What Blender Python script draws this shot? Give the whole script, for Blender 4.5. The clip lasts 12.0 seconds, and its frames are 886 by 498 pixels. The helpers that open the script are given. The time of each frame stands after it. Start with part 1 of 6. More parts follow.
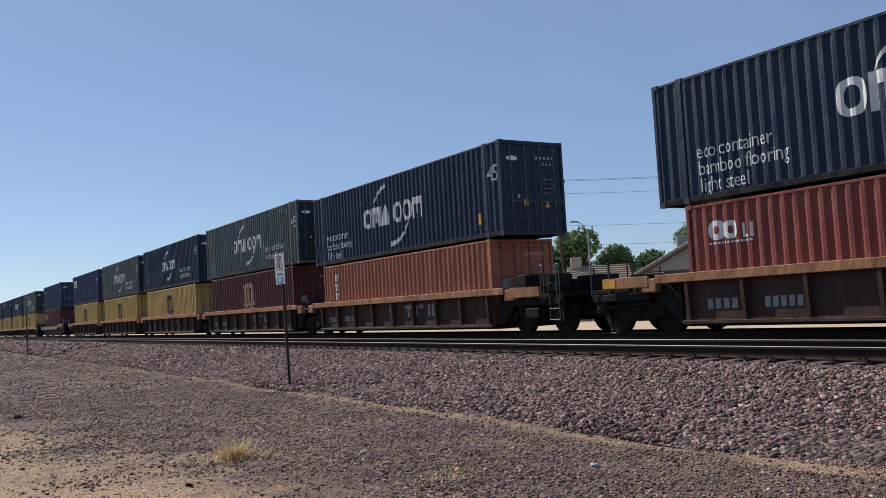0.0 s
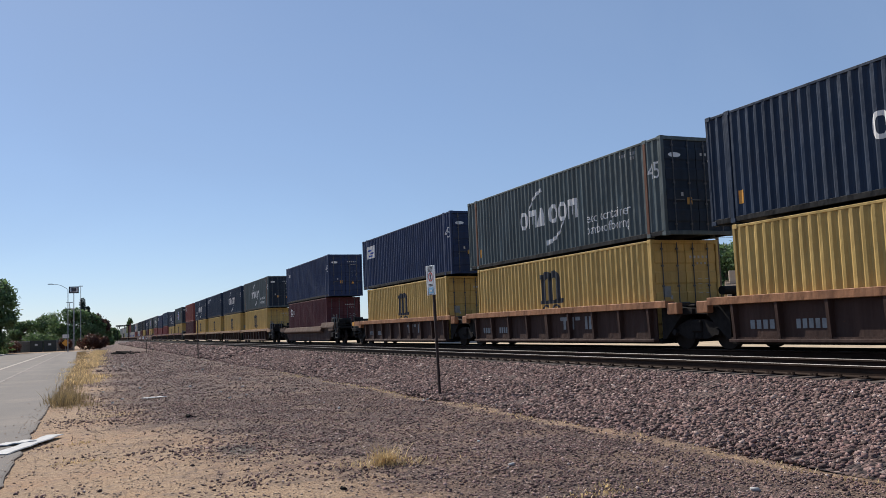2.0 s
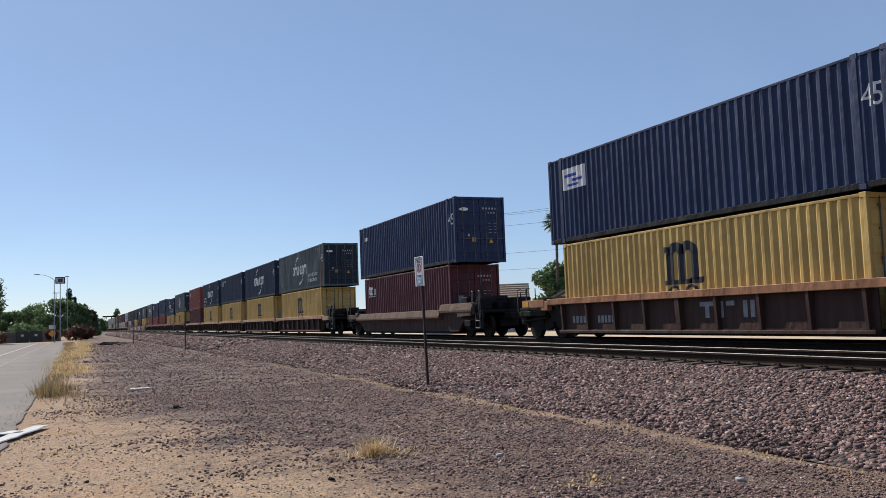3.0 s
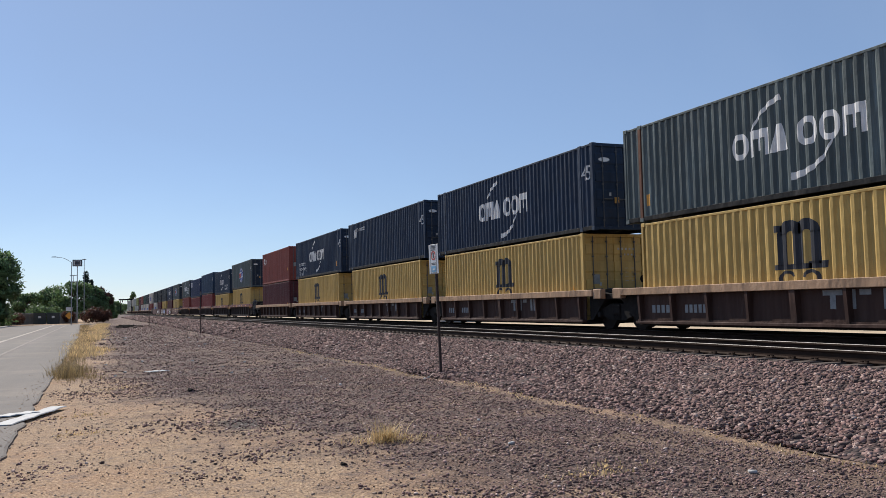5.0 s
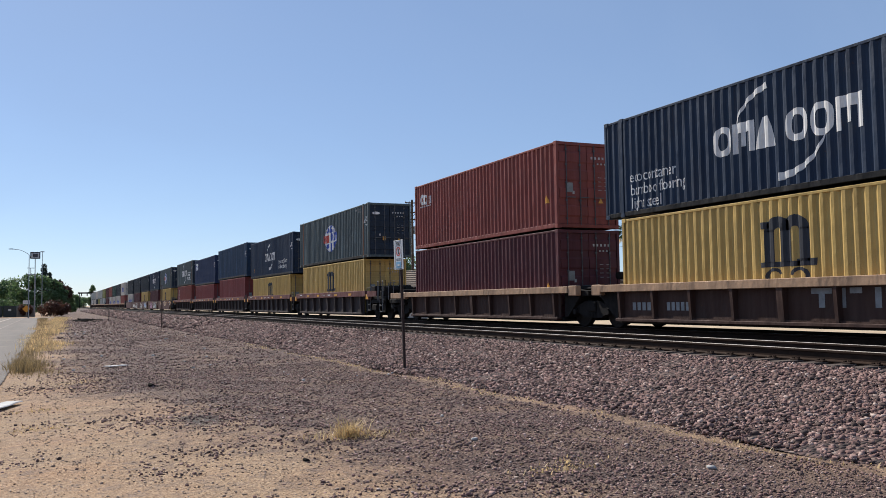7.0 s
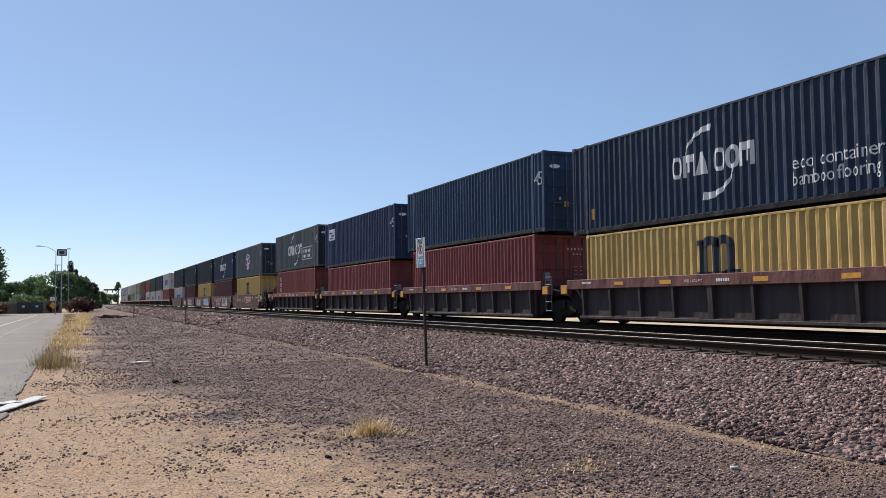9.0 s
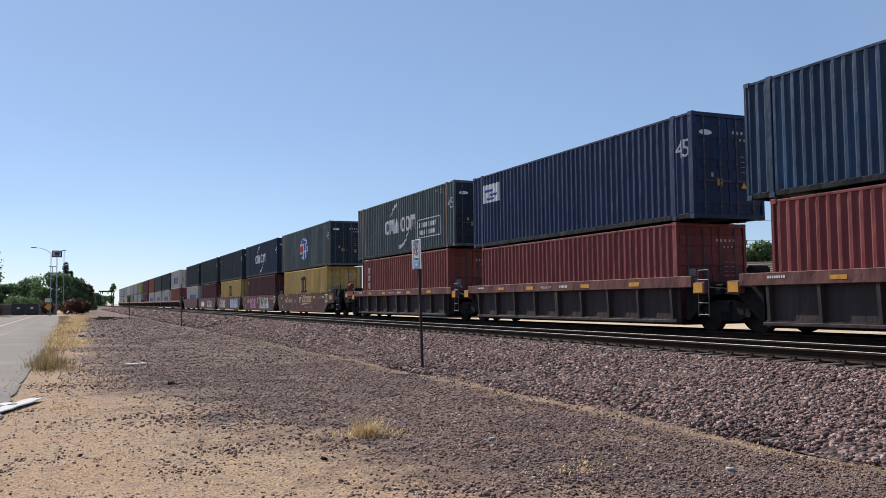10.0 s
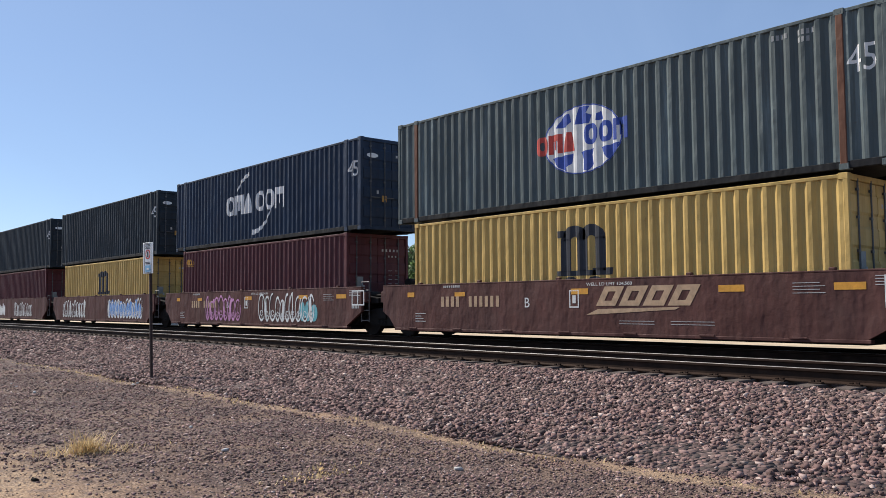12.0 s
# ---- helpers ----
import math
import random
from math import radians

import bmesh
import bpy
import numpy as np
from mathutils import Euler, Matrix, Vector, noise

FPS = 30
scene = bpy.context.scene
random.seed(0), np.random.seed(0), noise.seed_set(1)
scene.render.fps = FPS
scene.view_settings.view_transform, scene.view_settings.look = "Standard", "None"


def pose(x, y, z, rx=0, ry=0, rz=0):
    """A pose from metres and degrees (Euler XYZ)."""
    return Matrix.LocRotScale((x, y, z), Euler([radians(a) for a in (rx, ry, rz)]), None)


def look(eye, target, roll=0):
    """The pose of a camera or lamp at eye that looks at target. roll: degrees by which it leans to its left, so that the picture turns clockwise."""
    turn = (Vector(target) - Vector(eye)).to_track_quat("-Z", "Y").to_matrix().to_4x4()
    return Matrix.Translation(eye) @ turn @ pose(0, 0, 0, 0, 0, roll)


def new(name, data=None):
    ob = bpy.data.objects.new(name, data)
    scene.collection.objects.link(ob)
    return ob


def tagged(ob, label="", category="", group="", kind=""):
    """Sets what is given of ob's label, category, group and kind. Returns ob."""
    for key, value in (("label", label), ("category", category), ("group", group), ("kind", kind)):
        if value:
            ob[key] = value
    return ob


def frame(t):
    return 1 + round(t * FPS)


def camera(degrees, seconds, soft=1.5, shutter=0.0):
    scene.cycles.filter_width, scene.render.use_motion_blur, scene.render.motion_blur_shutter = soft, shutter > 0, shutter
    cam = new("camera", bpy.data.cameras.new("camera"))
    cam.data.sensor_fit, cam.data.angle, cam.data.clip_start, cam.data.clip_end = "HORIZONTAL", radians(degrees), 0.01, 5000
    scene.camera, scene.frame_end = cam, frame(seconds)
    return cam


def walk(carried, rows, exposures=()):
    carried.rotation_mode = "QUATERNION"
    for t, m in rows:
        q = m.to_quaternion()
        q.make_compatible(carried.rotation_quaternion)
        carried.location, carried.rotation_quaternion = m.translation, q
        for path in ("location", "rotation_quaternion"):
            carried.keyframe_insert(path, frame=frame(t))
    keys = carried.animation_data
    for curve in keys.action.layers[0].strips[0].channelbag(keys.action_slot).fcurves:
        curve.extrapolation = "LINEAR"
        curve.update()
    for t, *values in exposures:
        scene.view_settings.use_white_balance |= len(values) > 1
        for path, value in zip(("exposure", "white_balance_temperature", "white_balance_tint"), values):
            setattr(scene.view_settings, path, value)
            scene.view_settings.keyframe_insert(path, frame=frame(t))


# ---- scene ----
# ---- camera ----
EYE = 1.6
PATH = [
    (0.0, pose(0, 0, EYE, 93.881, 3.202, -32.062)),
    (0.5, pose(0, 0, EYE, 95.707, 4.112, -20.432)),
    (1.0, pose(0, 0, EYE, 96.450, 3.494, -17.438)),
    (1.5, pose(0, 0, EYE, 95.936, 2.677, -19.235)),
    (2.0, pose(0, 0, EYE, 95.123, 2.181, -22.160)),
    (2.5, pose(0, 0, EYE, 94.588, 2.259, -23.388)),
    (3.0, pose(0, 0, EYE, 94.509, 2.101, -22.937)),
    (3.5, pose(0, 0, EYE, 94.463, 2.033, -21.813)),
    (5.5, pose(0, 0, EYE, 93.558, 0.980, -22.313)),
    (6.0, pose(0, 0, EYE, 93.432, 0.949, -23.234)),
    (6.5, pose(0, 0, EYE, 93.382, 0.830, -24.531)),
    (8.5, pose(0, 0, EYE, 93.581, 0.793, -23.143)),
    (9.0, pose(0, 0, EYE, 93.304, 0.628, -22.924)),
    (9.5, pose(0, 0, EYE, 93.354, 0.642, -23.087)),
    (10.0, pose(0, 0, EYE, 93.401, 0.638, -23.193)),
    (10.5, pose(0, 0, EYE, 93.653, 0.603, -22.353)),
    (11.0, pose(0, 0, EYE, 94.213, 0.495, -21.005)),
    (11.5, pose(0, 0, EYE, 94.316, -0.029, -25.722)),
    (12.0, pose(0, 0, EYE, 93.721, 0.347, -40.401)),
]
cam = camera(54.5, 12.0, soft=0.75, shutter=0.0)
walk(cam, PATH, [(0.0, -0.05, 6450, 10), (0.5, -0.25, 6450, 10), (1.0, -0.15, 6450, 10), (1.5, -0.1, 6450, 10), (2.0, 0.0, 6450, 10), (2.5, 0.05, 6450, 10), (3.5, 0.05, 6450, 10), (5.5, 0.08, 6450, 10), (9.0, 0.17, 6450, 10), (11.0, 0.12, 6450, 10), (11.5, 0.1, 6450, 10), (12.0, 0.3, 6450, 10)])

# ---- world and sun ----
SUN_AZ, SUN_EL = -15.5, 43.0      # degrees from the track's direction (to the left) and above the horizon
world = bpy.data.worlds.new("sky")
scene.world = world
world.use_nodes = True
wn = world.node_tree
sky = wn.nodes.new("ShaderNodeTexSky")
sky.sky_type = "NISHITA"
sky.sun_disc = False
sky.sun_elevation = radians(SUN_EL)
sky.sun_rotation = radians(SUN_AZ)
sky.altitude = 100
sky.air_density, sky.dust_density, sky.ozone_density = 0.75, 0.25, 3.2
haze = wn.nodes.new("ShaderNodeMix")     # thin even summer haze over the clear sky
haze.data_type = "RGBA"
haze.inputs[0].default_value = 0.38
haze.inputs[7].default_value = (2.75, 3.85, 5.9, 1)
wn.links.new(sky.outputs[0], haze.inputs[6])
veil_at = wn.nodes.new("ShaderNodeTexCoord")
veil_map = wn.nodes.new("ShaderNodeMapping")      # faint streaks of high cirrus
veil_map.inputs["Rotation"].default_value = (0.3, 0.5, 0.6)
veil_map.inputs["Scale"].default_value = (1.6, 5.0, 3.2)
veil = wn.nodes.new("ShaderNodeTexNoise")
veil.inputs["Scale"].default_value = 1.3
veil.inputs["Detail"].default_value = 5
veil.inputs["Distortion"].default_value = 0.6
veil_fac = wn.nodes.new("ShaderNodeMapRange")
veil_fac.inputs["From Min"].default_value = 0.42
veil_fac.inputs["From Max"].default_value = 0.78
veil_fac.inputs["To Min"].default_value = 0.40
veil_fac.inputs["To Max"].default_value = 0.60
wn.links.new(veil_at.outputs["Generated"], veil_map.inputs["Vector"])
wn.links.new(veil_map.outputs[0], veil.inputs["Vector"])
wn.links.new(veil.outputs[0], veil_fac.inputs["Value"])
wn.links.new(veil_fac.outputs[0], haze.inputs[0])
wn.links.new(haze.outputs[2], wn.nodes["Background"].inputs[0])
wn.nodes["Background"].inputs[1].default_value = 0.11
sun = new("sun", bpy.data.lights.new("sun", "SUN"))
sun.data.energy, sun.data.angle, sun.data.color = 5.0, radians(0.53), (1.0, 0.93, 0.835)
sun_from = Vector((math.sin(radians(SUN_AZ)) * math.cos(radians(SUN_EL)), math.cos(radians(SUN_AZ)) * math.cos(radians(SUN_EL)), math.sin(radians(SUN_EL))))
sun.matrix_world = look(sun_from * 50, (0, 0, 0))

# ---- materials ----
def nodes_of(name):
    m = bpy.data.materials.new(name)
    m.use_nodes = True
    n = m.node_tree.nodes
    return m, n, m.node_tree.links, n["Principled BSDF"]


def noise_node(n, l, scale, detail=4, rough=0.6, vec=None):
    t = n.new("ShaderNodeTexNoise")
    t.inputs["Scale"].default_value, t.inputs["Detail"].default_value, t.inputs["Roughness"].default_value = scale, detail, rough
    if vec is not None:
        l.new(vec, t.inputs["Vector"])
    return t.outputs["Fac"]


def ramp(n, l, fac, *stops):
    r = n.new("ShaderNodeValToRGB")
    e = r.color_ramp.elements
    while len(e) < len(stops):
        e.new(0.5)
    for k, (p, c) in zip(e, stops):
        k.position, k.color = p, (*c, 1) if len(c) == 3 else c
    l.new(fac, r.inputs[0])
    return r.outputs[0]


def mix(n, l, fac, a, b, mode="MIX"):
    m = n.new("ShaderNodeMix")
    m.data_type, m.blend_type = "RGBA", mode
    for sock, v in ((m.inputs[0], fac), (m.inputs[6], a), (m.inputs[7], b)):
        if hasattr(v, "links"):
            l.new(v, sock)
        else:
            sock.default_value = v if not isinstance(v, tuple) else (*v, 1)
    return m.outputs[2]


def bump(n, l, bs, height, strength, dist):
    b = n.new("ShaderNodeBump")
    b.inputs["Strength"].default_value, b.inputs["Distance"].default_value = strength, dist
    l.new(height, b.inputs["Height"])
    l.new(b.outputs[0], bs.inputs["Normal"])


def coords(n, l, world_space=False, scale=(1, 1, 1)):
    if world_space:
        src = n.new("ShaderNodeNewGeometry").outputs["Position"]
    else:
        src = n.new("ShaderNodeTexCoord").outputs["Object"]
    mp = n.new("ShaderNodeMapping")
    mp.inputs["Scale"].default_value = scale
    l.new(src, mp.inputs["Vector"])
    return mp.outputs[0]


def lighter(c, k):
    return tuple(min(1.0, x * k) for x in c)


PAINTS = {}


def paint(name, c, rough=0.55, rust=0.35, fade=1.0):
    """Sprayed steel: the colour, chalky vertical streaks, rust spots and grime."""
    if name in PAINTS:
        return PAINTS[name]
    m, n, l, bs = nodes_of(name)
    v = coords(n, l)
    streak = noise_node(n, l, 1.0, 5, 0.7, coords(n, l, scale=(3, 3.5, 0.25)))
    blot = noise_node(n, l, 0.9, 5, 0.65, v)
    fine = noise_node(n, l, 14, 4, 0.6, v)
    col = ramp(n, l, streak, (0.3, lighter(c, 0.72)), (0.55, c), (0.8, lighter(c, 1.25 * fade)))
    col = mix(n, l, ramp(n, l, blot, (0.42, (0, 0, 0)), (0.72, (0.6, 0.6, 0.6))), col, tuple(x * 0.6 + 0.02 for x in c))
    spots = mix(n, l, 1.0, ramp(n, l, fine, (0.62, (0, 0, 0)), (0.72, (1, 1, 1))), ramp(n, l, blot, (0.5, (0, 0, 0)), (0.62, (rust, rust, rust))), "MULTIPLY")
    col = mix(n, l, spots, col, (0.12, 0.05, 0.022))
    runs = noise_node(n, l, 1.0, 4, 0.6, coords(n, l, scale=(5, 9, 0.12)))
    col = mix(n, l, ramp(n, l, runs, (0.60, (0, 0, 0)), (0.74, (0.45 * rust + 0.1,) * 3)), col, (0.055, 0.03, 0.018))
    l.new(col, bs.inputs["Base Color"])
    l.new(ramp(n, l, streak, (0.3, (rough + 0.2,) * 3), (0.7, (rough,) * 3)), bs.inputs["Roughness"])
    bs.inputs["Specular IOR Level"].default_value = 0.22
    dent = noise_node(n, l, 1.0, 3, 0.5, coords(n, l, scale=(1, 1.6, 0.9)))
    sum_h = n.new("ShaderNodeMath")
    sum_h.operation = "MULTIPLY_ADD"
    sum_h.inputs[1].default_value = 0.06
    l.new(fine, sum_h.inputs[0])
    l.new(dent, sum_h.inputs[2])
    bump(n, l, bs, sum_h.outputs[0], 0.7, 0.13)
    PAINTS[name] = m
    return m


def plain(name, c, rough=0.6, metal=0.0, var=0.25, scale=6.0):
    if name in PAINTS:
        return PAINTS[name]
    m, n, l, bs = nodes_of(name)
    f = noise_node(n, l, scale, 5, 0.65, coords(n, l))
    l.new(ramp(n, l, f, (0.3, lighter(c, 1 - var)), (0.7, lighter(c, 1 + var))), bs.inputs["Base Color"])
    bs.inputs["Roughness"].default_value, bs.inputs["Metallic"].default_value = rough, metal
    bump(n, l, bs, f, 0.2, 0.01)
    PAINTS[name] = m
    return m


NAVY = paint("navy_paint", (0.018, 0.035, 0.068))
GREYGREEN = paint("weathered_blue_green_paint", (0.086, 0.110, 0.113), fade=1.8)
BLUE = paint("blue_paint", (0.024, 0.041, 0.098))
DARK = paint("dark_slate_paint", (0.020, 0.030, 0.040))
YELLOW = paint("mustard_yellow_paint", (0.53, 0.358, 0.118))
RED = paint("brick_red_paint", (0.235, 0.062, 0.050))
ORANGE = paint("faded_orange_red_paint", (0.37, 0.135, 0.080))
CRIMSON = paint("crimson_paint", (0.215, 0.052, 0.050))
STEEL = paint("weathered_steel_blue_paint", (0.020, 0.048, 0.095), fade=1.9)
MAROON = paint("maroon_paint", (0.095, 0.027, 0.032))
WHITE = paint("white_paint", (0.52, 0.48, 0.42))
DOOR_SLATE = paint("dark_slate_blue_door_paint", (0.018, 0.030, 0.048), 0.6)
OLIVE = paint("olive_paint", (0.26, 0.26, 0.10))
SILVER = paint("pale_grey_paint", (0.36, 0.38, 0.36))
GREEN = paint("bottle_green_paint", (0.02, 0.06, 0.05))
# near-black: shade and dirt under the long boxes painted into their bottom rails
DIRTY_SHADE = paint("dirty_shaded_underside_paint", (0.011, 0.012, 0.014), 0.7, 0.3)
MARK = plain("white_lettering_paint", (0.68, 0.68, 0.66), 0.6, 0, 0.15, 3)
MARK_DARK = plain("black_lettering_paint", (0.018, 0.02, 0.028), 0.6)
MARK_BLUE = plain("blue_lettering_paint", (0.03, 0.07, 0.33), 0.6)
MARK_RED = plain("red_lettering_paint", (0.5, 0.06, 0.04), 0.6)
MARK_YELLOW = plain("reflective_yellow", (0.62, 0.29, 0.03), 0.5)
MARK_TAN = plain("tan_lettering_paint", (0.42, 0.28, 0.17), 0.6)
MARK_PINK = plain("pink_spray_paint", (0.55, 0.25, 0.45), 0.6)
MARK_TEAL = plain("teal_spray_paint", (0.12, 0.38, 0.42), 0.6)
MARK_SKY = plain("blue_spray_paint", (0.12, 0.28, 0.6), 0.6)
ROD = plain("grimy_lock_rod", (0.085, 0.088, 0.092), 0.55, 0.2)
SILL_RUST = paint("rusted_orange_sill_paint", (0.36, 0.17, 0.085), 0.6, 0.5)
SILL_TAN = paint("tan_sill_paint", (0.42, 0.27, 0.17), 0.6, 0.5)
SILL_BROWN = paint("mauve_brown_sill_paint", (0.165, 0.068, 0.060), 0.6, 0.3)
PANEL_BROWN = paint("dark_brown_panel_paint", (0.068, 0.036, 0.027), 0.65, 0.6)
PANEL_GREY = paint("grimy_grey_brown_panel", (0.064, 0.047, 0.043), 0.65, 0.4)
WELL_BROWN = paint("mineral_brown_car_paint", (0.094, 0.037, 0.031), 0.6, 0.2)
WELL_TAN = paint("dusty_brown_car_paint", (0.12, 0.072, 0.05), 0.65, 0.4)
GRIME = plain("grimy_black_steel", (0.017, 0.015, 0.014), 0.8, 0.0, 0.4)
TREAD = plain("worn_wheel_steel", (0.022, 0.018, 0.016), 0.75, 0.0)
RAIL_SIDE = plain("rusty_rail_steel", (0.034, 0.020, 0.014), 0.7, 0.2, 0.35, 3)
RAIL_TOP = plain("polished_rail_head", (0.20, 0.19, 0.18), 0.55, 0.6, 0.1, 3)
CONCRETE = plain("weathered_grey_tie", (0.22, 0.19, 0.17), 0.85, 0, 0.3, 8)
GALV = plain("galvanised_steel", (0.35, 0.36, 0.36), 0.5, 0.5)
POST_STEEL = plain("dark_brown_post_steel", (0.06, 0.04, 0.035), 0.7)
for dull in (GRIME, TREAD, RAIL_SIDE):
    dull.node_tree.nodes["Principled BSDF"].inputs["Specular IOR Level"].default_value = 0.12
WOOD_POLE = plain("creosoted_pole_wood", (0.07, 0.05, 0.035), 0.9, 0, 0.4, 4)


def ground_mat():
    """Gravel-strewn earth: grey-mauve gravel by the tracks, pale sandy soil by the road."""
    m, n, l, bs = nodes_of("gravelly_dirt")
    pos = coords(n, l, True)
    sep = n.new("ShaderNodeSeparateXYZ")
    l.new(n.new("ShaderNodeNewGeometry").outputs["Position"], sep.inputs[0])
    big = noise_node(n, l, 0.28, 5, 0.62, pos)
    mid = noise_node(n, l, 1.7, 6, 0.7, pos)
    fine = noise_node(n, l, 22, 5, 0.75, pos)
    grit = n.new("ShaderNodeTexVoronoi")
    grit.inputs["Scale"].default_value = 34
    l.new(pos, grit.inputs["Vector"])
    soil = ramp(n, l, fine, (0.3, (0.27, 0.18, 0.11)), (0.5, (0.57, 0.41, 0.265)), (0.72, (0.74, 0.57, 0.40)))
    red_soil = ramp(n, l, fine, (0.3, (0.34, 0.19, 0.105)), (0.55, (0.66, 0.41, 0.25)), (0.75, (0.76, 0.55, 0.38)))
    patch = noise_node(n, l, 0.42, 5, 0.6, pos)
    soil = mix(n, l, ramp(n, l, patch, (0.45, (0, 0, 0)), (0.62, (0.6, 0.6, 0.6))), soil, red_soil)
    peb = n.new("ShaderNodeTexVoronoi")
    peb.inputs["Scale"].default_value = 48
    l.new(pos, peb.inputs["Vector"])
    psep = n.new("ShaderNodeSeparateColor")
    l.new(peb.outputs["Color"], psep.inputs[0])
    soil = mix(n, l, ramp(n, l, mid, (0.35, (0.6, 0.6, 0.6)), (0.6, (0.1, 0.1, 0.1))), soil, ramp(n, l, psep.outputs[0], (0.0, (0.13, 0.085, 0.06)), (0.5, (0.40, 0.28, 0.19)), (1.0, (0.72, 0.57, 0.43))))
    gsep = n.new("ShaderNodeSeparateColor")
    l.new(grit.outputs["Color"], gsep.inputs[0])
    gravel = ramp(n, l, gsep.outputs[0], (0.0, (0.085, 0.054, 0.046)), (0.4, (0.20, 0.128, 0.108)), (0.75, (0.34, 0.225, 0.19)), (1.0, (0.68, 0.55, 0.47)))
    gravel = mix(n, l, ramp(n, l, fine, (0.35, (0.55, 0.55, 0.55)), (0.6, (0, 0, 0))), gravel, (0.065, 0.048, 0.042))
    tan_in = noise_node(n, l, 0.55, 6, 0.72, pos)
    gravel = mix(n, l, ramp(n, l, tan_in, (0.46, (0, 0, 0)), (0.64, (0.6, 0.6, 0.6))), gravel, soil)
    # where the earth shows: near the road (small x), and in the nearest patch
    def math_node(op, a, b):
        k = n.new("ShaderNodeMath")
        k.operation = op
        for s, v in zip(k.inputs, (a, b)):
            if hasattr(v, "links"):
                l.new(v, s)
            else:
                s.default_value = v
        return k.outputs[0]
    # edge of the sandy strip: x < 3.6 - 0.16 y, never less than 0.5
    edge = math_node("MAXIMUM", math_node("SUBTRACT", 4.1, math_node("MULTIPLY", sep.outputs[1], 0.2)), 0.35)
    d = math_node("SUBTRACT", sep.outputs[0], edge)
    d = math_node("ADD", d, math_node("MULTIPLY", math_node("SUBTRACT", big, 0.5), 6.0))
    d = math_node("ADD", d, math_node("MULTIPLY", math_node("SUBTRACT", mid, 0.5), 5.0))
    east = math_node("GREATER_THAN", sep.outputs[0], 18.6)
    toe = math_node("ABSOLUTE", math_node("SUBTRACT", sep.outputs[0], 6.85), 0)
    toe = math_node("ADD", toe, math_node("MULTIPLY", math_node("SUBTRACT", mid, 0.5), 1.1))
    f1 = ramp(n, l, math_node("MULTIPLY", math_node("ADD", d, 1.0), 0.4), (0.1, (0, 0, 0)), (0.7, (1, 1, 1)))
    toe = math_node("ADD", toe, math_node("MAXIMUM", math_node("MULTIPLY", math_node("SUBTRACT", sep.outputs[1], 17.0), 0.03), 0.0))
    f2 = ramp(n, l, math_node("ADD", toe, math_node("MULTIPLY", math_node("SUBTRACT", tan_in, 0.46), 1.6)), (0.06, (0.25, 0.25, 0.25)), (0.34, (1, 1, 1)))
    fac = mix(n, l, 1.0, f1, f2, "MULTIPLY")
    fac = mix(n, l, east, fac, (0.06, 0.06, 0.06))
    gravel = mix(n, l, 1.0, gravel, (0.49, 0.44, 0.415), "MULTIPLY")
    soil = mix(n, l, 1.0, soil, (0.78, 0.715, 0.635), "MULTIPLY")
    mottle = noise_node(n, l, 3.4, 6, 0.75, pos)      # damp-looking dark crust and grey grit on the sand
    soil = mix(n, l, ramp(n, l, mottle, (0.50, (0, 0, 0)), (0.64, (0.7, 0.7, 0.7))), soil, (0.20, 0.148, 0.115))
    crumb = noise_node(n, l, 9, 5, 0.8, pos)
    soil = mix(n, l, ramp(n, l, crumb, (0.54, (0, 0, 0)), (0.66, (0.6, 0.6, 0.6))), soil, (0.16, 0.115, 0.09))
    col = mix(n, l, fac, soil, gravel)
    far_soil = ramp(n, l, mid, (0.3, (0.36, 0.27, 0.18)), (0.7, (0.50, 0.40, 0.29)))
    col = mix(n, l, math_node("MULTIPLY", east, 0.8), col, far_soil)
    # an old burnt patch
    sx = math_node("MULTIPLY", math_node("SUBTRACT", sep.outputs[0], 1.87), 2.6)
    sy = math_node("MULTIPLY", math_node("SUBTRACT", sep.outputs[1], 12.2), 1.5)
    rr = math_node("ADD", math_node("ADD", math_node("MULTIPLY", sx, sx), math_node("MULTIPLY", sy, sy)), math_node("MULTIPLY", math_node("SUBTRACT", mid, 0.5), 1.8))
    col = mix(n, l, ramp(n, l, rr, (0.35, (0.75, 0.75, 0.75)), (0.9, (0, 0, 0))), col, (0.06, 0.055, 0.05))
    l.new(col, bs.inputs["Base Color"])
    bs.inputs["Roughness"].default_value = 0.95
    h = math_node("ADD", math_node("ADD", math_node("MULTIPLY", grit.outputs["Distance"], -0.9), math_node("MULTIPLY", peb.outputs["Distance"], -0.7)), fine)
    bump(n, l, bs, h, 0.75, 0.028)
    return m


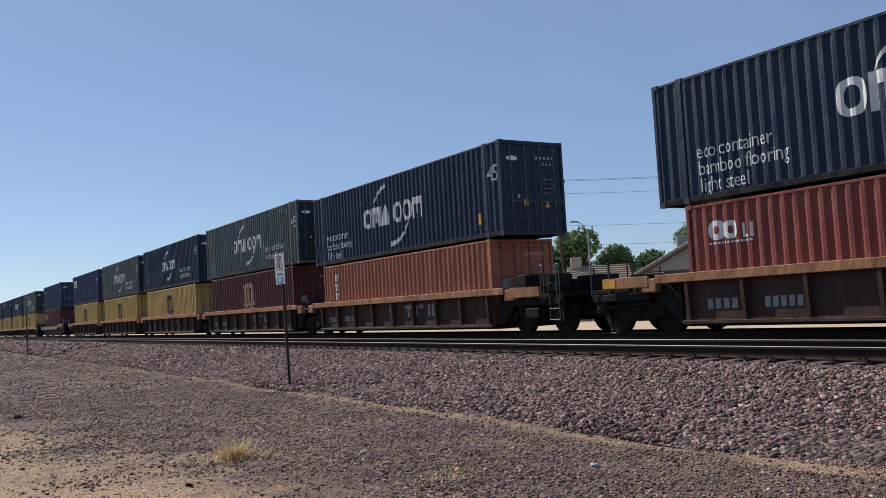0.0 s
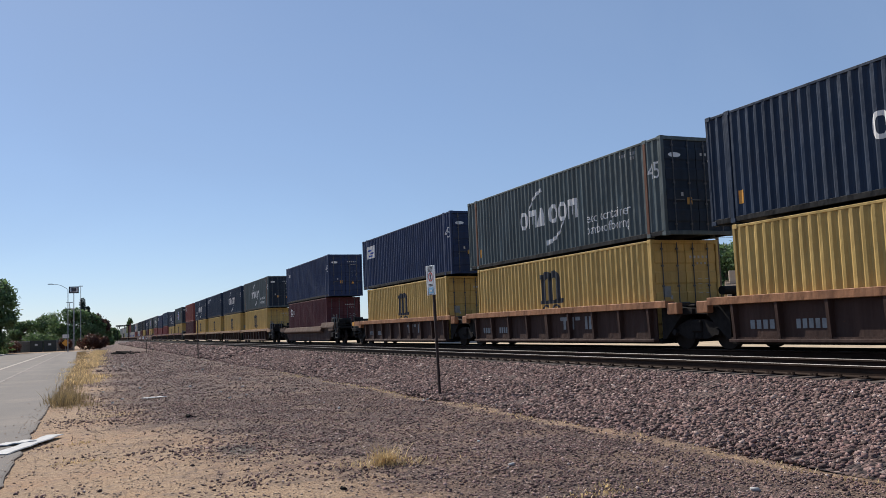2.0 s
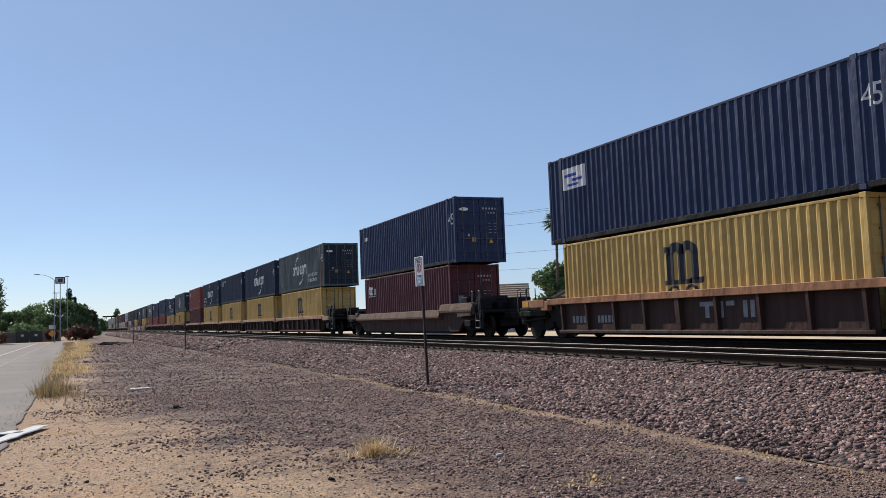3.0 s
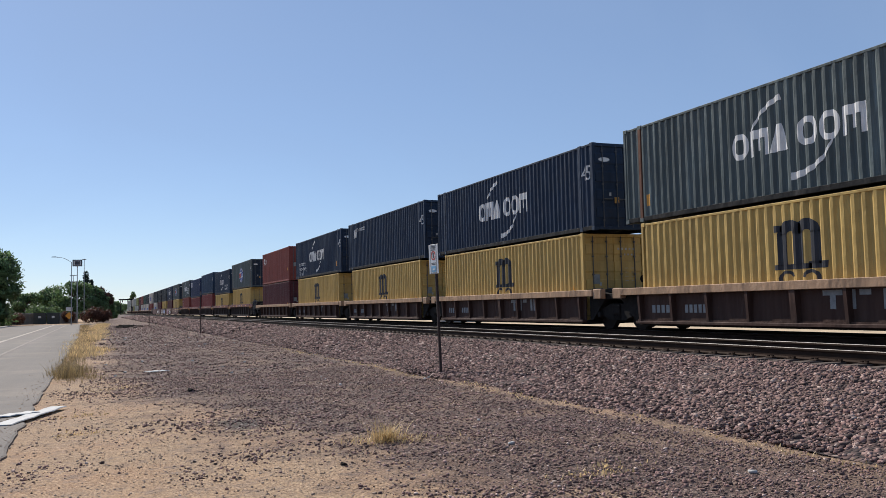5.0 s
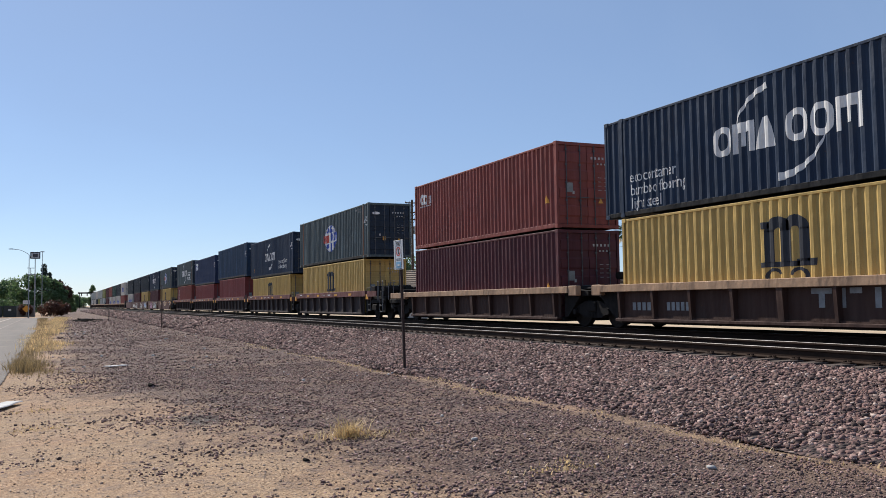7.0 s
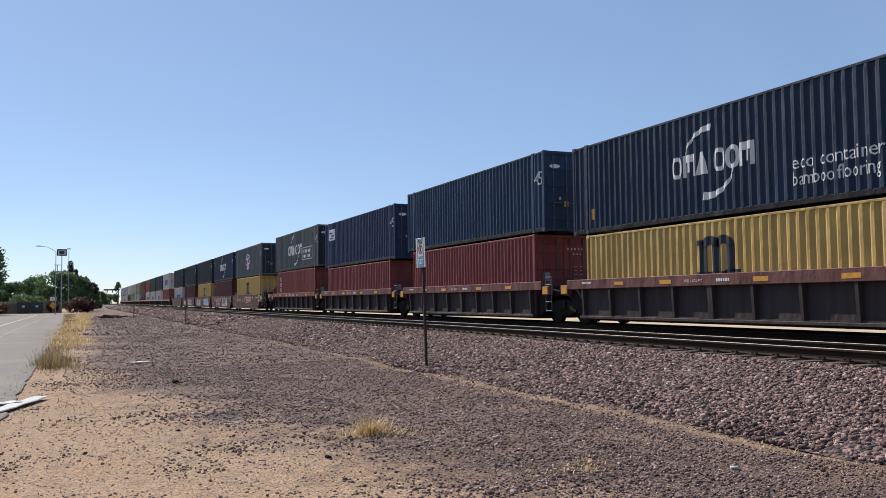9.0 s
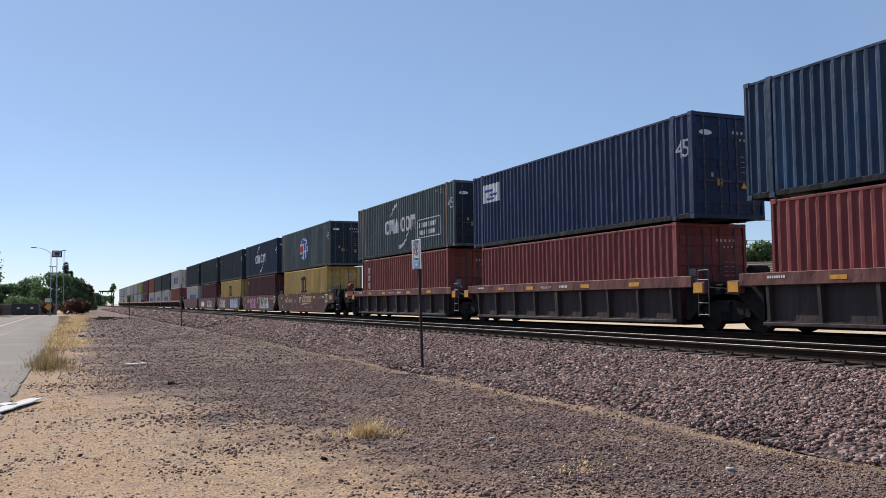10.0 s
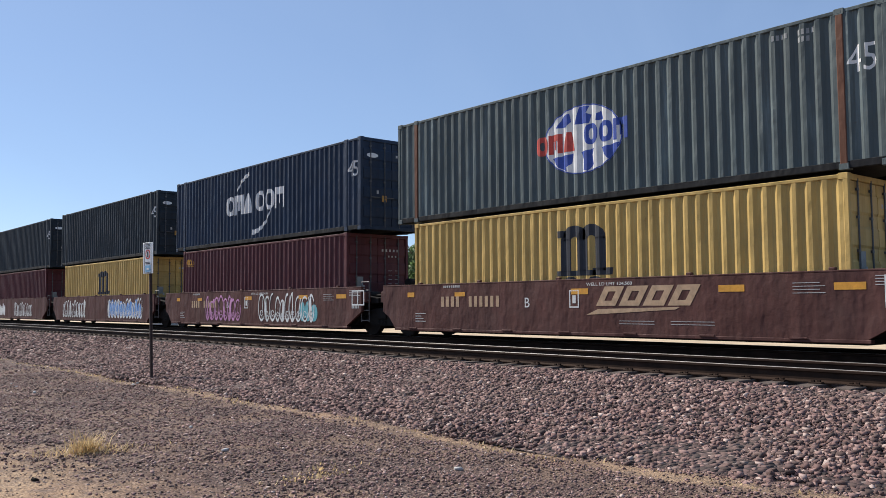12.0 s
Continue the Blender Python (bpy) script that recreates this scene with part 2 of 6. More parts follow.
def ballast_mat(name, per_stone, tone=1.0):
    m, n, l, bs = nodes_of(name)
    if per_stone:
        geo = n.new("ShaderNodeNewGeometry")
        r = geo.outputs["Random Per Island"]
        pos = coords(n, l, True)
    else:
        pos = coords(n, l, True)
        vor = n.new("ShaderNodeTexVoronoi")
        vor.inputs["Scale"].default_value = 13
        l.new(pos, vor.inputs["Vector"])
        sp = n.new("ShaderNodeSeparateColor")
        l.new(vor.outputs["Color"], sp.inputs[0])
        r = sp.outputs[0]
        bump(n, l, bs, vor.outputs["Distance"], 1.0, -0.09)
    k = tone if per_stone else 0.38      # the bank is the gaps between the stones, their shade painted into its colour
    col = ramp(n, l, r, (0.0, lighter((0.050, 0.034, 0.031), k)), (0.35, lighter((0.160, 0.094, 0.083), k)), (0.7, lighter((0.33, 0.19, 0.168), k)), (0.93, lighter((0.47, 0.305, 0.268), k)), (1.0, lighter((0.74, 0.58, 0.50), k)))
    dust = noise_node(n, l, 0.6, 4, 0.6, pos)
    col = mix(n, l, ramp(n, l, dust, (0.4, (0, 0, 0)), (0.75, (0.35, 0.35, 0.35))), col, (0.25, 0.175, 0.145))
    grain = noise_node(n, l, 40, 3, 0.7, pos)
    col = mix(n, l, 0.5, col, ramp(n, l, grain, (0.3, (0.5, 0.5, 0.5)), (0.7, (1, 1, 1))), "MULTIPLY")
    l.new(col, bs.inputs["Base Color"])
    bs.inputs["Roughness"].default_value = 0.9
    return m


def road_mat():
    m, n, l, bs = nodes_of("worn_asphalt")
    pos = coords(n, l, True)
    lane = noise_node(n, l, 1.0, 4, 0.6, coords(n, l, True, (0.7, 0.03, 1)))
    mid = noise_node(n, l, 0.8, 5, 0.6, pos)
    grain = noise_node(n, l, 90, 3, 0.7, pos)
    col = ramp(n, l, lane, (0.3, (0.093, 0.077, 0.065)), (0.7, (0.150, 0.126, 0.108)))
    col = mix(n, l, ramp(n, l, mid, (0.45, (0, 0, 0)), (0.7, (0.6, 0.6, 0.6))), col, (0.10, 0.088, 0.08))
    dusty = noise_node(n, l, 0.35, 6, 0.7, pos)
    col = mix(n, l, ramp(n, l, dusty, (0.5, (0, 0, 0)), (0.75, (0.5, 0.5, 0.5))), col, (0.27, 0.215, 0.165))
    col = mix(n, l, 0.6, col, ramp(n, l, grain, (0.3, (0.6, 0.6, 0.6)), (0.7, (1.15, 1.15, 1.15))), "MULTIPLY")
    l.new(col, bs.inputs["Base Color"])
    bs.inputs["Roughness"].default_value = 0.85
    bump(n, l, bs, grain, 0.4, 0.006)
    return m


def leaf_mat(name, c, through_light=0.4):
    m, n, l, bs = nodes_of(name)
    r = n.new("ShaderNodeNewGeometry").outputs["Random Per Island"]
    col = ramp(n, l, r, (0.0, lighter(c, 0.55)), (0.6, c), (1.0, lighter(c, 1.6)))
    l.new(col, bs.inputs["Base Color"])
    bs.inputs["Roughness"].default_value = 0.6
    tr = n.new("ShaderNodeBsdfTranslucent")
    l.new(col, tr.inputs["Color"])
    both = n.new("ShaderNodeMixShader")
    both.inputs[0].default_value = through_light
    l.new(bs.outputs[0], both.inputs[1])
    l.new(tr.outputs[0], both.inputs[2])
    l.new(both.outputs[0], n["Material Output"].inputs["Surface"])
    return m


GROUND, ROAD = ground_mat(), road_mat()
LOOSE = ballast_mat("loose_gravel_stone", True, 0.88)
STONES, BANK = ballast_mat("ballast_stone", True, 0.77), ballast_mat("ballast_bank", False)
LEAF = leaf_mat("broad_green_leaf", (0.12, 0.19, 0.075), 0.42)
LEAF_DARK = leaf_mat("dark_needle_leaf", (0.036, 0.058, 0.044), 0.45)
LEAF_PALM = leaf_mat("palm_frond", (0.05, 0.085, 0.03))
LEAF_PLUM = leaf_mat("reddish_bush_leaf", (0.10, 0.045, 0.03))
GRASS_DRY = leaf_mat("dry_straw_grass", (0.62, 0.46, 0.24))
WEED = leaf_mat("dusty_olive_weed", (0.27, 0.20, 0.10))
BARK = plain("grey_brown_bark", (0.12, 0.085, 0.06), 0.95, 0, 0.4, 5)

# ---- mesh helpers ----
class Build:
    """Collects vertices and faces for one mesh."""

    def __init__(self):
        self.v, self.f = [], []

    def add(self, vs, fs):
        k = len(self.v)
        self.v += [tuple(p) for p in vs]
        self.f += [tuple(i + k for i in q) for q in fs]
        return self

    def box(self, x0, x1, y0, y1, z0, z1, c=0.0):
        """A box, its four upright edges and its rims cut back by c where c is given."""
        if c <= 0:
            vs = [(x, y, z) for z in (z0, z1) for x, y in ((x0, y0), (x1, y0), (x1, y1), (x0, y1))]
            return self.add(vs, [(3, 2, 1, 0), (4, 5, 6, 7), (0, 1, 5, 4), (1, 2, 6, 5), (2, 3, 7, 6), (3, 0, 4, 7)])
        rings = []
        for z, k in ((z0, c), (z0 + c, 0), (z1 - c, 0), (z1, c)):
            a, b, d, e = x0 + k, x1 - k, y0 + k, y1 - k
            rings.append([(a + c, d, z), (b - c, d, z), (b, d + c, z), (b, e - c, z), (b - c, e, z), (a + c, e, z), (a, e - c, z), (a, d + c, z)])
        return self.loft(rings)

    def loft(self, rings, caps=True):
        n = len(rings[0])
        vs = [p for r in rings for p in r]
        fs = []
        for k in range(len(rings) - 1):
            for i in range(n):
                j = (i + 1) % n
                fs.append((k * n + i, k * n + j, (k + 1) * n + j, (k + 1) * n + i))
        if caps:
            fs.append(tuple(reversed(range(n))))
            fs.append(tuple(range((len(rings) - 1) * n, len(rings) * n)))
        return self.add(vs, fs)

    def tube(self, a, b, r0, r1=None, n=8):
        a, b = Vector(a), Vector(b)
        r1 = r0 if r1 is None else r1
        d = (b - a).normalized()
        u = d.orthogonal().normalized()
        w = d.cross(u)
        ring = lambda c, r: [tuple(c + (u * math.cos(t) + w * math.sin(t)) * r) for t in (2 * math.pi * i / n for i in range(n))]
        return self.loft([ring(a, r0), ring(b, r1)])

    def prism_y(self, outline, y0, y1):
        """An x-z outline drawn along y."""
        return self.loft([[(x, y0, z) for x, z in outline], [(x, y1, z) for x, z in outline]])

    def prism_x(self, outline, x0, x1):
        return self.loft([[(x0, y, z) for y, z in outline], [(x1, y, z) for y, z in outline]])

    def mesh(self, name, mat, smooth=False):
        me = bpy.data.meshes.new(name)
        me.from_pydata(self.v, [], self.f)
        bm = bmesh.new()
        bm.from_mesh(me)
        bmesh.ops.recalc_face_normals(bm, faces=bm.faces)
        bm.to_mesh(me)
        bm.free()
        me.materials.append(mat)
        if smooth:
            me.shade_smooth()
        return me


def part(name, data, material, parent, label=""):
    """Links data (a Build or a mesh) as one mesh object under parent."""
    me = data.mesh(name, material) if isinstance(data, Build) else data
    ob = new(name, me)
    ob.parent = parent
    return tagged(ob, label)


def thing(name, label, category, group="", m=None, kind="", data=None):
    ob = new(name, data)
    if m is not None:
        ob.matrix_basis = m
    return tagged(ob, label, category, group, kind)


def structure(name, b, mat, label, category=""):
    return tagged(new(name, b.mesh(name, mat)), label, category or name, "", "structure")

# ---- ground, road, ballast and tracks ----
RAIL_Z = 0.70
NEAR_TRACK, TRAIN_TRACK = 12.35, 16.33


def ground_height(x, y):
    near = max(0.0, 1 - math.hypot(x - 2, y - 12) / 40)
    h = 0.10 * near * (noise.noise((x * 0.35, y * 0.25, 0)) + 0.4 * noise.noise((x * 1.3, y * 1.1, 3)))
    if x < -0.3:
        h = min(h, 0.0) * 0.2 - 0.012
    return h


def axis(lo, hi, fine_lo, fine_hi, step):
    v = [fine_lo + step * i for i in range(int((fine_hi - fine_lo) / step) + 1)]
    k, a, b = step, v[0], v[-1]
    left, right = [], []
    while a > lo:
        k *= 1.5
        a -= k
        left.append(max(a, lo))
    k = step
    while b < hi:
        k *= 1.5
        b += k
        right.append(min(b, hi))
    return sorted(left) + v + right


def build_ground():
    xs, ys = axis(-3500, 3500, -1.0, 8.0, 0.25), axis(-700, 3800, 1.0, 30.0, 0.3)
    b = Build()
    for y in ys:
        for x in xs:
            b.v.append((x, y, ground_height(x, y)))
    n = len(xs)
    b.f = [(j * n + i, j * n + i + 1, (j + 1) * n + i + 1, (j + 1) * n + i) for j in range(len(ys) - 1) for i in range(n - 1)]
    me = b.mesh("ground", GROUND, True)
    tagged(new("ground", me), "sandy earth strewn with grey-mauve gravel", "ground", "", "structure")


build_ground()


def build_road():
    rnd = random.Random(4)
    b = Build()
    right = [(-0.95 + 0.07 * noise.noise((0, k * 0.35, 2)) + 0.04 * noise.noise((0, k * 1.1, 4)) - max(0, k * 0.25 - 60) * 0.012, k * 0.25) for k in range(-80, 509)]
    rings = [[(-10.2, y, -0.06), (x, y, -0.06), (x, y, 0.01), (x - 0.03, y, 0.02), (-10.2, y, 0.02)] for x, y in right]
    b.loft(rings)
    structure("road", b, ROAD, "worn grey asphalt road with a crumbling edge", "road")
    b = Build()
    b.box(-70, 1.2, 127.1, 134, -0.06, 0.018)
    structure("road_cross", b, ROAD, "pale asphalt cross street at the road's end", "road")
    b = Build()
    b.box(-10.55, -10.22, -40, 126, -0.05, 0.15, 0.02)
    structure("kerb", b, plain("pale_concrete", (0.36, 0.34, 0.31), 0.9), "pale concrete kerb", "kerb")
    b = Build()
    b.box(-13.5, -10.57, -40, 126, -0.05, 0.13)
    structure("pavement", b, plain("verge_grass", (0.19, 0.19, 0.08), 0.95, 0, 0.4, 3), "dry grassy verge behind the kerb", "verge")
    for name, x, w, c in (("line_centre", -5.05, 0.22, (0.36, 0.31, 0.255)), ("line_seam", -3.42, 0.14, (0.205, 0.175, 0.15))):
        b = Build()
        y = -10.0
        while y < 124:
            k = rnd.uniform(2.0, 6.0)
            b.box(x - w / 2, x + w / 2, y, y + k - rnd.uniform(0, 0.5), 0.015, 0.0245)
            y += k
        structure(name, b, plain("faded_" + name, c, 0.85, 0, 0.35, 9), "faded worn line on the asphalt", "road line")


build_road()


def bank_z(x):
    pts = ((7.1, -0.02), (7.6, 0.06), (10.6, 0.44), (11.0, 0.455), (17.6, 0.455), (18.0, 0.42), (19.6, -0.02))
    for (a, za), (c, zc) in zip(pts, pts[1:]):
        if a <= x <= c:
            return za + (zc - za) * (x - a) / (c - a)
    return -0.02


def build_bank():
    xs = [7.1 + 0.25 * i for i in range(51)]
    ys = axis(-420, 1600, 0.0, 50.0, 0.3)
    b = Build()
    for y in ys:
        for x in xs:
            edge = 0 < xs.index(x) < len(xs) - 1
            jig = 0.05 * noise.noise((x * 2.2, y * 2.2, 5)) + 0.05 * noise.noise((x * 0.5, y * 0.3, 9)) if edge and 7.3 < x < 11 else 0
            b.v.append((x + (0.35 * noise.noise((0, y * 0.25, 7)) + 0.2 * noise.noise((0, y * 1.1, 8)) if x < 8 else 0), y, bank_z(x) + jig))
    n = len(xs)
    b.f = [(j * n + i, j * n + i + 1, (j + 1) * n + i + 1, (j + 1) * n + i) for j in range(len(ys) - 1) for i in range(n - 1)]
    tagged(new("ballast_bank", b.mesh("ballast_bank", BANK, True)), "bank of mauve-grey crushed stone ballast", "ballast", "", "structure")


build_bank()
far_sand = Build().box(19.75, 58, -60, 420, -0.08, 0.02)
structure("far_verge", far_sand, plain("pale_sand", (0.50, 0.385, 0.25), 0.95, 0, 0.28, 0.8), "pale sandy verge beyond the tracks", "verge")


def stone_cloud(name, label, spots, mat, seed):
    """Broken stones as one mesh: spots holds x, y, z and size of each."""
    rng = np.random.default_rng(seed)
    cube = np.array([(x, y, z) for z in (-0.8, 0.8) for x, y in ((-0.8, -0.8), (0.8, -0.8), (0.8, 0.8), (-0.8, 0.8))])
    tri = np.array([(0, 2, 1), (0, 3, 2), (4, 5, 6), (4, 6, 7), (0, 1, 5), (0, 5, 4), (1, 2, 6), (1, 6, 5), (2, 3, 7), (2, 7, 6), (3, 0, 4), (3, 4, 7)])
    n = len(spots)
    v = np.repeat(cube[None], n, 0) * rng.uniform(0.45, 1.2, (n, 8, 3))
    v *= np.stack([rng.uniform(0.75, 1.35, n), rng.uniform(0.6, 1.1, n), rng.uniform(0.45, 0.85, n)], 1)[:, None]
    a, t = rng.uniform(0, 6.283, n), rng.uniform(-0.9, 0.9, n)
    x, y, z = v[..., 0], v[..., 1], v[..., 2]
    y, z = y * np.cos(t)[:, None] - z * np.sin(t)[:, None], y * np.sin(t)[:, None] + z * np.cos(t)[:, None]
    x, y = x * np.cos(a)[:, None] - y * np.sin(a)[:, None], x * np.sin(a)[:, None] + y * np.cos(a)[:, None]
    v = np.stack([x, y, z], 2) * spots[:, None, 3:4] + spots[:, None, :3]
    f = (tri[None] + 8 * np.arange(n)[:, None, None]).reshape(-1, 3)
    me = bpy.data.meshes.new(name)
    me.vertices.add(n * 8)
    me.vertices.foreach_set("co", v.reshape(-1).astype(np.float32))
    me.loops.add(len(f) * 3)
    me.loops.foreach_set("vertex_index", f.reshape(-1).astype(np.int32))
    me.polygons.add(len(f))
    me.polygons.foreach_set("loop_start", (np.arange(len(f)) * 3).astype(np.int32))
    me.update(calc_edges=True)
    me.materials.append(mat)
    return tagged(new(name, me), label, "gravel", "", "stuff")


def scatter_stones():
    rng = np.random.default_rng(11)
    rows = []
    # the shoulder, thick with stones, thinning out with distance
    for y0, y1, per, s0, s1 in ((1.5, 14, 1250, 0.014, 0.034), (14, 28, 760, 0.017, 0.037), (28, 55, 200, 0.029, 0.052), (55, 110, 34, 0.06, 0.10), (110, 260, 8, 0.09, 0.16)):
        n = int((y1 - y0) * 4.2 * per)
        x, y = rng.uniform(7.0, 11.1, n), rng.uniform(y0, y1, n)
        s = rng.uniform(s0, s1, n) * rng.choice([0.7, 0.9, 1.0, 1.35], n)
        z = np.interp(x, (7.1, 7.6, 10.6, 11.0, 17.6), (-0.01, 0.06, 0.44, 0.455, 0.455)) + s * rng.uniform(0.05, 0.75, n)
        keep = ~((x < 7.6) & (rng.uniform(0, 1, n) > (x - 6.8) / 0.8))
        rows.append(np.stack([x, y, z, s], 1)[keep])
    stone_cloud("ballast_stones", "broken mauve-grey ballast stones on the bank", np.concatenate(rows), STONES, 1)
    rows = []
    # loose gravel over the earth in front of the bank
    for y0, y1, per, s0, s1 in ((2.5, 10, 620, 0.006, 0.015), (10, 22, 300, 0.008, 0.017), (22, 45, 60, 0.012, 0.025), (45, 110, 12, 0.02, 0.045)):
        n = int((y1 - y0) * 8.05 * per)
        x, y = rng.uniform(-0.85, 7.2, n), rng.uniform(y0, y1, n)
        edge = np.maximum(4.1 - 0.2 * y, 0.35) + 0.9 * np.sin(y * 0.9) + 0.5 * np.sin(y * 2.3 + x)
        keep = (rng.uniform(0, 1, n) < np.clip((x - edge + 1.1 + 0.35 * np.sin(y * 0.31)) / 2.3, 0.012 + 0.42 * np.clip(np.sin(1.7 * x + 0.6 * y) * np.sin(0.9 * y - 1.1 * x + 1) + 0.5 * np.sin(3.1 * x - 2.3 * y) - 0.3, 0, 1), 1)) & ((np.abs(x - 6.85 + 0.12 * np.sin(y * 1.7)) > 0.17) | (rng.uniform(0, 1, n) < 0.25))
        s = rng.uniform(s0, s1, n) * rng.choice([0.7, 1.0, 1.0, 1.6], n)
        z = np.array([ground_height(a, c) for a, c in zip(x, y)]) + s * 0.25
        rows.append(np.stack([x, y, z, s], 1)[keep])
    n = 24000
    x, y = rng.normal(1.2, 1.6, n), 3.0 + 27 * rng.uniform(0, 1, n) ** 1.6
    on_sand = (x > -1.2 - 0.5 * rng.uniform(0, 1, n) ** 3) & (x < 5.5)
    x, y = x[on_sand], y[on_sand]
    n = len(x)
    s = rng.uniform(0.003, 0.009, n) * rng.choice([0.8, 1.0, 1.0, 1.9], n)
    z = np.array([ground_height(a, c) if a > -0.9 else 0.02 for a, c in zip(x, y)]) + s * 0.2
    stone_cloud("sand_grit", "small tan pebbles and clods on the sand", np.stack([x, y, z, s], 1), plain("tan_pebble", (0.34, 0.25, 0.185), 0.95, 0, 0.5, 2.5), 3)
    stone_cloud("loose_gravel", "loose grey gravel scattered over the earth", np.concatenate(rows), LOOSE, 2)


scatter_stones()


def build_track(cx, name, lower):
    prof = [(-0.075, 0), (0.075, 0), (0.075, 0.012), (0.012, 0.035), (0.010, 0.135), (0.036, 0.15), (0.036, 0.178), (0.028, 0.186), (-0.028, 0.186), (-0.036, 0.178), (-0.036, 0.15), (-0.010, 0.135), (-0.012, 0.035), (-0.075, 0.012)]
    track = thing("railway_track", "steel railway track on timber ties in ballast", "railway track", "tracks", pose(cx, 0, RAIL_Z), "structure")
    for s in (-0.755, 0.755):
        b = Build().prism_y([(x + s, z - 0.19) for x, z in prof], -420, 1600)
        rail = part("rail", b, RAIL_SIDE, track, "rusty steel rail with a polished head")
        part("rail_head", Build().prism_y([(s - 0.029, -0.006), (s + 0.029, -0.006), (s + 0.024, 0.0), (s - 0.024, 0.0)], -420, 1600), RAIL_TOP, rail)
    tie = Build().box(-1.32, 1.32, -0.115, 0.115, -0.36, -0.195, 0.012).mesh("tie", plain("dark_weathered_tie_wood", (0.085, 0.062, 0.05), 0.9, 0, 0.45, 7))
    plate = Build()
    for s in (-0.755, 0.755):
        for k in (-1, 1):
            plate.box(s - 0.17 if k < 0 else s + 0.08, s - 0.08 if k < 0 else s + 0.17, -0.09, 0.09, -0.2, -0.172, 0.004)
            plate.box(s + k * 0.10 - 0.02, s + k * 0.10 + 0.02, -0.05, -0.01, -0.18, -0.145)
            plate.box(s + k * 0.13 - 0.02, s + k * 0.13 + 0.02, 0.02, 0.06, -0.18, -0.150)
    plate = plate.mesh("tie_plate", RAIL_SIDE)
    rnd = random.Random(3)
    for k in range(150):
        y = 1.0 + k * 0.52
        ob = part("tie", tie, None, track)
        ob.matrix_basis = pose(rnd.uniform(-0.05, 0.05), y, 0, 0, 0, rnd.uniform(-1.2, 1.2))
        if not lower:
            p = part("tie_plate", plate, None, track)
            p.matrix_basis = pose(0, y, 0)
    b = Build()
    for k in range(500):
        y = 1.0 + (150 + k) * 0.52
        b.box(-1.3, 1.3, y - 0.115, y + 0.115, -0.36, -0.197)
    for k in range(60):
        y = 1.0 - (1 + k) * 0.52
        b.box(-1.3, 1.3, y - 0.115, y + 0.115, -0.36, -0.197)
    tagged(part("far_ties", b, CONCRETE, track), "", "", "", "stuff")


build_track(NEAR_TRACK, "near", False)
build_track(TRAIN_TRACK, "far", True)

# ---- containers ----
H, HALF = 2.896, 1.219
PITCH, DEPTH = 0.288, 0.043
STEPS = (0.0, 0.27, 0.50, 0.76, 1.0)     # outer flat, slope in, inner flat, slope out
CAST_END = 6.096


def wave(y, y0):
    """Depth of the corrugation at y on a sheet that starts at y0."""
    t = ((y - y0) / PITCH) % 1.0
    return float(np.interp(t, STEPS, (0.0, 0.0, DEPTH, DEPTH, 0.0)))


def sheet_breaks(y0, y1):
    ys = [y0 + (k + f) * PITCH for k in range(60) for f in STEPS[:4]]
    return [y for y in ys if y < y1 - 0.01] + [y1]


SIDE_X = -HALF + 0.012
MESHES = {}


def cached(key, make):
    if key not in MESHES:
        MESHES[key] = make()
    return MESHES[key]


def side_sheet(y0, y1, mat):
    def make():
        ys = sheet_breaks(y0, y1)
        outer = [(SIDE_X + wave(y, y0), y) for y in ys]
        line = outer + [(SIDE_X + 0.075, y1), (SIDE_X + 0.075, y0)]
        return Build().loft([[(x, y, 0.15) for x, y in line], [(x, y, H - 0.09) for x, y in line]]).mesh("side_panel", mat)
    return cached(("sheet", y0, y1, mat.name), make)


def frame_mesh(L, mat):
    def make():
        b = Build()
        for x in (-HALF, HALF - 0.10):
            for y in (-L / 2, L / 2 - 0.10):
                b.box(x, x + 0.10, y, y + 0.10, 0.10, H - 0.10, 0.012)
            b.box(x + 0.01, x + 0.09, -L / 2 + 0.1, L / 2 - 0.1, H - 0.09, H - 0.02, 0.01)
        for y in (-L / 2, L / 2 - 0.08):
            b.box(-HALF + 0.1, HALF - 0.1, y + 0.005, y + 0.08, 0.02, 0.14, 0.01)
            b.box(-HALF + 0.1, HALF - 0.1, y + 0.005, y + 0.08, H - 0.12, H - 0.01, 0.01)
        return b.mesh("frame", mat)
    return cached(("frame", L, mat.name), make)


def door_mesh(L, mat):
    def make():
        y = -L / 2 + 0.045
        line = [(y, 0.15)]
        for k in range(4):
            z = 0.38 + k * 0.60
            line += [(y, z), (y - 0.024, z + 0.05), (y - 0.024, z + 0.34), (y, z + 0.39)]
        line += [(y, H - 0.13), (y + 0.04, H - 0.13), (y + 0.04, 0.15)]
        b = Build().prism_x(line, 0.012, 1.098)
        return b.mesh("door", mat)
    return cached(("door", L, mat.name), make)


def rod_mesh(L):
    def make():
        b = Build()
        y = -L / 2 + 0.012
        b.tube((0, y, 0.10), (0, y, H - 0.08), 0.018, None, 6)
        for z in (0.30, 0.9, 1.5, 2.1, 2.6):
            b.box(-0.035, 0.035, y - 0.012, y + 0.03, z, z + 0.05)
        b.box(-0.01, 0.34, y - 0.02, y, 1.02, 1.05)
        return b.mesh("lock_rod", ROD)
    return cached(("rod", L), make)


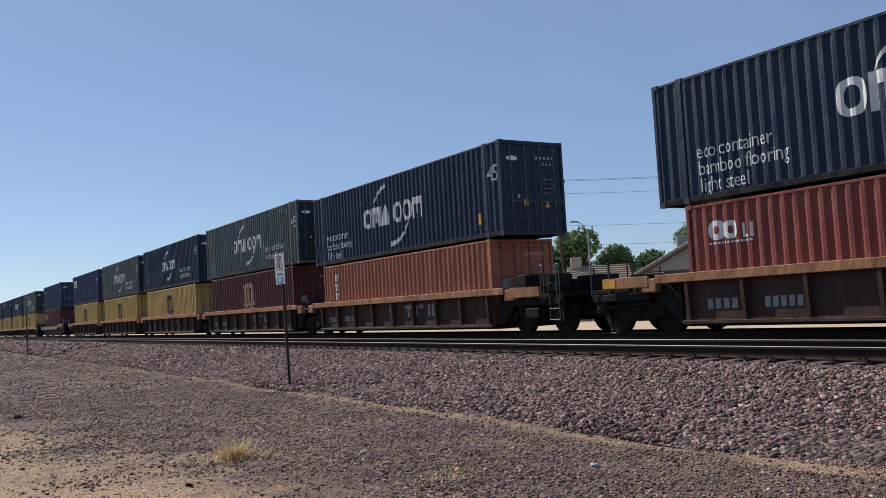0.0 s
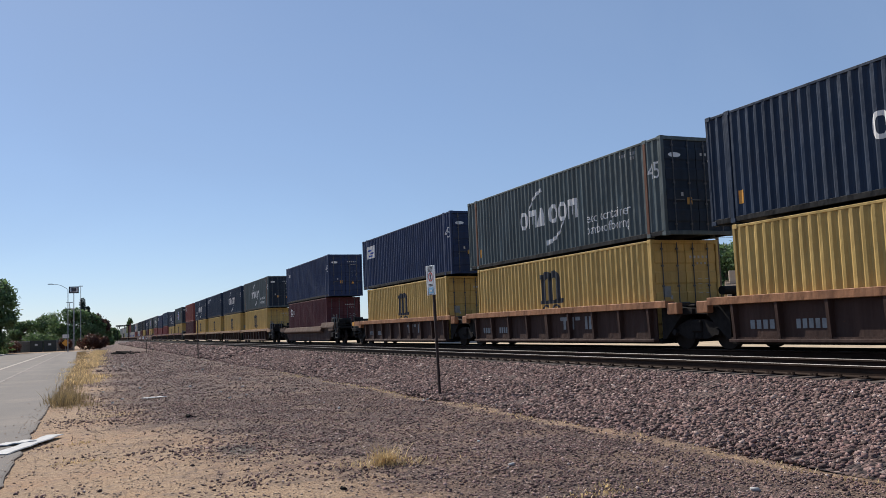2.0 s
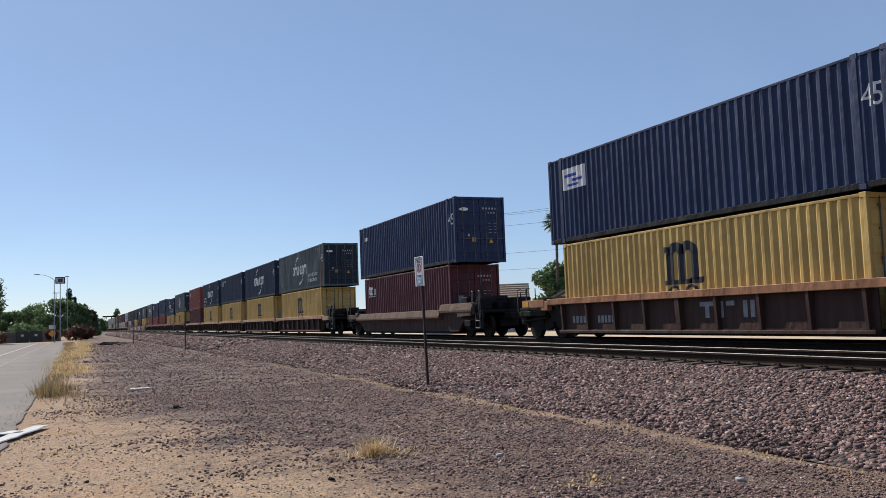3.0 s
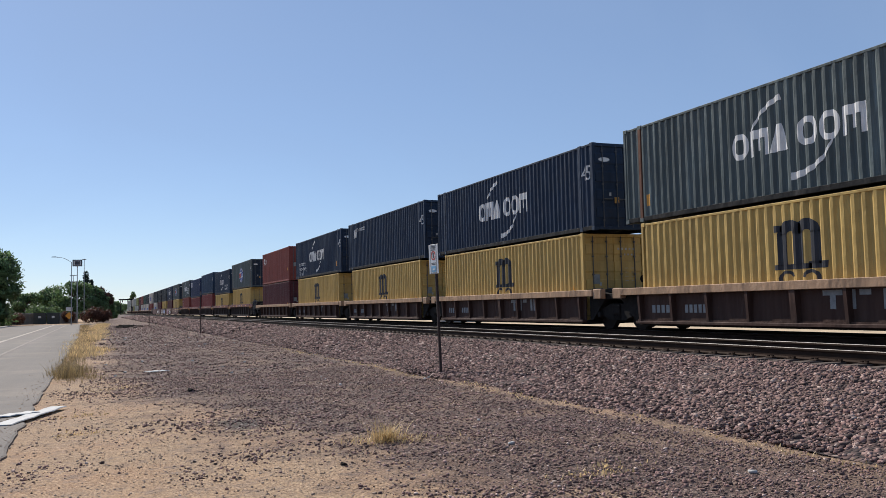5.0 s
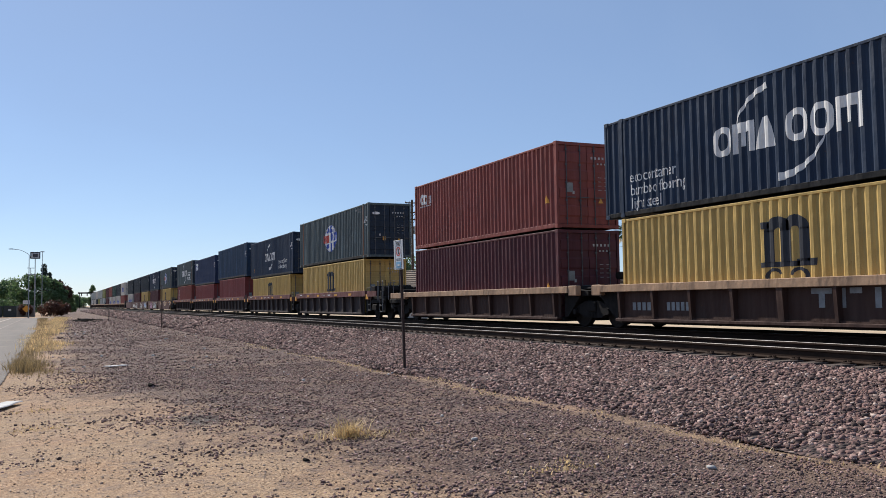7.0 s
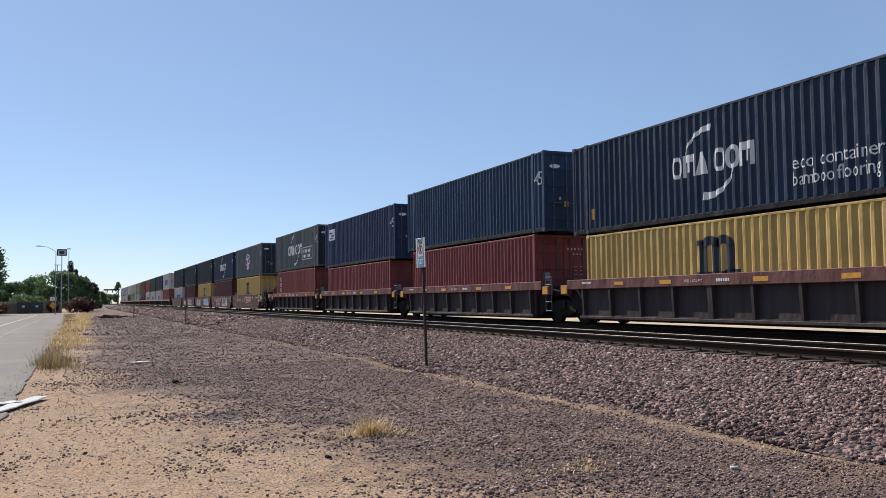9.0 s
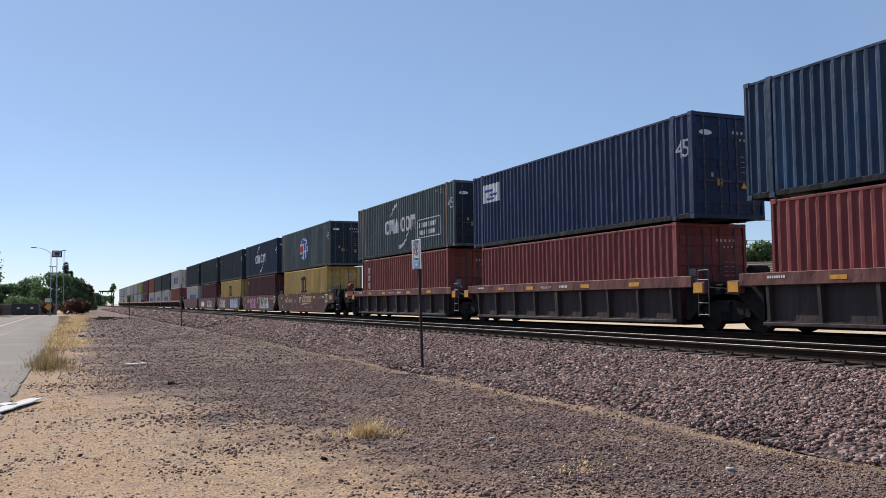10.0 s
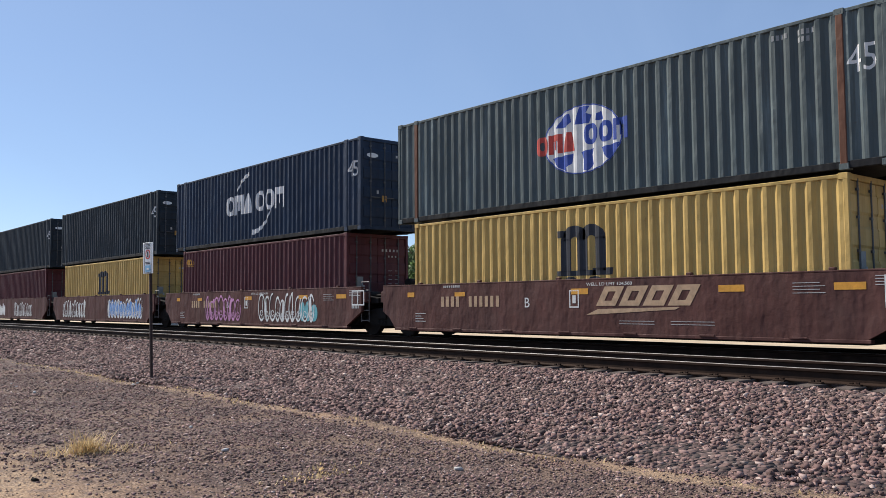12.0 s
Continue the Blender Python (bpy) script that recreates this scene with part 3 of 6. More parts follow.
def shell_mesh(L, mat):
    def make():
        b = Build()
        ys = [-L / 2 + 0.1 + (L - 0.2) * k / 60 for k in range(61)]
        for k in range(60):
            if k % 2:
                b.box(-HALF + 0.09, HALF - 0.09, ys[k], ys[k + 1], H - 0.05, H - 0.012)
        b.box(-HALF + 0.09, HALF - 0.09, -L / 2 + 0.09, L / 2 - 0.09, H - 0.06, H - 0.03)
        return b.mesh("roof", mat)
    return cached(("roof", L, mat.name), make)


def floor_mesh(L):
    def make():
        b = Build().box(-HALF + 0.09, HALF - 0.09, -L / 2 + 0.09, L / 2 - 0.09, 0.12, 0.16)
        return b.mesh("floor", GRIME)
    return cached(("floor", L), make)


def endwall_mesh(L, mat):
    def make():
        y = L / 2 - 0.06
        xs = [-HALF + 0.1 + (2 * HALF - 0.2) * k / 36 for k in range(37)]
        line = [(x, y + (0.045 if (k // 2) % 2 else 0.0)) for k, x in enumerate(xs)] + [(HALF - 0.1, y - 0.05), (-HALF + 0.1, y - 0.05)]
        return Build().loft([[(a, c, 0.13) for a, c in line], [(a, c, H - 0.11) for a, c in line]]).mesh("front_wall", mat)
    return cached(("endwall", L, mat.name), make)


def casting_mesh(mat):
    def make():
        b = Build().box(-0.081, 0.081, -0.089, 0.089, 0, 0.118, 0.008)
        b.box(-0.083, -0.05, -0.04, 0.04, 0.03, 0.085)
        return b.mesh("corner_casting", mat)
    return cached(("cast", mat.name), make)


RUSTY_POST = paint("rusted_post_paint", (0.15, 0.07, 0.045), 0.7, 0.5)


# flat shapes for lettering, in u (to the reader's right) and v (up)
def poly_shape(polys):
    b = Build()
    for p in polys:
        k = len(b.v)
        b.v += [(u, v, 0) for u, v in p]
        b.f.append(tuple(range(k, k + len(p))))
    return b


def rect(u0, v0, u1, v1, lean=0.0):
    h = v1 - v0
    return [(u0, v0), (u1, v0), (u1 + lean * h, v1), (u0 + lean * h, v1)]


def arc_band(cu, cv, r, a0, a1, w0, w1, squash=1.0, n=14):
    out = []
    for k in range(n):
        pa, pb = k / n, (k + 1) / n
        q = []
        for t, sgn in ((pa, 1), (pb, 1), (pb, -1), (pa, -1)):
            a = radians(a0 + (a1 - a0) * t)
            rr = r + sgn * (w0 + (w1 - w0) * t) / 2
            q.append((cu + rr * math.cos(a), cv + rr * math.sin(a) * squash))
        out.append(q)
    return out


def ellipse(cu, cv, ru, rv, n=28):
    return [(cu + ru * math.cos(2 * math.pi * k / n), cv + rv * math.sin(2 * math.pi * k / n)) for k in range(n)]


def text_shape(words, size, width=None):
    cu = bpy.data.curves.new("letters", "FONT")
    cu.body, cu.size, cu.resolution_u = words, size, 2
    ob = bpy.data.objects.new("letters", cu)
    scene.collection.objects.link(ob)
    me = bpy.data.meshes.new_from_object(ob.evaluated_get(bpy.context.evaluated_depsgraph_get()))
    bpy.data.objects.remove(ob)
    b = Build()
    b.v = [tuple(v.co) for v in me.vertices]
    b.f = [tuple(p.vertices) for p in me.polygons]
    if width:
        w = max(v[0] for v in b.v)
        b.v = [(u * width / w, v, z) for u, v, z in b.v]
    return b


def on_side(shape, u0, v0, mat, name, corr_start=None, x=SIDE_X, lift=0.005):
    """A painted shape laid on the near side: u runs along -y from y=u0, v up from z=v0. It follows the corrugation that starts at corr_start."""
    bm = bmesh.new()
    vs = [bm.verts.new((0, u0 - u, v0 + v)) for u, v, _ in shape.v]
    for f in shape.f:
        try:
            bm.faces.new([vs[i] for i in f])
        except ValueError:
            pass
    ys = [v.co.y for v in bm.verts]
    lo, hi = min(ys), max(ys)
    if corr_start is not None:
        first = math.floor((lo - corr_start) / PITCH)
        for y in [corr_start + (first + k + f) * PITCH for k in range(60) for f in STEPS[:4]]:
            if lo < y < hi:
                bmesh.ops.bisect_plane(bm, geom=bm.verts[:] + bm.edges[:] + bm.faces[:], dist=1e-5, plane_co=(0, y, 0), plane_no=(0, 1, 0))
    for v in bm.verts:
        v.co.x = x - lift + (wave(v.co.y, corr_start) if corr_start is not None else 0)
    bmesh.ops.recalc_face_normals(bm, faces=bm.faces)
    me = bpy.data.meshes.new(name)
    bm.to_mesh(me)
    bm.free()
    me.materials.append(mat)
    return me


MAIN = -CAST_END + 0.13     # where the main corrugated sheet of a 45-foot side starts
MAIN40 = -CAST_END + 0.10


def ring_outline(w, h, thick, n=20):
    """A closed upright ring as two half bands."""
    out = []
    for a0, a1 in ((90, 270), (-90, 90)):
        half = []
        for k, rim in ((0, 0), (1, thick)):
            ts = range(n + 1) if k == 0 else range(n, -1, -1)
            for i in ts:
                t = radians(a0 + (a1 - a0) * i / n)
                half.append((w / 2 + (w / 2 - rim) * math.copysign(abs(math.cos(t)) ** 0.75, math.cos(t)), h / 2 + (h / 2 - rim) * math.copysign(abs(math.sin(t)) ** 0.75, math.sin(t))))
        out.append(half)
    return out


def mark_row(w, h, bold=0.24):
    """A brand's word mark as six plain shapes, w wide and h high: rings, slotted blocks and a wedge."""
    cell = w / 6.55
    k, g = cell * 0.92, bold * cell * 0.92
    m = k * 1.1
    slot = [(0, 0), (g, 0), (g, h * 0.66), (m * 0.42, h * 0.66), (m * 0.42, h * 0.2), (m * 0.58, h * 0.2), (m * 0.58, h * 0.66), (m - g, h * 0.66), (m - g, 0), (m, 0), (m, h), (0, h)]
    wedge = [(0, 0), (k, 0), (k * 0.66, h), (k * 0.34, h)]
    out, u = [], 0.0
    for i, kind in enumerate("rswrrs"):
        polys = {"r": ring_outline(k, h, g), "s": [slot], "w": [wedge]}[kind]
        out.append([[(x + u, z) for x, z in p] for p in polys])
        u += cell * (1.08 if kind == "s" else 1.0) + (cell * 0.38 if i == 2 else 0)
    return out


def decal(ob, key, make, label="", small=False):
    me = cached(key, make)
    p = part(key[1], me, None, ob, label)
    return tagged(p, "", "", "", "stuff") if small else p


def arc_outline(r, a0, a1, w0, w1, squash, n=14):
    ring = []
    for sgn in (1, -1):
        for k in (range(n + 1) if sgn > 0 else range(n, -1, -1)):
            t = k / n
            a, rr = radians(a0 + (a1 - a0) * t), r + sgn * (w0 + (w1 - w0) * t) / 2
            ring.append((rr * math.cos(a), rr * math.sin(a) * squash))
    return ring


def logo_swoosh(ob, size="full"):
    w, h, u0, z0 = {"full": (4.45, 0.74, 2.2, 1.12), "navy": (3.2, 0.60, 1.7, 1.18), "wide": (4.2, 0.66, 2.05, 1.15)}[size]
    for k, polys in enumerate(mark_row(w, h)):
        decal(ob, ("w%s%d" % (size, k), "mark_block"), lambda: on_side(poly_shape(polys), u0, z0, MARK, "mark_block", MAIN), "white painted block")
    ru, squash = 0.31 * w, 1.5 * h / (0.31 * w)
    tips = (82, -102) if size == "navy" else (101, -90)
    for k, (a0, a1, t0, t1) in enumerate(((163, tips[0], 0.03, 0.20), (tips[1], -16, 0.24, 0.03))):
        decal(ob, ("a%s%d" % (size, k), "crescent"), lambda: on_side(poly_shape([arc_outline(ru, a0, a1, t0, t1, squash)]), u0 - 0.47 * w, z0 + h / 2, MARK, "crescent", MAIN, lift=0.007), "white crescent stroke")


def logo_eco(ob, left):
    lines = ("eco container", "bamboo flooring", "light steel") if left else ("eco container", "bamboo flooring")
    for k, words in enumerate(lines):
        def make(k=k, words=words):
            return on_side(text_shape(words, 0.46, (1.97, 2.33, 1.27)[k] if left else (2.5, 2.4)[k]), 5.66 - 0.03 * k if left else -2.66, (0.97 if left else 0.86) - 0.38 * k, MARK, "lettering", MAIN)
        decal(ob, ("eco%d%d" % (left, k), "lettering"), make, "white lettering", True)


def logo_globe(ob):
    decal(ob, ("g", "globe"), lambda: on_side(poly_shape([ellipse(0.05, 0, 1.16, 0.80)]), 0.0, 1.46, MARK, "globe", MAIN, lift=0.004), "white painted globe")
    def blue():
        p = arc_band(0.05, 0, 1.14, 0, 360, 0.035, 0.035, 0.69, 36)
        p += [[(-0.86, -0.34), (-0.2, -0.30), (-0.26, -0.52), (-0.42, -0.60), (-0.40, -0.70), (-0.66, -0.58)],
              [(0.02, -0.30), (0.42, -0.26), (0.34, -0.40), (0.40, -0.62), (0.22, -0.76), (0.10, -0.72), (0.12, -0.50)],
              [(0.62, -0.27), (1.12, -0.22), (1.04, -0.42), (0.84, -0.58), (0.72, -0.46)],
              [(-0.72, 0.36), (-0.42, 0.34), (-0.28, 0.46), (-0.32, 0.66), (-0.52, 0.60)],
              [(-0.14, 0.36), (0.26, 0.34), (0.34, 0.52), (0.20, 0.58), (0.28, 0.74), (-0.02, 0.76), (-0.08, 0.56)],
              [(0.48, 0.36), (0.70, 0.36), (0.62, 0.56), (0.50, 0.52)]]
        for q in mark_row(2.66, 0.48, 0.30)[3:]:
            p += [[(u - 1.32 + 0.06, z - 0.16) for u, z in poly] for poly in q]
        return on_side(poly_shape(p), 0.0, 1.46, MARK_BLUE, "globe_map", MAIN, lift=0.008)
    decal(ob, ("gb", "globe_map"), blue, "blue patches and blocks on the globe", True)
    def red():
        p = []
        for q in mark_row(2.66, 0.46, 0.34)[:3]:
            p += [[(u - 1.36, z - 0.24) for u, z in poly] for poly in q]
        return on_side(poly_shape(p), 0.0, 1.46, MARK_RED, "globe_band", MAIN, lift=0.010)
    decal(ob, ("gr", "globe_band"), red, "faded red blocks across the globe", True)


def logo_patch(ob):
    decal(ob, ("p", "patch"), lambda: on_side(poly_shape([rect(0, 0, 1.35, 0.72)]), 5.92, 1.75, MARK, "patch", MAIN), "small white logo patch")
    decal(ob, ("pb", "patch_mark"), lambda: on_side(poly_shape([rect(0.1, 0.42, 0.8, 0.52), rect(0.5, 0.25, 1.2, 0.34), rect(0.25, 0.1, 0.95, 0.18)]), 5.92, 1.75, MARK_BLUE, "patch_mark", MAIN, lift=0.009), "dark strokes on the patch", True)


def logo_small(ob):
    def make():
        p = [[(x + 0.1, z - 0.05) for x, z in q] for q in ring_outline(0.42, 0.5, 0.12)]
        p += [[(0.0, -0.12), (0.12, -0.12), (0.62, 0.50), (0.50, 0.50)], [(0.46, -0.10), (0.70, 0.16), (0.62, 0.20), (0.36, -0.04)]]
        for k in range(6):
            p += [[(x + 0.84 + 0.25 * k, z + 0.26) for x, z in q] for q in ring_outline(0.19, 0.21, 0.05, 6)]
        return on_side(poly_shape(p), 5.7, 2.05, MARK, "small_logo", MAIN)
    decal(ob, ("s", "small_logo"), make, "small white emblem and bars", True)


def logo_box(ob):
    def make():
        p = [rect(0, 0, 2.75, 0.05), rect(0, 0.85, 2.75, 0.9), rect(0, 0, 0.05, 0.9), rect(2.7, 0, 2.75, 0.9)]
        p += [rect(0.2 + 0.22 * k, 0.5, 0.34 + 0.22 * k, 0.72) for k in range(10)] + [rect(0.3 + 0.24 * k, 0.15, 0.44 + 0.24 * k, 0.36) for k in range(8)]
        return on_side(poly_shape(p), -2.46, 0.62, MARK, "framed_mark", MAIN)
    decal(ob, ("fb", "framed_mark"), make, "white framed mark with bars", True)


def logo_m(ob, tint):
    def make():
        p = [rect(0.0, 0.30, 0.30, 1.06), rect(0.50, 0.30, 0.80, 1.06), rect(1.00, 0.30, 1.30, 1.06)]
        for u in (0.40, 0.90):
            p += arc_band(u, 1.02, 0.25, 0, 180, 0.30, 0.30, 0.86, 10)
        p += [rect(-0.12, 1.10, 0.12, 1.26), rect(-0.16, 0.20, 1.02, 0.32), rect(0.9, 0.20, 1.48, 0.36, 0.1)]
        p += arc_band(0.26, -0.02, 0.22, 20, 330, 0.10, 0.10, 0.75, 12) + arc_band(1.0, -0.02, 0.22, -140, 170, 0.10, 0.10, 0.75, 12)
        return on_side(poly_shape(p), 0.62, 1.06, tint, "emblem", MAIN40)
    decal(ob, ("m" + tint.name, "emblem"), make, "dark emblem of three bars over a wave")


def logo_word40(ob, mat=None):
    def make():
        p = []
        for k in range(6):
            p += [rect(1.1 * k, 0, 1.1 * k + 0.34, 1.55 if k == 0 else 1.1), rect(1.1 * k + 0.55, 0, 1.1 * k + 0.86, 0.95), rect(1.1 * k + 0.30, 0.68, 1.1 * k + 0.55, 0.95)]
        return on_side(poly_shape(p), 2.6, 0.75, MARK_BLUE, "word_mark", MAIN40)
    decal(ob, ("w40", "word_mark"), make, "dark blue word mark as plain blocks")


def logo_column(ob):
    def make():
        p = [rect(0, -0.42 * k, 0.3, -0.42 * k + 0.10) for k in range(5)] + [rect(0.09, -0.42 * k - 0.22, 0.21, -0.42 * k) for k in range(5)]
        return on_side(poly_shape(p), 5.1, 2.35, MARK, "vertical_mark", MAIN40)
    decal(ob, ("vc", "vertical_mark"), make, "white marks in an upright column", True)


def logo_tag(ob, mat, u=5.5, z=1.85, k=1.0):
    def make():
        p = [[(x, z + 0.1) for x, z in q] for q in ring_outline(0.44, 0.48, 0.14)] + [[(x + 0.42, z + 0.1) for x, z in q] for q in ring_outline(0.36, 0.44, 0.12)]
        p += [rect(0.90, 0.1, 0.96, 0.44), rect(0.96, 0.1, 1.06, 0.16), rect(1.12, 0.1, 1.18, 0.44)] + bars(0, 0.0, 14, 0.05, 0.05, 0.035)
        return on_side(poly_shape([[(a * k, c * k) for a, c in q] for q in p]), u, z, mat, "small_mark", MAIN40)
    decal(ob, ("tag%.1f" % u + mat.name, "small_mark"), make, "small painted owner mark", True)


def bars(u0, v0, n, w, h, gap):
    return [rect(u0 + k * (w + gap), v0, u0 + k * (w + gap) + w, v0 + h) for k in range(n)]


def end_marks(ob, L, tint):
    """Serial lines and a notice on the door end."""
    def make():
        b = Build()
        y = -L / 2 + 0.017
        def bar(x0, z0, x1, z1):
            b.add([(x0, y, z0), (x1, y, z0), (x1, y, z1), (x0, y, z1)], [(0, 1, 2, 3)])
        for k in range(5):
            bar(0.15 + 0.15 * k, 2.34, 0.22 + 0.15 * k, 2.42)
        for k in range(3):
            bar(0.4 + 0.14 * k, 2.16, 0.46 + 0.14 * k, 2.22)
        for k in range(4):
            bar(0.42, 1.30 + 0.14 * k, 0.56, 1.315 + 0.14 * k)
            bar(0.68, 1.30 + 0.14 * k, 0.80, 1.315 + 0.14 * k)
        bar(-0.60, 1.14, -0.52, 1.25)
        return b.mesh("door_marks", plain("dull_stencil_paint", (0.40, 0.40, 0.39), 0.7))
    decal(ob, ("dm%.1f" % L, "door_stencil"), make, "small white serial bars on the doors", True)
    def flat(key, name, polys, lift, mat, label):
        def build():
            b = Build()
            y = -L / 2 + lift
            for p in polys:
                b.add([(x, y, z) for x, z in p], [tuple(range(len(p)))])
            return b.mesh(name, mat)
        decal(ob, (key + "%.1f" % L, name), build, label)
    flat("dt", "hazard_triangle", [[(0.42, 0.86), (0.62, 0.86), (0.52, 1.04)]], 0.016, MARK_YELLOW, "yellow hazard triangle")
    if L > 13:
        flat("dl", "door_logo", [[(-0.98 + 0.22 + 0.22 * math.cos(t * 0.524), 2.34 + 0.075 * math.sin(t * 0.524)) for t in range(12)]], 0.016, MARK, "small white oval mark")
        flat("dp", "door_notice", [[(-0.40, 0.90), (-0.22, 0.90), (-0.22, 1.10), (-0.40, 1.10)]], 0.016, plain("dull_orange_notice", (0.45, 0.24, 0.05), 0.6), "dull orange notice")
    else:
        flat("dw", "door_notice", [[(-0.86, 1.20), (-0.58, 1.20), (-0.58, 1.52), (-0.86, 1.52)]], 0.016, plain("dull_grey_notice", (0.22, 0.23, 0.22), 0.6), "grey notice")


def side_marks(ob, L, tint):
    """Serial bars near the top and a hazard triangle low on the side, by the door end."""
    start = MAIN if L > 13 else MAIN40
    if tint is GREYGREEN:
        decal(ob, ("sb", "serial_marks"), lambda: on_side(poly_shape(bars(0, 0.14, 4, 0.05, 0.10, 0.035) + bars(0.5, 0.14, 4, 0.05, 0.10, 0.035) + bars(0.5, 0.0, 3, 0.05, 0.10, 0.035)), -4.75, 2.46, plain("faint_stencil_paint", (0.26, 0.27, 0.27), 0.7), "serial_marks", start), "faint white serial bars", True)
    if L < 13:
        decal(ob, ("st", "hazard_triangle"), lambda: on_side(poly_shape([[(0, 0), (0.30, 0), (0.15, 0.27)]]), -5.25, 0.88, MARK_YELLOW, "hazard_triangle", start), "yellow hazard triangle")
        if tint is YELLOW:
            decal(ob, ("si", "triangle_mark"), lambda: on_side(poly_shape([[(0.08, 0.035), (0.22, 0.035), (0.15, 0.17)]]), -5.25, 0.88, MARK_DARK, "triangle_mark", start, lift=0.009), "black mark in the triangle")


def number45(ob):
    decal(ob, ("n45", "number"), lambda: on_side(text_shape("45", 0.70, 0.50), -6.14, 1.70, MARK, "number", -6.858 + 0.10), "white number", True)


def sticker(ob, u, v):
    decal(ob, ("tape%.1f" % u, "hazard_sticker"), lambda: on_side(poly_shape([rect(0, 0, 0.2, 0.34)]), u, v, MARK_YELLOW, "hazard_sticker", MAIN), "yellow hazard sticker")


def container(L, mat, label, logo):
    ob = thing("shipping_container", label, "container", "containers on the train")
    ob["paint"] = mat.name
    part("frame", frame_mesh(L, mat), None, ob)
    if L > 13:
        spans = ((-L / 2 + 0.10, -CAST_END), (-CAST_END + 0.13, CAST_END - 0.13), (CAST_END, L / 2 - 0.10))
    else:
        spans = ((-L / 2 + 0.10, L / 2 - 0.10),)
    for a, c in spans:
        part("side_panel", side_sheet(a, c, mat), None, ob)
        far = part("side_panel", side_sheet(-c, -a, mat), None, ob)
        far.matrix_basis = pose(0, 0, 0, 0, 0, 180)
    if L > 13:
        post = RUSTY_POST if mat is GREYGREEN else mat
        for y in (-CAST_END, CAST_END - 0.13):
            for x in (-HALF, HALF - 0.10):
                p = part("lifting_post", cached(("post", post.name), lambda: Build().box(-0.002, 0.102, 0, 0.13, 0.02, H - 0.02, 0.012).mesh("lifting_post", post)), None, ob, "rust-brown post" if post is RUSTY_POST else "")
                p.matrix_basis = pose(x, y, 0)
    part("roof", shell_mesh(L, mat), None, ob)
    part("floor", floor_mesh(L), None, ob)
    low = DIRTY_SHADE if L > 13 else mat
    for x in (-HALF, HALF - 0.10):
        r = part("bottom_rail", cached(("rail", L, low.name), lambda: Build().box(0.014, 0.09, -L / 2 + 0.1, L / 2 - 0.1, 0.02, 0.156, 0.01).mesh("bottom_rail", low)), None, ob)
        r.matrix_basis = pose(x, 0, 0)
    part("front_wall", endwall_mesh(L, mat), None, ob)
    for s in (0, -1.11):
        d = part("door", door_mesh(L, DOOR_SLATE if mat is GREYGREEN else mat), None, ob, "dark slate-blue door" if mat is GREYGREEN else "")
        d.matrix_basis = pose(s, 0, 0)
        for x in (0.28, 0.82):
            r = part("lock_rod", rod_mesh(L), None, d, "dull painted lock rod")
            r.matrix_basis = pose(x, 0, 0)
    ends = (-L / 2 + 0.09, L / 2 - 0.09) if L < 13 else (-L / 2 + 0.09, -CAST_END + 0.065, CAST_END - 0.065, L / 2 - 0.09)
    for y in ends:
        for x, turn in ((-HALF + 0.078, 0), (HALF - 0.078, 180)):
            for z in (0, H - 0.118):
                c = part("corner_casting", casting_mesh(mat), None, ob)
                c.matrix_basis = pose(x, y, z, 0, 0, turn)
    end_marks(ob, L, mat)
    side_marks(ob, L, mat)
    if L > 13:
        number45(ob)
    for fn in logo:
        fn(ob)
    return ob

# ---- well cars ----
CAR_HALF = 1.47


def truck_frame_mesh():
    def make():
        b = Build()
        for s in (-1, 1):
            x = s * 1.0
            line = [(-1.15, 0.42), (-1.15, 0.60), (-0.75, 0.70), (-0.35, 0.82), (0.35, 0.82), (0.75, 0.70), (1.15, 0.60), (1.15, 0.42), (0.75, 0.42), (0.45, 0.30), (-0.45, 0.30), (-0.75, 0.42)]
            b.prism_x(line, x - 0.09, x + 0.09)
            for k in (-0.16, 0, 0.16):
                for i in range(6):
                    b.tube((x + s * 0.06, k, 0.34 + 0.045 * i), (x + s * 0.06, k, 0.362 + 0.045 * i), 0.065, None, 9)
            for k in (-0.89, 0.89):
                b.tube((x + s * 0.09, k, 0.48), (x + s * 0.19, k, 0.48), 0.11, 0.09, 10)
                b.box(x - 0.10, x + 0.10, k - 0.17, k + 0.17, 0.56, 0.68, 0.02)
        b.box(-1.15, 1.15, -0.22, 0.22, 0.48, 0.80, 0.03)
        return b.mesh("side_frame", GRIME)
    return cached("truck_frame", make)


def wheel_mesh():
    def make():
        b = Build()
        r = 0.48
        rings = []
        for x, k in ((-0.07, 0.30), (-0.07, r - 0.06), (-0.065, r), (0.035, r + 0.004), (0.05, r + 0.03), (0.07, r + 0.025), (0.07, 0.30), (0.03, 0.26), (0.03, 0.12), (0.08, 0.10)):
            rings.append([(x, k * math.cos(2 * math.pi * i / 28), k * math.sin(2 * math.pi * i / 28)) for i in range(28)])
        b.loft(rings)
        b.tube((-0.16, 0, 0), (0.0, 0, 0), 0.11, None, 12)
        return b.mesh("wheel", TREAD)
    return cached("wheel", make)


def axle_mesh():
    return cached("axle", lambda: Build().tube((-0.7, 0, 0), (0.7, 0, 0), 0.085, None, 10).mesh("axle", GRIME))


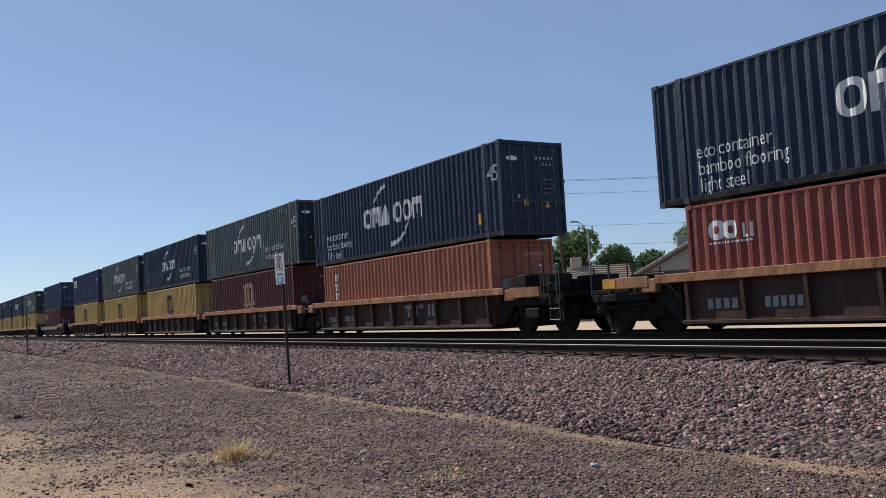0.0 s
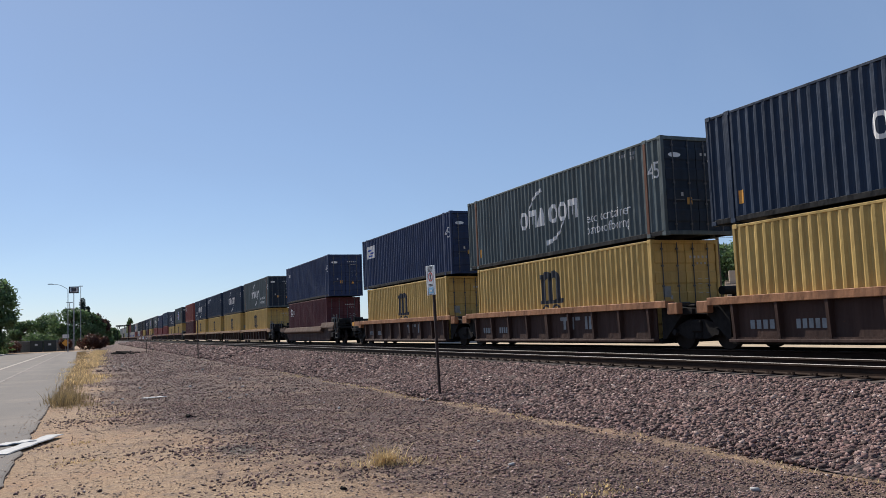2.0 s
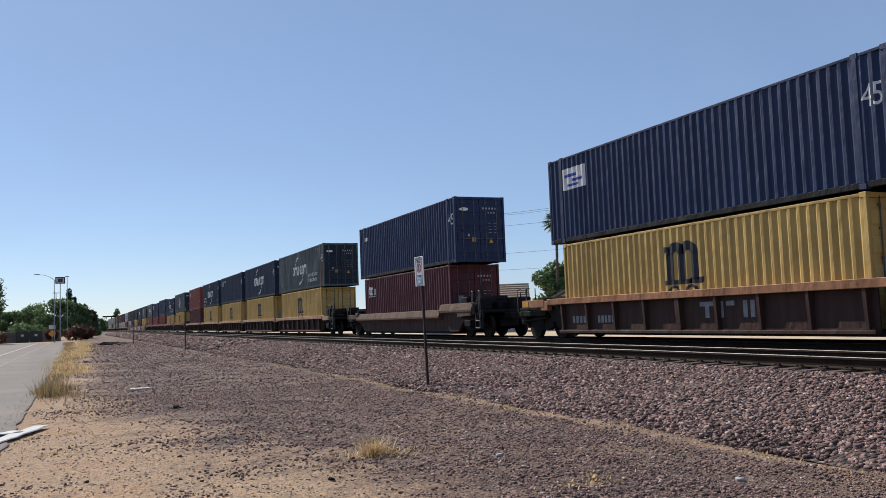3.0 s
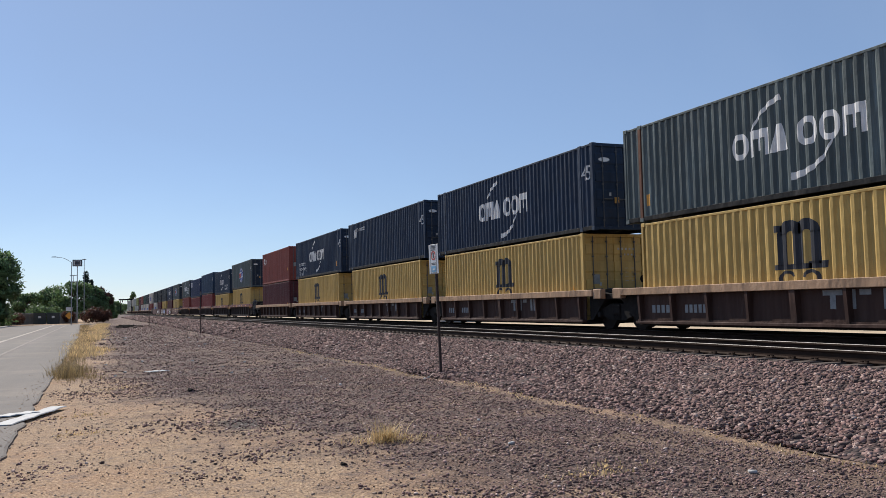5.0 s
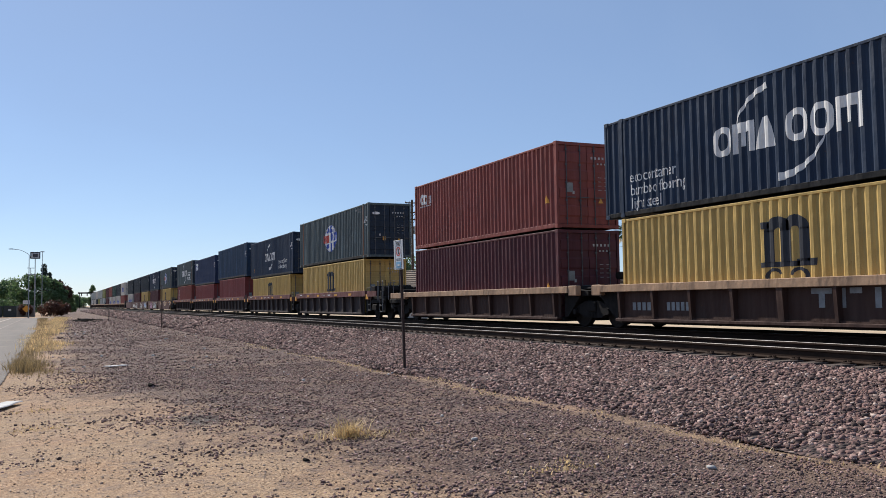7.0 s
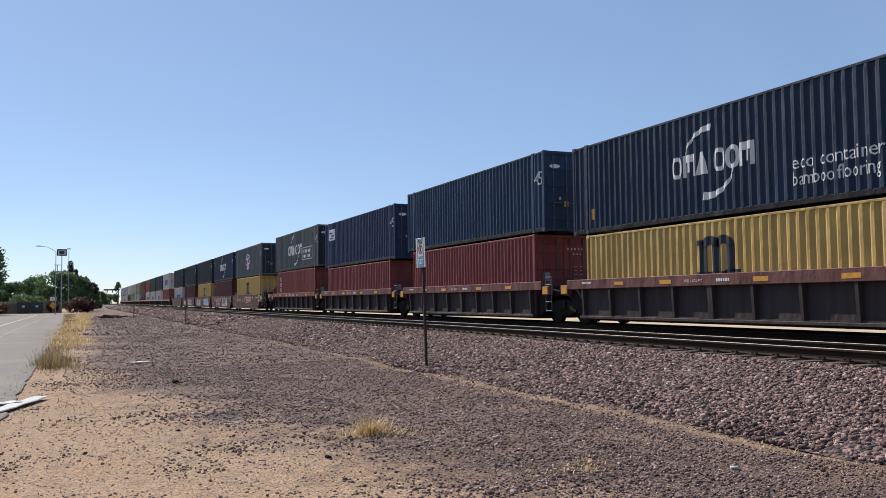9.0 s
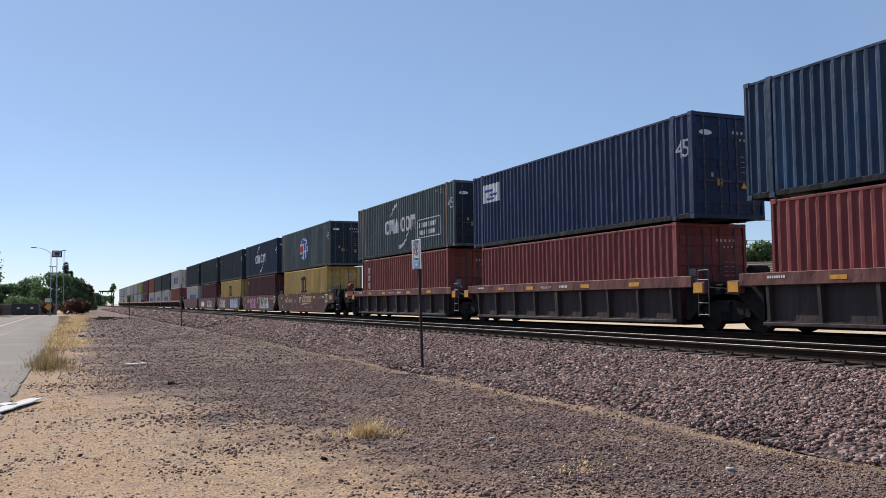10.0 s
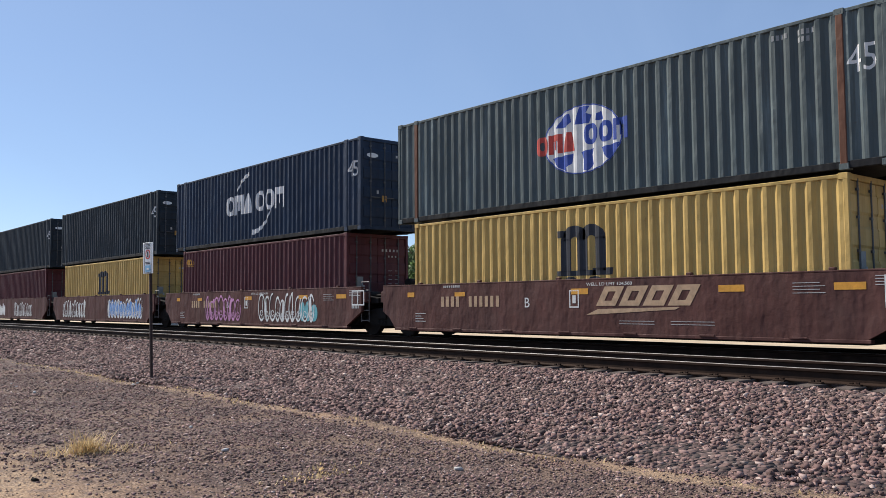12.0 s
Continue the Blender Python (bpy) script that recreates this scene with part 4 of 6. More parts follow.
def add_truck(car, y):
    t = part("truck", truck_frame_mesh(), None, car, "grimy cast-steel truck")
    t.matrix_basis = pose(0, y, 0)
    for k in (-0.89, 0.89):
        for s in (-0.755, 0.755):
            w = part("wheel", wheel_mesh(), None, t, "worn steel wheel")
            w.matrix_basis = pose(s, k, 0.48, 0, 0, 0 if s < 0 else 180)
        a = part("axle", axle_mesh(), None, t)
        a.matrix_basis = pose(0, k, 0.48)


STYLES = {
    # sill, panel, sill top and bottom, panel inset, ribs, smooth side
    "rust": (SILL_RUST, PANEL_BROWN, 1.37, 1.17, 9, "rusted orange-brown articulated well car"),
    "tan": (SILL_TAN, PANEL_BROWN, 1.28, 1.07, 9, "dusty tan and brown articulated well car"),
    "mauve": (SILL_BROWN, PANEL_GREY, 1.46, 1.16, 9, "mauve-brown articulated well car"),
    "smooth": (WELL_BROWN, WELL_BROWN, 1.43, 0.25, 0, "mineral-brown smooth-sided well car with sprayed scrawls"),
    # stepped body darker than its lit chord: shade put into the panel colour
    "sloped": (WELL_TAN, PANEL_BROWN, 1.20, 0.85, 0, "dusty brown well car with stepped sides"),
}


def side_parts(style, s):
    """The pieces of one side of a well, s = -1 for the side towards the road."""
    sill, panel, top, low, ribs, _ = STYLES[style]
    out = []
    def bx(b, a, c, *rest):
        x0, x1 = sorted((s * a, s * c))
        return b.box(x0, x1, *rest)
    if style in ("rust", "tan", "mauve"):
        b = Build()
        bx(b, CAR_HALF - 0.13, CAR_HALF, -6.95, 6.95, low, top, 0.012)
        bx(b, CAR_HALF - 0.30, CAR_HALF - 0.13, -6.95, 6.95, top - 0.05, top - 0.005)
        out.append(("side_sill", b, sill, "weathered top sill"))
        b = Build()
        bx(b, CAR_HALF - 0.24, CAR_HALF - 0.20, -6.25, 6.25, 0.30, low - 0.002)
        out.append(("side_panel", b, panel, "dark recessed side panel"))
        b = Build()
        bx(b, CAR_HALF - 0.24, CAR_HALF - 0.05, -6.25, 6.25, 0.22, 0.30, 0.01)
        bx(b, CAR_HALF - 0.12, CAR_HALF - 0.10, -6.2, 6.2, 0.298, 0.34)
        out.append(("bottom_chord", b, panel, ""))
    elif style == "smooth":
        b = Build()
        outline = [(-6.45, 0.27), (6.7, 0.27), (6.95, 0.55), (7.25, 0.72), (7.25, top), (-7.25, top), (-7.25, 0.72), (-6.95, 0.55)]
        b.prism_x(outline, *sorted((s * (CAR_HALF - 0.08), s * CAR_HALF)))
        out.append(("side_panel", b, panel, "smooth mineral-brown side panel"))
        b = Build()
        bx(b, CAR_HALF - 0.14, CAR_HALF + 0.006, -6.5, 6.7, 0.20, 0.268, 0.01)
        for k in range(7):
            y = -5.4 + 1.85 * k
            bx(b, CAR_HALF + 0.007, CAR_HALF + 0.03, y, y + 0.34, 0.25, 0.29, 0.006)
        out.append(("bottom_chord", b, panel, ""))
        b = Build()
        bx(b, CAR_HALF - 0.20, CAR_HALF + 0.004, -7.25, 7.25, top + 0.002, top + 0.035, 0.006)
        for y in (-5.9, -3.0, 0.5, 3.2, 5.6):
            bx(b, CAR_HALF - 0.16, CAR_HALF - 0.06, y, y + 0.12, top + 0.036, top + 0.09, 0.01)
        out.append(("side_sill", b, panel, ""))
    else:
        b = Build()
        outline = [(-6.9, 0.25), (6.2, 0.25), (6.9, 0.62), (7.3, 0.85), (7.3, 1.18), (-4.9, 1.18), (-5.5, 1.42), (-8.7, 1.42), (-8.9, 1.15), (-8.9, 0.72), (-7.4, 0.65)]
        b.prism_x(outline, *sorted((s * (CAR_HALF - 0.32), s * (CAR_HALF - 0.22))))
        out.append(("side_panel", b, panel, "stepped dusty side panel"))
        b = Build()
        line = [(s * (CAR_HALF - 0.215), 0.74), (s * CAR_HALF, 0.86), (s * CAR_HALF, 0.93), (s * (CAR_HALF - 0.10), 1.2), (s * (CAR_HALF - 0.215), 1.22)]
        b.prism_y(line, -5.2, 7.2)
        line = [(s * (CAR_HALF - 0.215), 1.0), (s * CAR_HALF, 1.08), (s * CAR_HALF, 1.16), (s * (CAR_HALF - 0.10), 1.43), (s * (CAR_HALF - 0.215), 1.45)]
        b.prism_y(line, -8.7, -5.25)
        out.append(("side_sill", b, sill, "sloped dusty top chord"))
    return out


def rib_mesh(style, s, wide):
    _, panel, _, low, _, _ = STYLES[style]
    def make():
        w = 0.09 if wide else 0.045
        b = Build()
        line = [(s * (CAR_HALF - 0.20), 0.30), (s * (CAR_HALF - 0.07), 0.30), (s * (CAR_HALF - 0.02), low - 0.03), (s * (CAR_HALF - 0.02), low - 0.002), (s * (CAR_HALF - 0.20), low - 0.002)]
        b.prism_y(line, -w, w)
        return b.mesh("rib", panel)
    return cached(("rib", style, s, wide), make)


def well_unit(style, first, last, marks):
    """One well of a car; first and last say whether its near (-y) or far end is the car's coupled end."""
    sill, panel, top, low, ribs, label = STYLES[style]
    car = thing("well_car", label, "rail car", "well cars of the train")
    for s in (-1, 1):
        for name, b, mat, lab in side_parts(style, s):
            key = ("side", style, s, name)
            part(name, cached(key, lambda: b.mesh(name, mat)), None, car, lab)
        for k in range(ribs):
            r = part("rib", rib_mesh(style, s, k == ribs // 2), None, car)
            r.matrix_basis = pose(0, -6.05 + 12.1 * k / (ribs - 1), 0)
    def floor():
        b = Build().box(-1.22, 1.22, -6.35, 6.35, 0.16, 0.26, 0.02)
        for y in (-6.3, -3.1, 0, 3.1, 6.15):
            b.box(-1.22, 1.22, y, y + 0.3, 0.261, 0.285)
        return b.mesh("floor", GRIME)
    part("floor", cached("well_floor", floor), None, car)
    def platform():
        b = Build()
        b.prism_x([(6.4, 0.30), (6.55, 0.30), (7.3, 0.95), (7.75, 0.98), (7.75, 1.12), (7.2, 1.16), (6.4, 1.30)], -1.2, 1.2)
        b.box(-0.35, 0.35, 7.2, 7.79, 0.70, 1.0, 0.03)
        b.box(-0.9, 0.9, 6.9, 7.5, 1.17, 1.24, 0.02)
        return b.mesh("end_platform", GRIME)
    def gear():
        b = Build()
        b.tube((-0.95, 7.0, 1.24), (-0.95, 7.0, 1.62), 0.09, None, 10)
        b.tube((-1.1, 6.95, 1.62), (-0.45, 7.05, 1.62), 0.13, None, 12)
        return b.mesh("brake_gear", GRIME)
    def tip(s):
        x0, x1 = sorted((s * 1.24, s * (CAR_HALF - 0.03)))
        return Build().box(x0, x1, 6.96, 7.42, 0.98, 1.30, 0.02).mesh("end_step", sill)
    def tape():
        x = -CAR_HALF + 0.022
        return Build().box(x, x + 0.006, 7.0, 7.36, 1.02, 1.27).mesh("yellow_plate", MARK_YELLOW)
    for turn in (0, 180):
        ob = part("end_platform", cached("platform", platform), None, car, "grimy end platform")
        ob.matrix_basis = pose(0, 0, 0, 0, 0, turn)
    for s in (-1, 1):
        for turn in (0, 180):
            e = part("end_step", cached(("tip", style, s), lambda: tip(s)), None, car)
            e.matrix_basis = pose(0, 0, 0, 0, 0, turn)
    if style == "mauve":
        part("yellow_plate", cached("tape_plate", tape), None, car, "yellow reflective plate")
        p = part("yellow_plate", cached("tape_plate", tape), None, car, "yellow reflective plate")
        p.matrix_basis = pose(0, -14.36, 0)
    g = part("brake_gear", cached("gear", gear), None, car, "grimy brake gear on the end platform")
    g.matrix_basis = pose(0, 0, 0, 0, 0, 180)
    def rails():
        b = Build()
        x = -1.36
        for y0, y1 in ((-7.5, -7.1),):
            b.tube((x, y0, 1.0), (x, y0, 1.6), 0.014, None, 6)
            b.tube((x, y1, 1.0), (x, y1, 1.6), 0.014, None, 6)
            b.tube((x, y0, 1.6), (x, y1, 1.6), 0.014, None, 6)
            for z in (0.45, 0.75, 1.05, 1.35):
                b.tube((x, y0, z), (x, y1, z), 0.016, None, 6)
            b.tube((x, y0, 0.4), (x, y0, 1.0), 0.014, None, 6)
            b.tube((x, y1, 0.4), (x, y1, 1.0), 0.014, None, 6)
        return b.mesh("ladder", plain("dull_ladder_steel", (0.13, 0.12, 0.115), 0.6))
    if style in ("mauve", "smooth"):
        part("ladder", cached("ladder", rails), None, car, "grey steel ladder and grab rails")
    if first:
        add_truck(car, -8.0)
        def coupled():
            b = Build()
            b.box(-1.25, 1.25, -9.4, -7.8, 1.0, 1.14, 0.02)
            b.box(-0.28, 0.28, -9.5, -7.6, 0.72, 0.99, 0.03)
            b.box(-0.13, 0.13, -10.05, -9.5, 0.74, 0.96, 0.04)
            b.box(-0.22, 0.22, -10.2, -9.95, 0.70, 1.0, 0.05)
            for x in (-1.25, 1.2):
                for y in (-9.35, -8.6):
                    b.tube((x + 0.02, y, 1.14), (x + 0.02, y, 1.95), 0.02, None, 6)
                b.box(x, x + 0.05, -9.38, -9.0, 0.35, 0.99)
            b.tube((-1.0, -8.4, 1.5), (-0.2, -8.4, 1.5), 0.2, None, 12)
            b.box(-0.2, 0.6, -8.7, -8.1, 1.14, 1.5, 0.05)
            return b.mesh("coupler_platform", GRIME)
        part("coupler_platform", cached("coupled", coupled), None, car, "grimy black end platform and coupler")
        def grab(y):
            b = Build()
            pts = [(-1.38, y, 0.95), (-1.38, y, 1.88), (-1.38, y + 0.12, 1.92), (-1.38, y + 0.12, 0.95)]
            for p, q in zip(pts, pts[1:]):
                b.tube(p, q, 0.016, None, 6)
            return b.mesh("grab_rail", plain("dull_grab_steel", (0.14, 0.135, 0.13), 0.6))
        for y in (-8.75, -9.42):
            part("grab_rail", cached(("grab", y), lambda: grab(y)), None, car, "dull grey grab rail")
        def box_at(k, x0, x1, y0, y1, z0, z1):
            part("equipment_box", cached(("eq", k), lambda: Build().box(x0, x1, y0, y1, z0, z1, 0.03).mesh("equipment_box", GRIME)), None, car, "grimy equipment box")
        box_at(0, -1.3, -0.75, -9.2, -8.75, 1.15, 1.42)
        box_at(1, 0.3, 1.15, -9.1, -8.2, 1.15, 1.6)
        box_at(2, -1.42, -1.05, -8.5, -7.9, 0.45, 0.74)
        box_at(3, -1.2, -0.3, -7.75, -7.2, 1.26, 1.70)
        if style == "smooth":
            part("yellow_plate", cached("plate_f", lambda: Build().box(-CAR_HALF + 0.012, -CAR_HALF + 0.018, -8.15, -7.65, 1.02, 1.28).mesh("yellow_plate", MARK_YELLOW)), None, car, "yellow reflective plate")
        def step():
            b = Build()
            for y in (-9.4, -9.0):
                b.tube((-1.40, y, 0.38), (-1.40, y, 1.02), 0.014, None, 6)
            for z in (0.4, 0.7):
                b.tube((-1.40, -9.4, z), (-1.40, -9.0, z), 0.016, None, 6)
            return b.mesh("sill_step", plain("dull_grab_steel", (0.14, 0.135, 0.13), 0.6))
        part("sill_step", cached("sill_step", step), None, car, "dull steel sill step")
        def brake_wheel():
            b = Build()
            c = Vector((-0.5, -9.42, 1.85))
            pts = [c + Vector((math.cos(2 * math.pi * k / 18) * 0.28, 0, math.sin(2 * math.pi * k / 18) * 0.28)) for k in range(18)]
            for k in range(18):
                b.tube(pts[k], pts[(k + 1) % 18], 0.018, None, 6)
            for k in range(0, 18, 3):
                b.tube(c, pts[k], 0.012, None, 5)
            b.tube(c + Vector((0, 0.02, 0)), c + Vector((0, 0.35, 0)), 0.16, None, 12)
            b.box(-0.6, -0.4, -9.1, -8.95, 1.14, 1.9)
            return b.mesh("brake_wheel", paint("faded_red_gear_paint", (0.30, 0.07, 0.05)))
        if style == "smooth":
            part("brake_wheel", cached("brake_wheel", brake_wheel), None, car, "faded red hand-brake wheel")
        for s in (-1, 1):
            x0, x1 = sorted((s * (CAR_HALF - 0.10), s * (CAR_HALF - 0.02)))
            part("end_apron", cached(("apron", style, s), lambda: Build().prism_x([(-7.24, top - 0.02), (-8.6, top - 0.04), (-8.6, top - (0.62 if style == 'smooth' else 0.30)), (-7.24, top - (0.66 if style == 'smooth' else 0.32))], x0, x1).mesh("end_apron", sill)), None, car)
    else:
        add_truck(car, -7.8)
    if last:
        add_truck(car, 8.0)
        def coupled2():
            b = Build()
            b.box(-1.2, 1.2, 7.8, 9.4, 1.0, 1.12, 0.02)
            b.box(-0.28, 0.28, 7.6, 9.5, 0.72, 0.99, 0.03)
            b.box(-0.13, 0.13, 9.5, 9.8, 0.74, 0.96, 0.04)
            for x in (-1.22, 1.18):
                b.tube((x + 0.02, 9.3, 1.12), (x + 0.02, 9.3, 1.7), 0.018, None, 6)
            b.box(-0.8, 0.0, 8.2, 8.8, 1.12, 1.32, 0.04)
            return b.mesh("coupler_platform", GRIME)
        part("coupler_platform", cached("coupled2", coupled2), None, car, "grimy black end platform and coupler")
        def gear2():
            b = Build()
            b.tube((-1.1, 8.0, 1.32), (0.9, 8.0, 1.32), 0.14, None, 12)
            for x in (-0.9, 0.7):
                b.box(x, x + 0.16, 7.9, 8.12, 1.0, 1.32)
            return b.mesh("air_tank", GRIME)
        part("air_tank", cached("gear2", gear2), None, car, "grimy air tank")
        for k, y in enumerate((8.6, 9.25)):
            part("grab_rail", cached(("grab2", k), lambda: Build().tube((-1.36, y, 0.95), (-1.36, y, 1.78), 0.016, None, 6).tube((-1.36, y, 1.78), (-1.2, y, 1.82), 0.016, None, 6).mesh("grab_rail", plain("dull_grab_steel", (0.14, 0.135, 0.13), 0.6))), None, car, "dull grey grab rail")
        if style in ("mauve", "rust"):
            part("yellow_plate", cached("plate_l", lambda: Build().box(-CAR_HALF + 0.010, -CAR_HALF + 0.018, 8.28, 8.72, top - 0.24, top - 0.03).mesh("yellow_plate", MARK_YELLOW)), None, car, "yellow reflective plate")
        for s in (-1, 1):
            x0, x1 = sorted((s * (CAR_HALF - 0.10), s * (CAR_HALF - 0.02)))
            part("end_apron", cached(("apron2", style, s), lambda: Build().box(x0, x1, 7.2, 8.75, top - 0.26, top - 0.003, 0.01).mesh("end_apron", sill)), None, car)
    def underframe():
        b = Build()
        b.box(-0.42, 0.42, 7.3, 9.35, 0.42, 0.70, 0.03)
        for x in (-1.30, 1.12):
            b.box(x, x + 0.18, 7.35, 9.3, 0.80, 0.985, 0.02)
            b.tube((x + 0.09, 7.4, 0.74), (x + 0.09, 9.2, 0.62), 0.035, None, 7)
        b.box(-1.22, -0.5, 8.9, 9.3, 0.50, 0.95, 0.04)
        b.tube((-1.15, 7.15, 0.62), (-0.2, 7.15, 0.62), 0.17, None, 12)
        b.tube((-0.95, 8.75, 0.95), (-0.95, 9.35, 0.50), 0.04, None, 7)
        for k in range(5):
            b.tube((0.12, 9.35 + 0.09 * k, 0.72 - 0.07 * k * (1.6 - 0.3 * k)), (0.12, 9.44 + 0.09 * k, 0.72 - 0.07 * (k + 1) * (1.6 - 0.3 * (k + 1))), 0.03, None, 6)
        return b.mesh("underframe", GRIME)
    for here, turn in ((last, 0), (first, 180)):
        if here:
            u = part("underframe", cached("underframe", underframe), None, car, "grimy draft gear, brake cylinder and hose")
            u.matrix_basis = pose(0, 0, 0, 0, 0, turn)
    for fn in marks:
        fn(car)
    return car


SILL_X, WELL_X, PANEL_X = -CAR_HALF, -CAR_HALF, -CAR_HALF + 0.20


def marks_panel(car):
    """Reporting marks between the ribs and light weathered scuffs low on the panels."""
    decal(car, ("mp", "reporting_mark"), lambda: on_side(poly_shape(bars(0, 0, 4, 0.15, 0.22, 0.07) + bars(1.5, 0, 6, 0.13, 0.22, 0.06)), 5.6, 0.54, plain("faint_stencil_paint", (0.26, 0.27, 0.27), 0.7), "car_marks", None, PANEL_X), "white reporting marks as plain bars", True)
    decal(car, ("mp2", "faded_logo"), lambda: on_side(poly_shape([rect(0, 0.3, 0.55, 0.42), rect(0.2, 0, 0.36, 0.3), rect(0.75, 0, 0.9, 0.42), rect(1.0, 0.3, 1.3, 0.42), rect(1.6, 0, 1.75, 0.42), rect(1.85, 0, 2.0, 0.42)]), -0.75, 0.62, plain("faint_stencil_paint", (0.26, 0.27, 0.27), 0.7), "logo_bars", None, PANEL_X), "faded pale word mark as plain bars", True)


def marks_sill(car):
    _, _, top, low, _, _ = STYLES["mauve"]
    decal(car, ("ms", "sill_marks"), lambda: on_side(poly_shape(bars(6.7, 0.10, 6, 0.06, 0.08, 0.025) + bars(0.4, 0.16, 8, 0.05, 0.06, 0.02)), 6.4, low, MARK, "sill_marks", None, SILL_X), "white stencilled bars on the sill", True)
    decal(car, ("mt", "load_lettering"), lambda: on_side(text_shape("WELL LD LMT", 0.11, 0.72), 0.95, low + 0.10, MARK, "load_lettering", None, SILL_X), "white stencilled lettering", True)
    decal(car, ("my", "reflector_strip"), lambda: on_side(poly_shape([rect(2.2, 0.09, 2.65, 0.19), rect(4.4, 0.07, 4.9, 0.19), rect(8.0, 0.07, 8.5, 0.19), rect(10.6, 0.07, 11.1, 0.19)]), 6.4, low, MARK_YELLOW, "reflector_strip", None, SILL_X), "yellow reflector strips", True)


def marks_smooth(car):
    decal(car, ("bn", "reporting_mark"), lambda: on_side(poly_shape(bars(0, 0, 4, 0.12, 0.27, 0.08) + bars(1.10, 0, 6, 0.11, 0.27, 0.09)), 4.65, 0.85, MARK_TAN, "car_marks", None, WELL_X), "tan reporting marks as plain bars", True)
    decal(car, ("bb", "letter"), lambda: on_side(text_shape("B", 0.34), 1.58, 0.83, MARK, "letter", None, WELL_X), "white letter")
    decal(car, ("bw", "load_lettering"), lambda: on_side(text_shape("WELL LD LMT 124,500", 0.10, 1.25), -0.35, 1.305, MARK, "load_lettering", None, WELL_X), "white stencilled lettering", True)
    decal(car, ("by", "reflector_strip"), lambda: on_side(poly_shape([rect(0.2, 0, 0.5, 0.13), rect(2.2, 0, 2.6, 0.11), rect(6.2, 0, 6.7, 0.13), rect(9.95, 0, 10.5, 0.13), rect(12.2, 0, 12.75, 0.13)]), 6.3, 1.12, MARK_YELLOW, "reflector_strip", None, WELL_X), "yellow reflector strips", True)
    decal(car, ("bs", "stencil"), lambda: on_side(poly_shape([rect(0, 0.07 * k, 0.45 - 0.1 * (k % 3), 0.07 * k + 0.02) for k in range(4)] + [rect(7.0, 0.02 + 0.06 * k, 7.9, 0.032 + 0.06 * k) for k in range(2)] + [rect(8.3, 0.02 + 0.06 * k, 9.3, 0.032 + 0.06 * k) for k in range(2)] + [rect(10.9, 0.62 + 0.06 * k, 11.5 - 0.1 * (k % 2), 0.632 + 0.06 * k) for k in range(4)] + bars(1.2, 0.90, 9, 0.045, 0.06, 0.03) + [rect(12.35, 0.74 + 0.05 * k, 12.95 - 0.1 * (k % 2), 0.755 + 0.05 * k) for k in range(4)] + bars(12.5, 0.36, 5, 0.05, 0.09, 0.03)), 5.75, 0.45, plain("dull_stencil_paint", (0.40, 0.40, 0.39), 0.7), "stencil", None, WELL_X), "small white stencil bars", True)
    decal(car, ("bf", "inspection_frame"), lambda: on_side(poly_shape([rect(0, 0, 0.28, 0.03), rect(0, 0.37, 0.28, 0.4), rect(0, 0, 0.03, 0.4), rect(0.25, 0, 0.28, 0.4), rect(0.09, 0.1, 0.19, 0.28)] + [rect(6.9, 0.08, 7.55, 0.12), rect(6.9, 0.5, 7.55, 0.54), rect(6.9, 0.08, 6.94, 0.54), rect(7.51, 0.08, 7.55, 0.54), rect(7.2, 0.08, 7.24, 0.54)]), 0.15, 0.82, MARK, "inspection_frame", None, WELL_X), "white framed notices", True)


def marks_slanted(car):
    def logo():
        p = []
        for k in range(4):
            u = 0.62 * k
            p += [rect(u, 0, u + 0.53, 0.11, 0.6), rect(u + 0.6 * 0.31, 0.31, u + 0.53 + 0.6 * 0.31, 0.42, 0.6), rect(u + 0.6 * 0.11, 0.11, u + 0.17 + 0.6 * 0.11, 0.31, 0.6), rect(u + 0.36 + 0.6 * 0.11, 0.11, u + 0.53 + 0.6 * 0.11, 0.31, 0.6)]
        p += [[(-0.28, -0.20), (2.05, -0.08), (2.15, -0.03), (0.05, -0.07)]]
        return on_side(poly_shape(p), -0.62, 0.86, MARK_TAN, "logo_blocks", None, WELL_X)
    decal(car, ("bl", "slanted_logo"), logo, "tan slanted logo blocks over a stroke", True)


def scrawl(seed, y, width, height, mat, fill):
    """Sprayed loops: bubble outlines on the side of a car."""
    def fn(car):
        def make():
            rnd = random.Random(seed)
            p, u = [], 0.0
            while u < width:
                w = rnd.uniform(0.32, 0.5)
                h = height * rnd.uniform(0.75, 1.0)
                if fill:
                    p.append(ellipse(u + w / 2, h / 2, w * 0.48, h * 0.46, 12))
                else:
                    p += arc_band(u + w / 2, h / 2, w * 0.46, rnd.uniform(0, 90), rnd.uniform(300, 400), 0.035, 0.04, h / w, 16)
                    p += arc_band(u + w / 2, h * 0.3, w * 0.2, 0, 330, 0.03, 0.03, 1.0, 8)
                    p.append(rect(u + w * rnd.uniform(0.1, 0.6), h * 0.1, u + w * rnd.uniform(0.1, 0.6) + 0.05, h * 0.9, rnd.uniform(-0.3, 0.3)))
                u += w * 0.92
            return on_side(poly_shape(p), y, 0.36, mat, "graffiti", None, WELL_X, 0.004 if fill else 0.008)
        decal(car, ("sc%d" % seed, "graffiti"), make, "sprayed graffiti loops", True)
    return fn


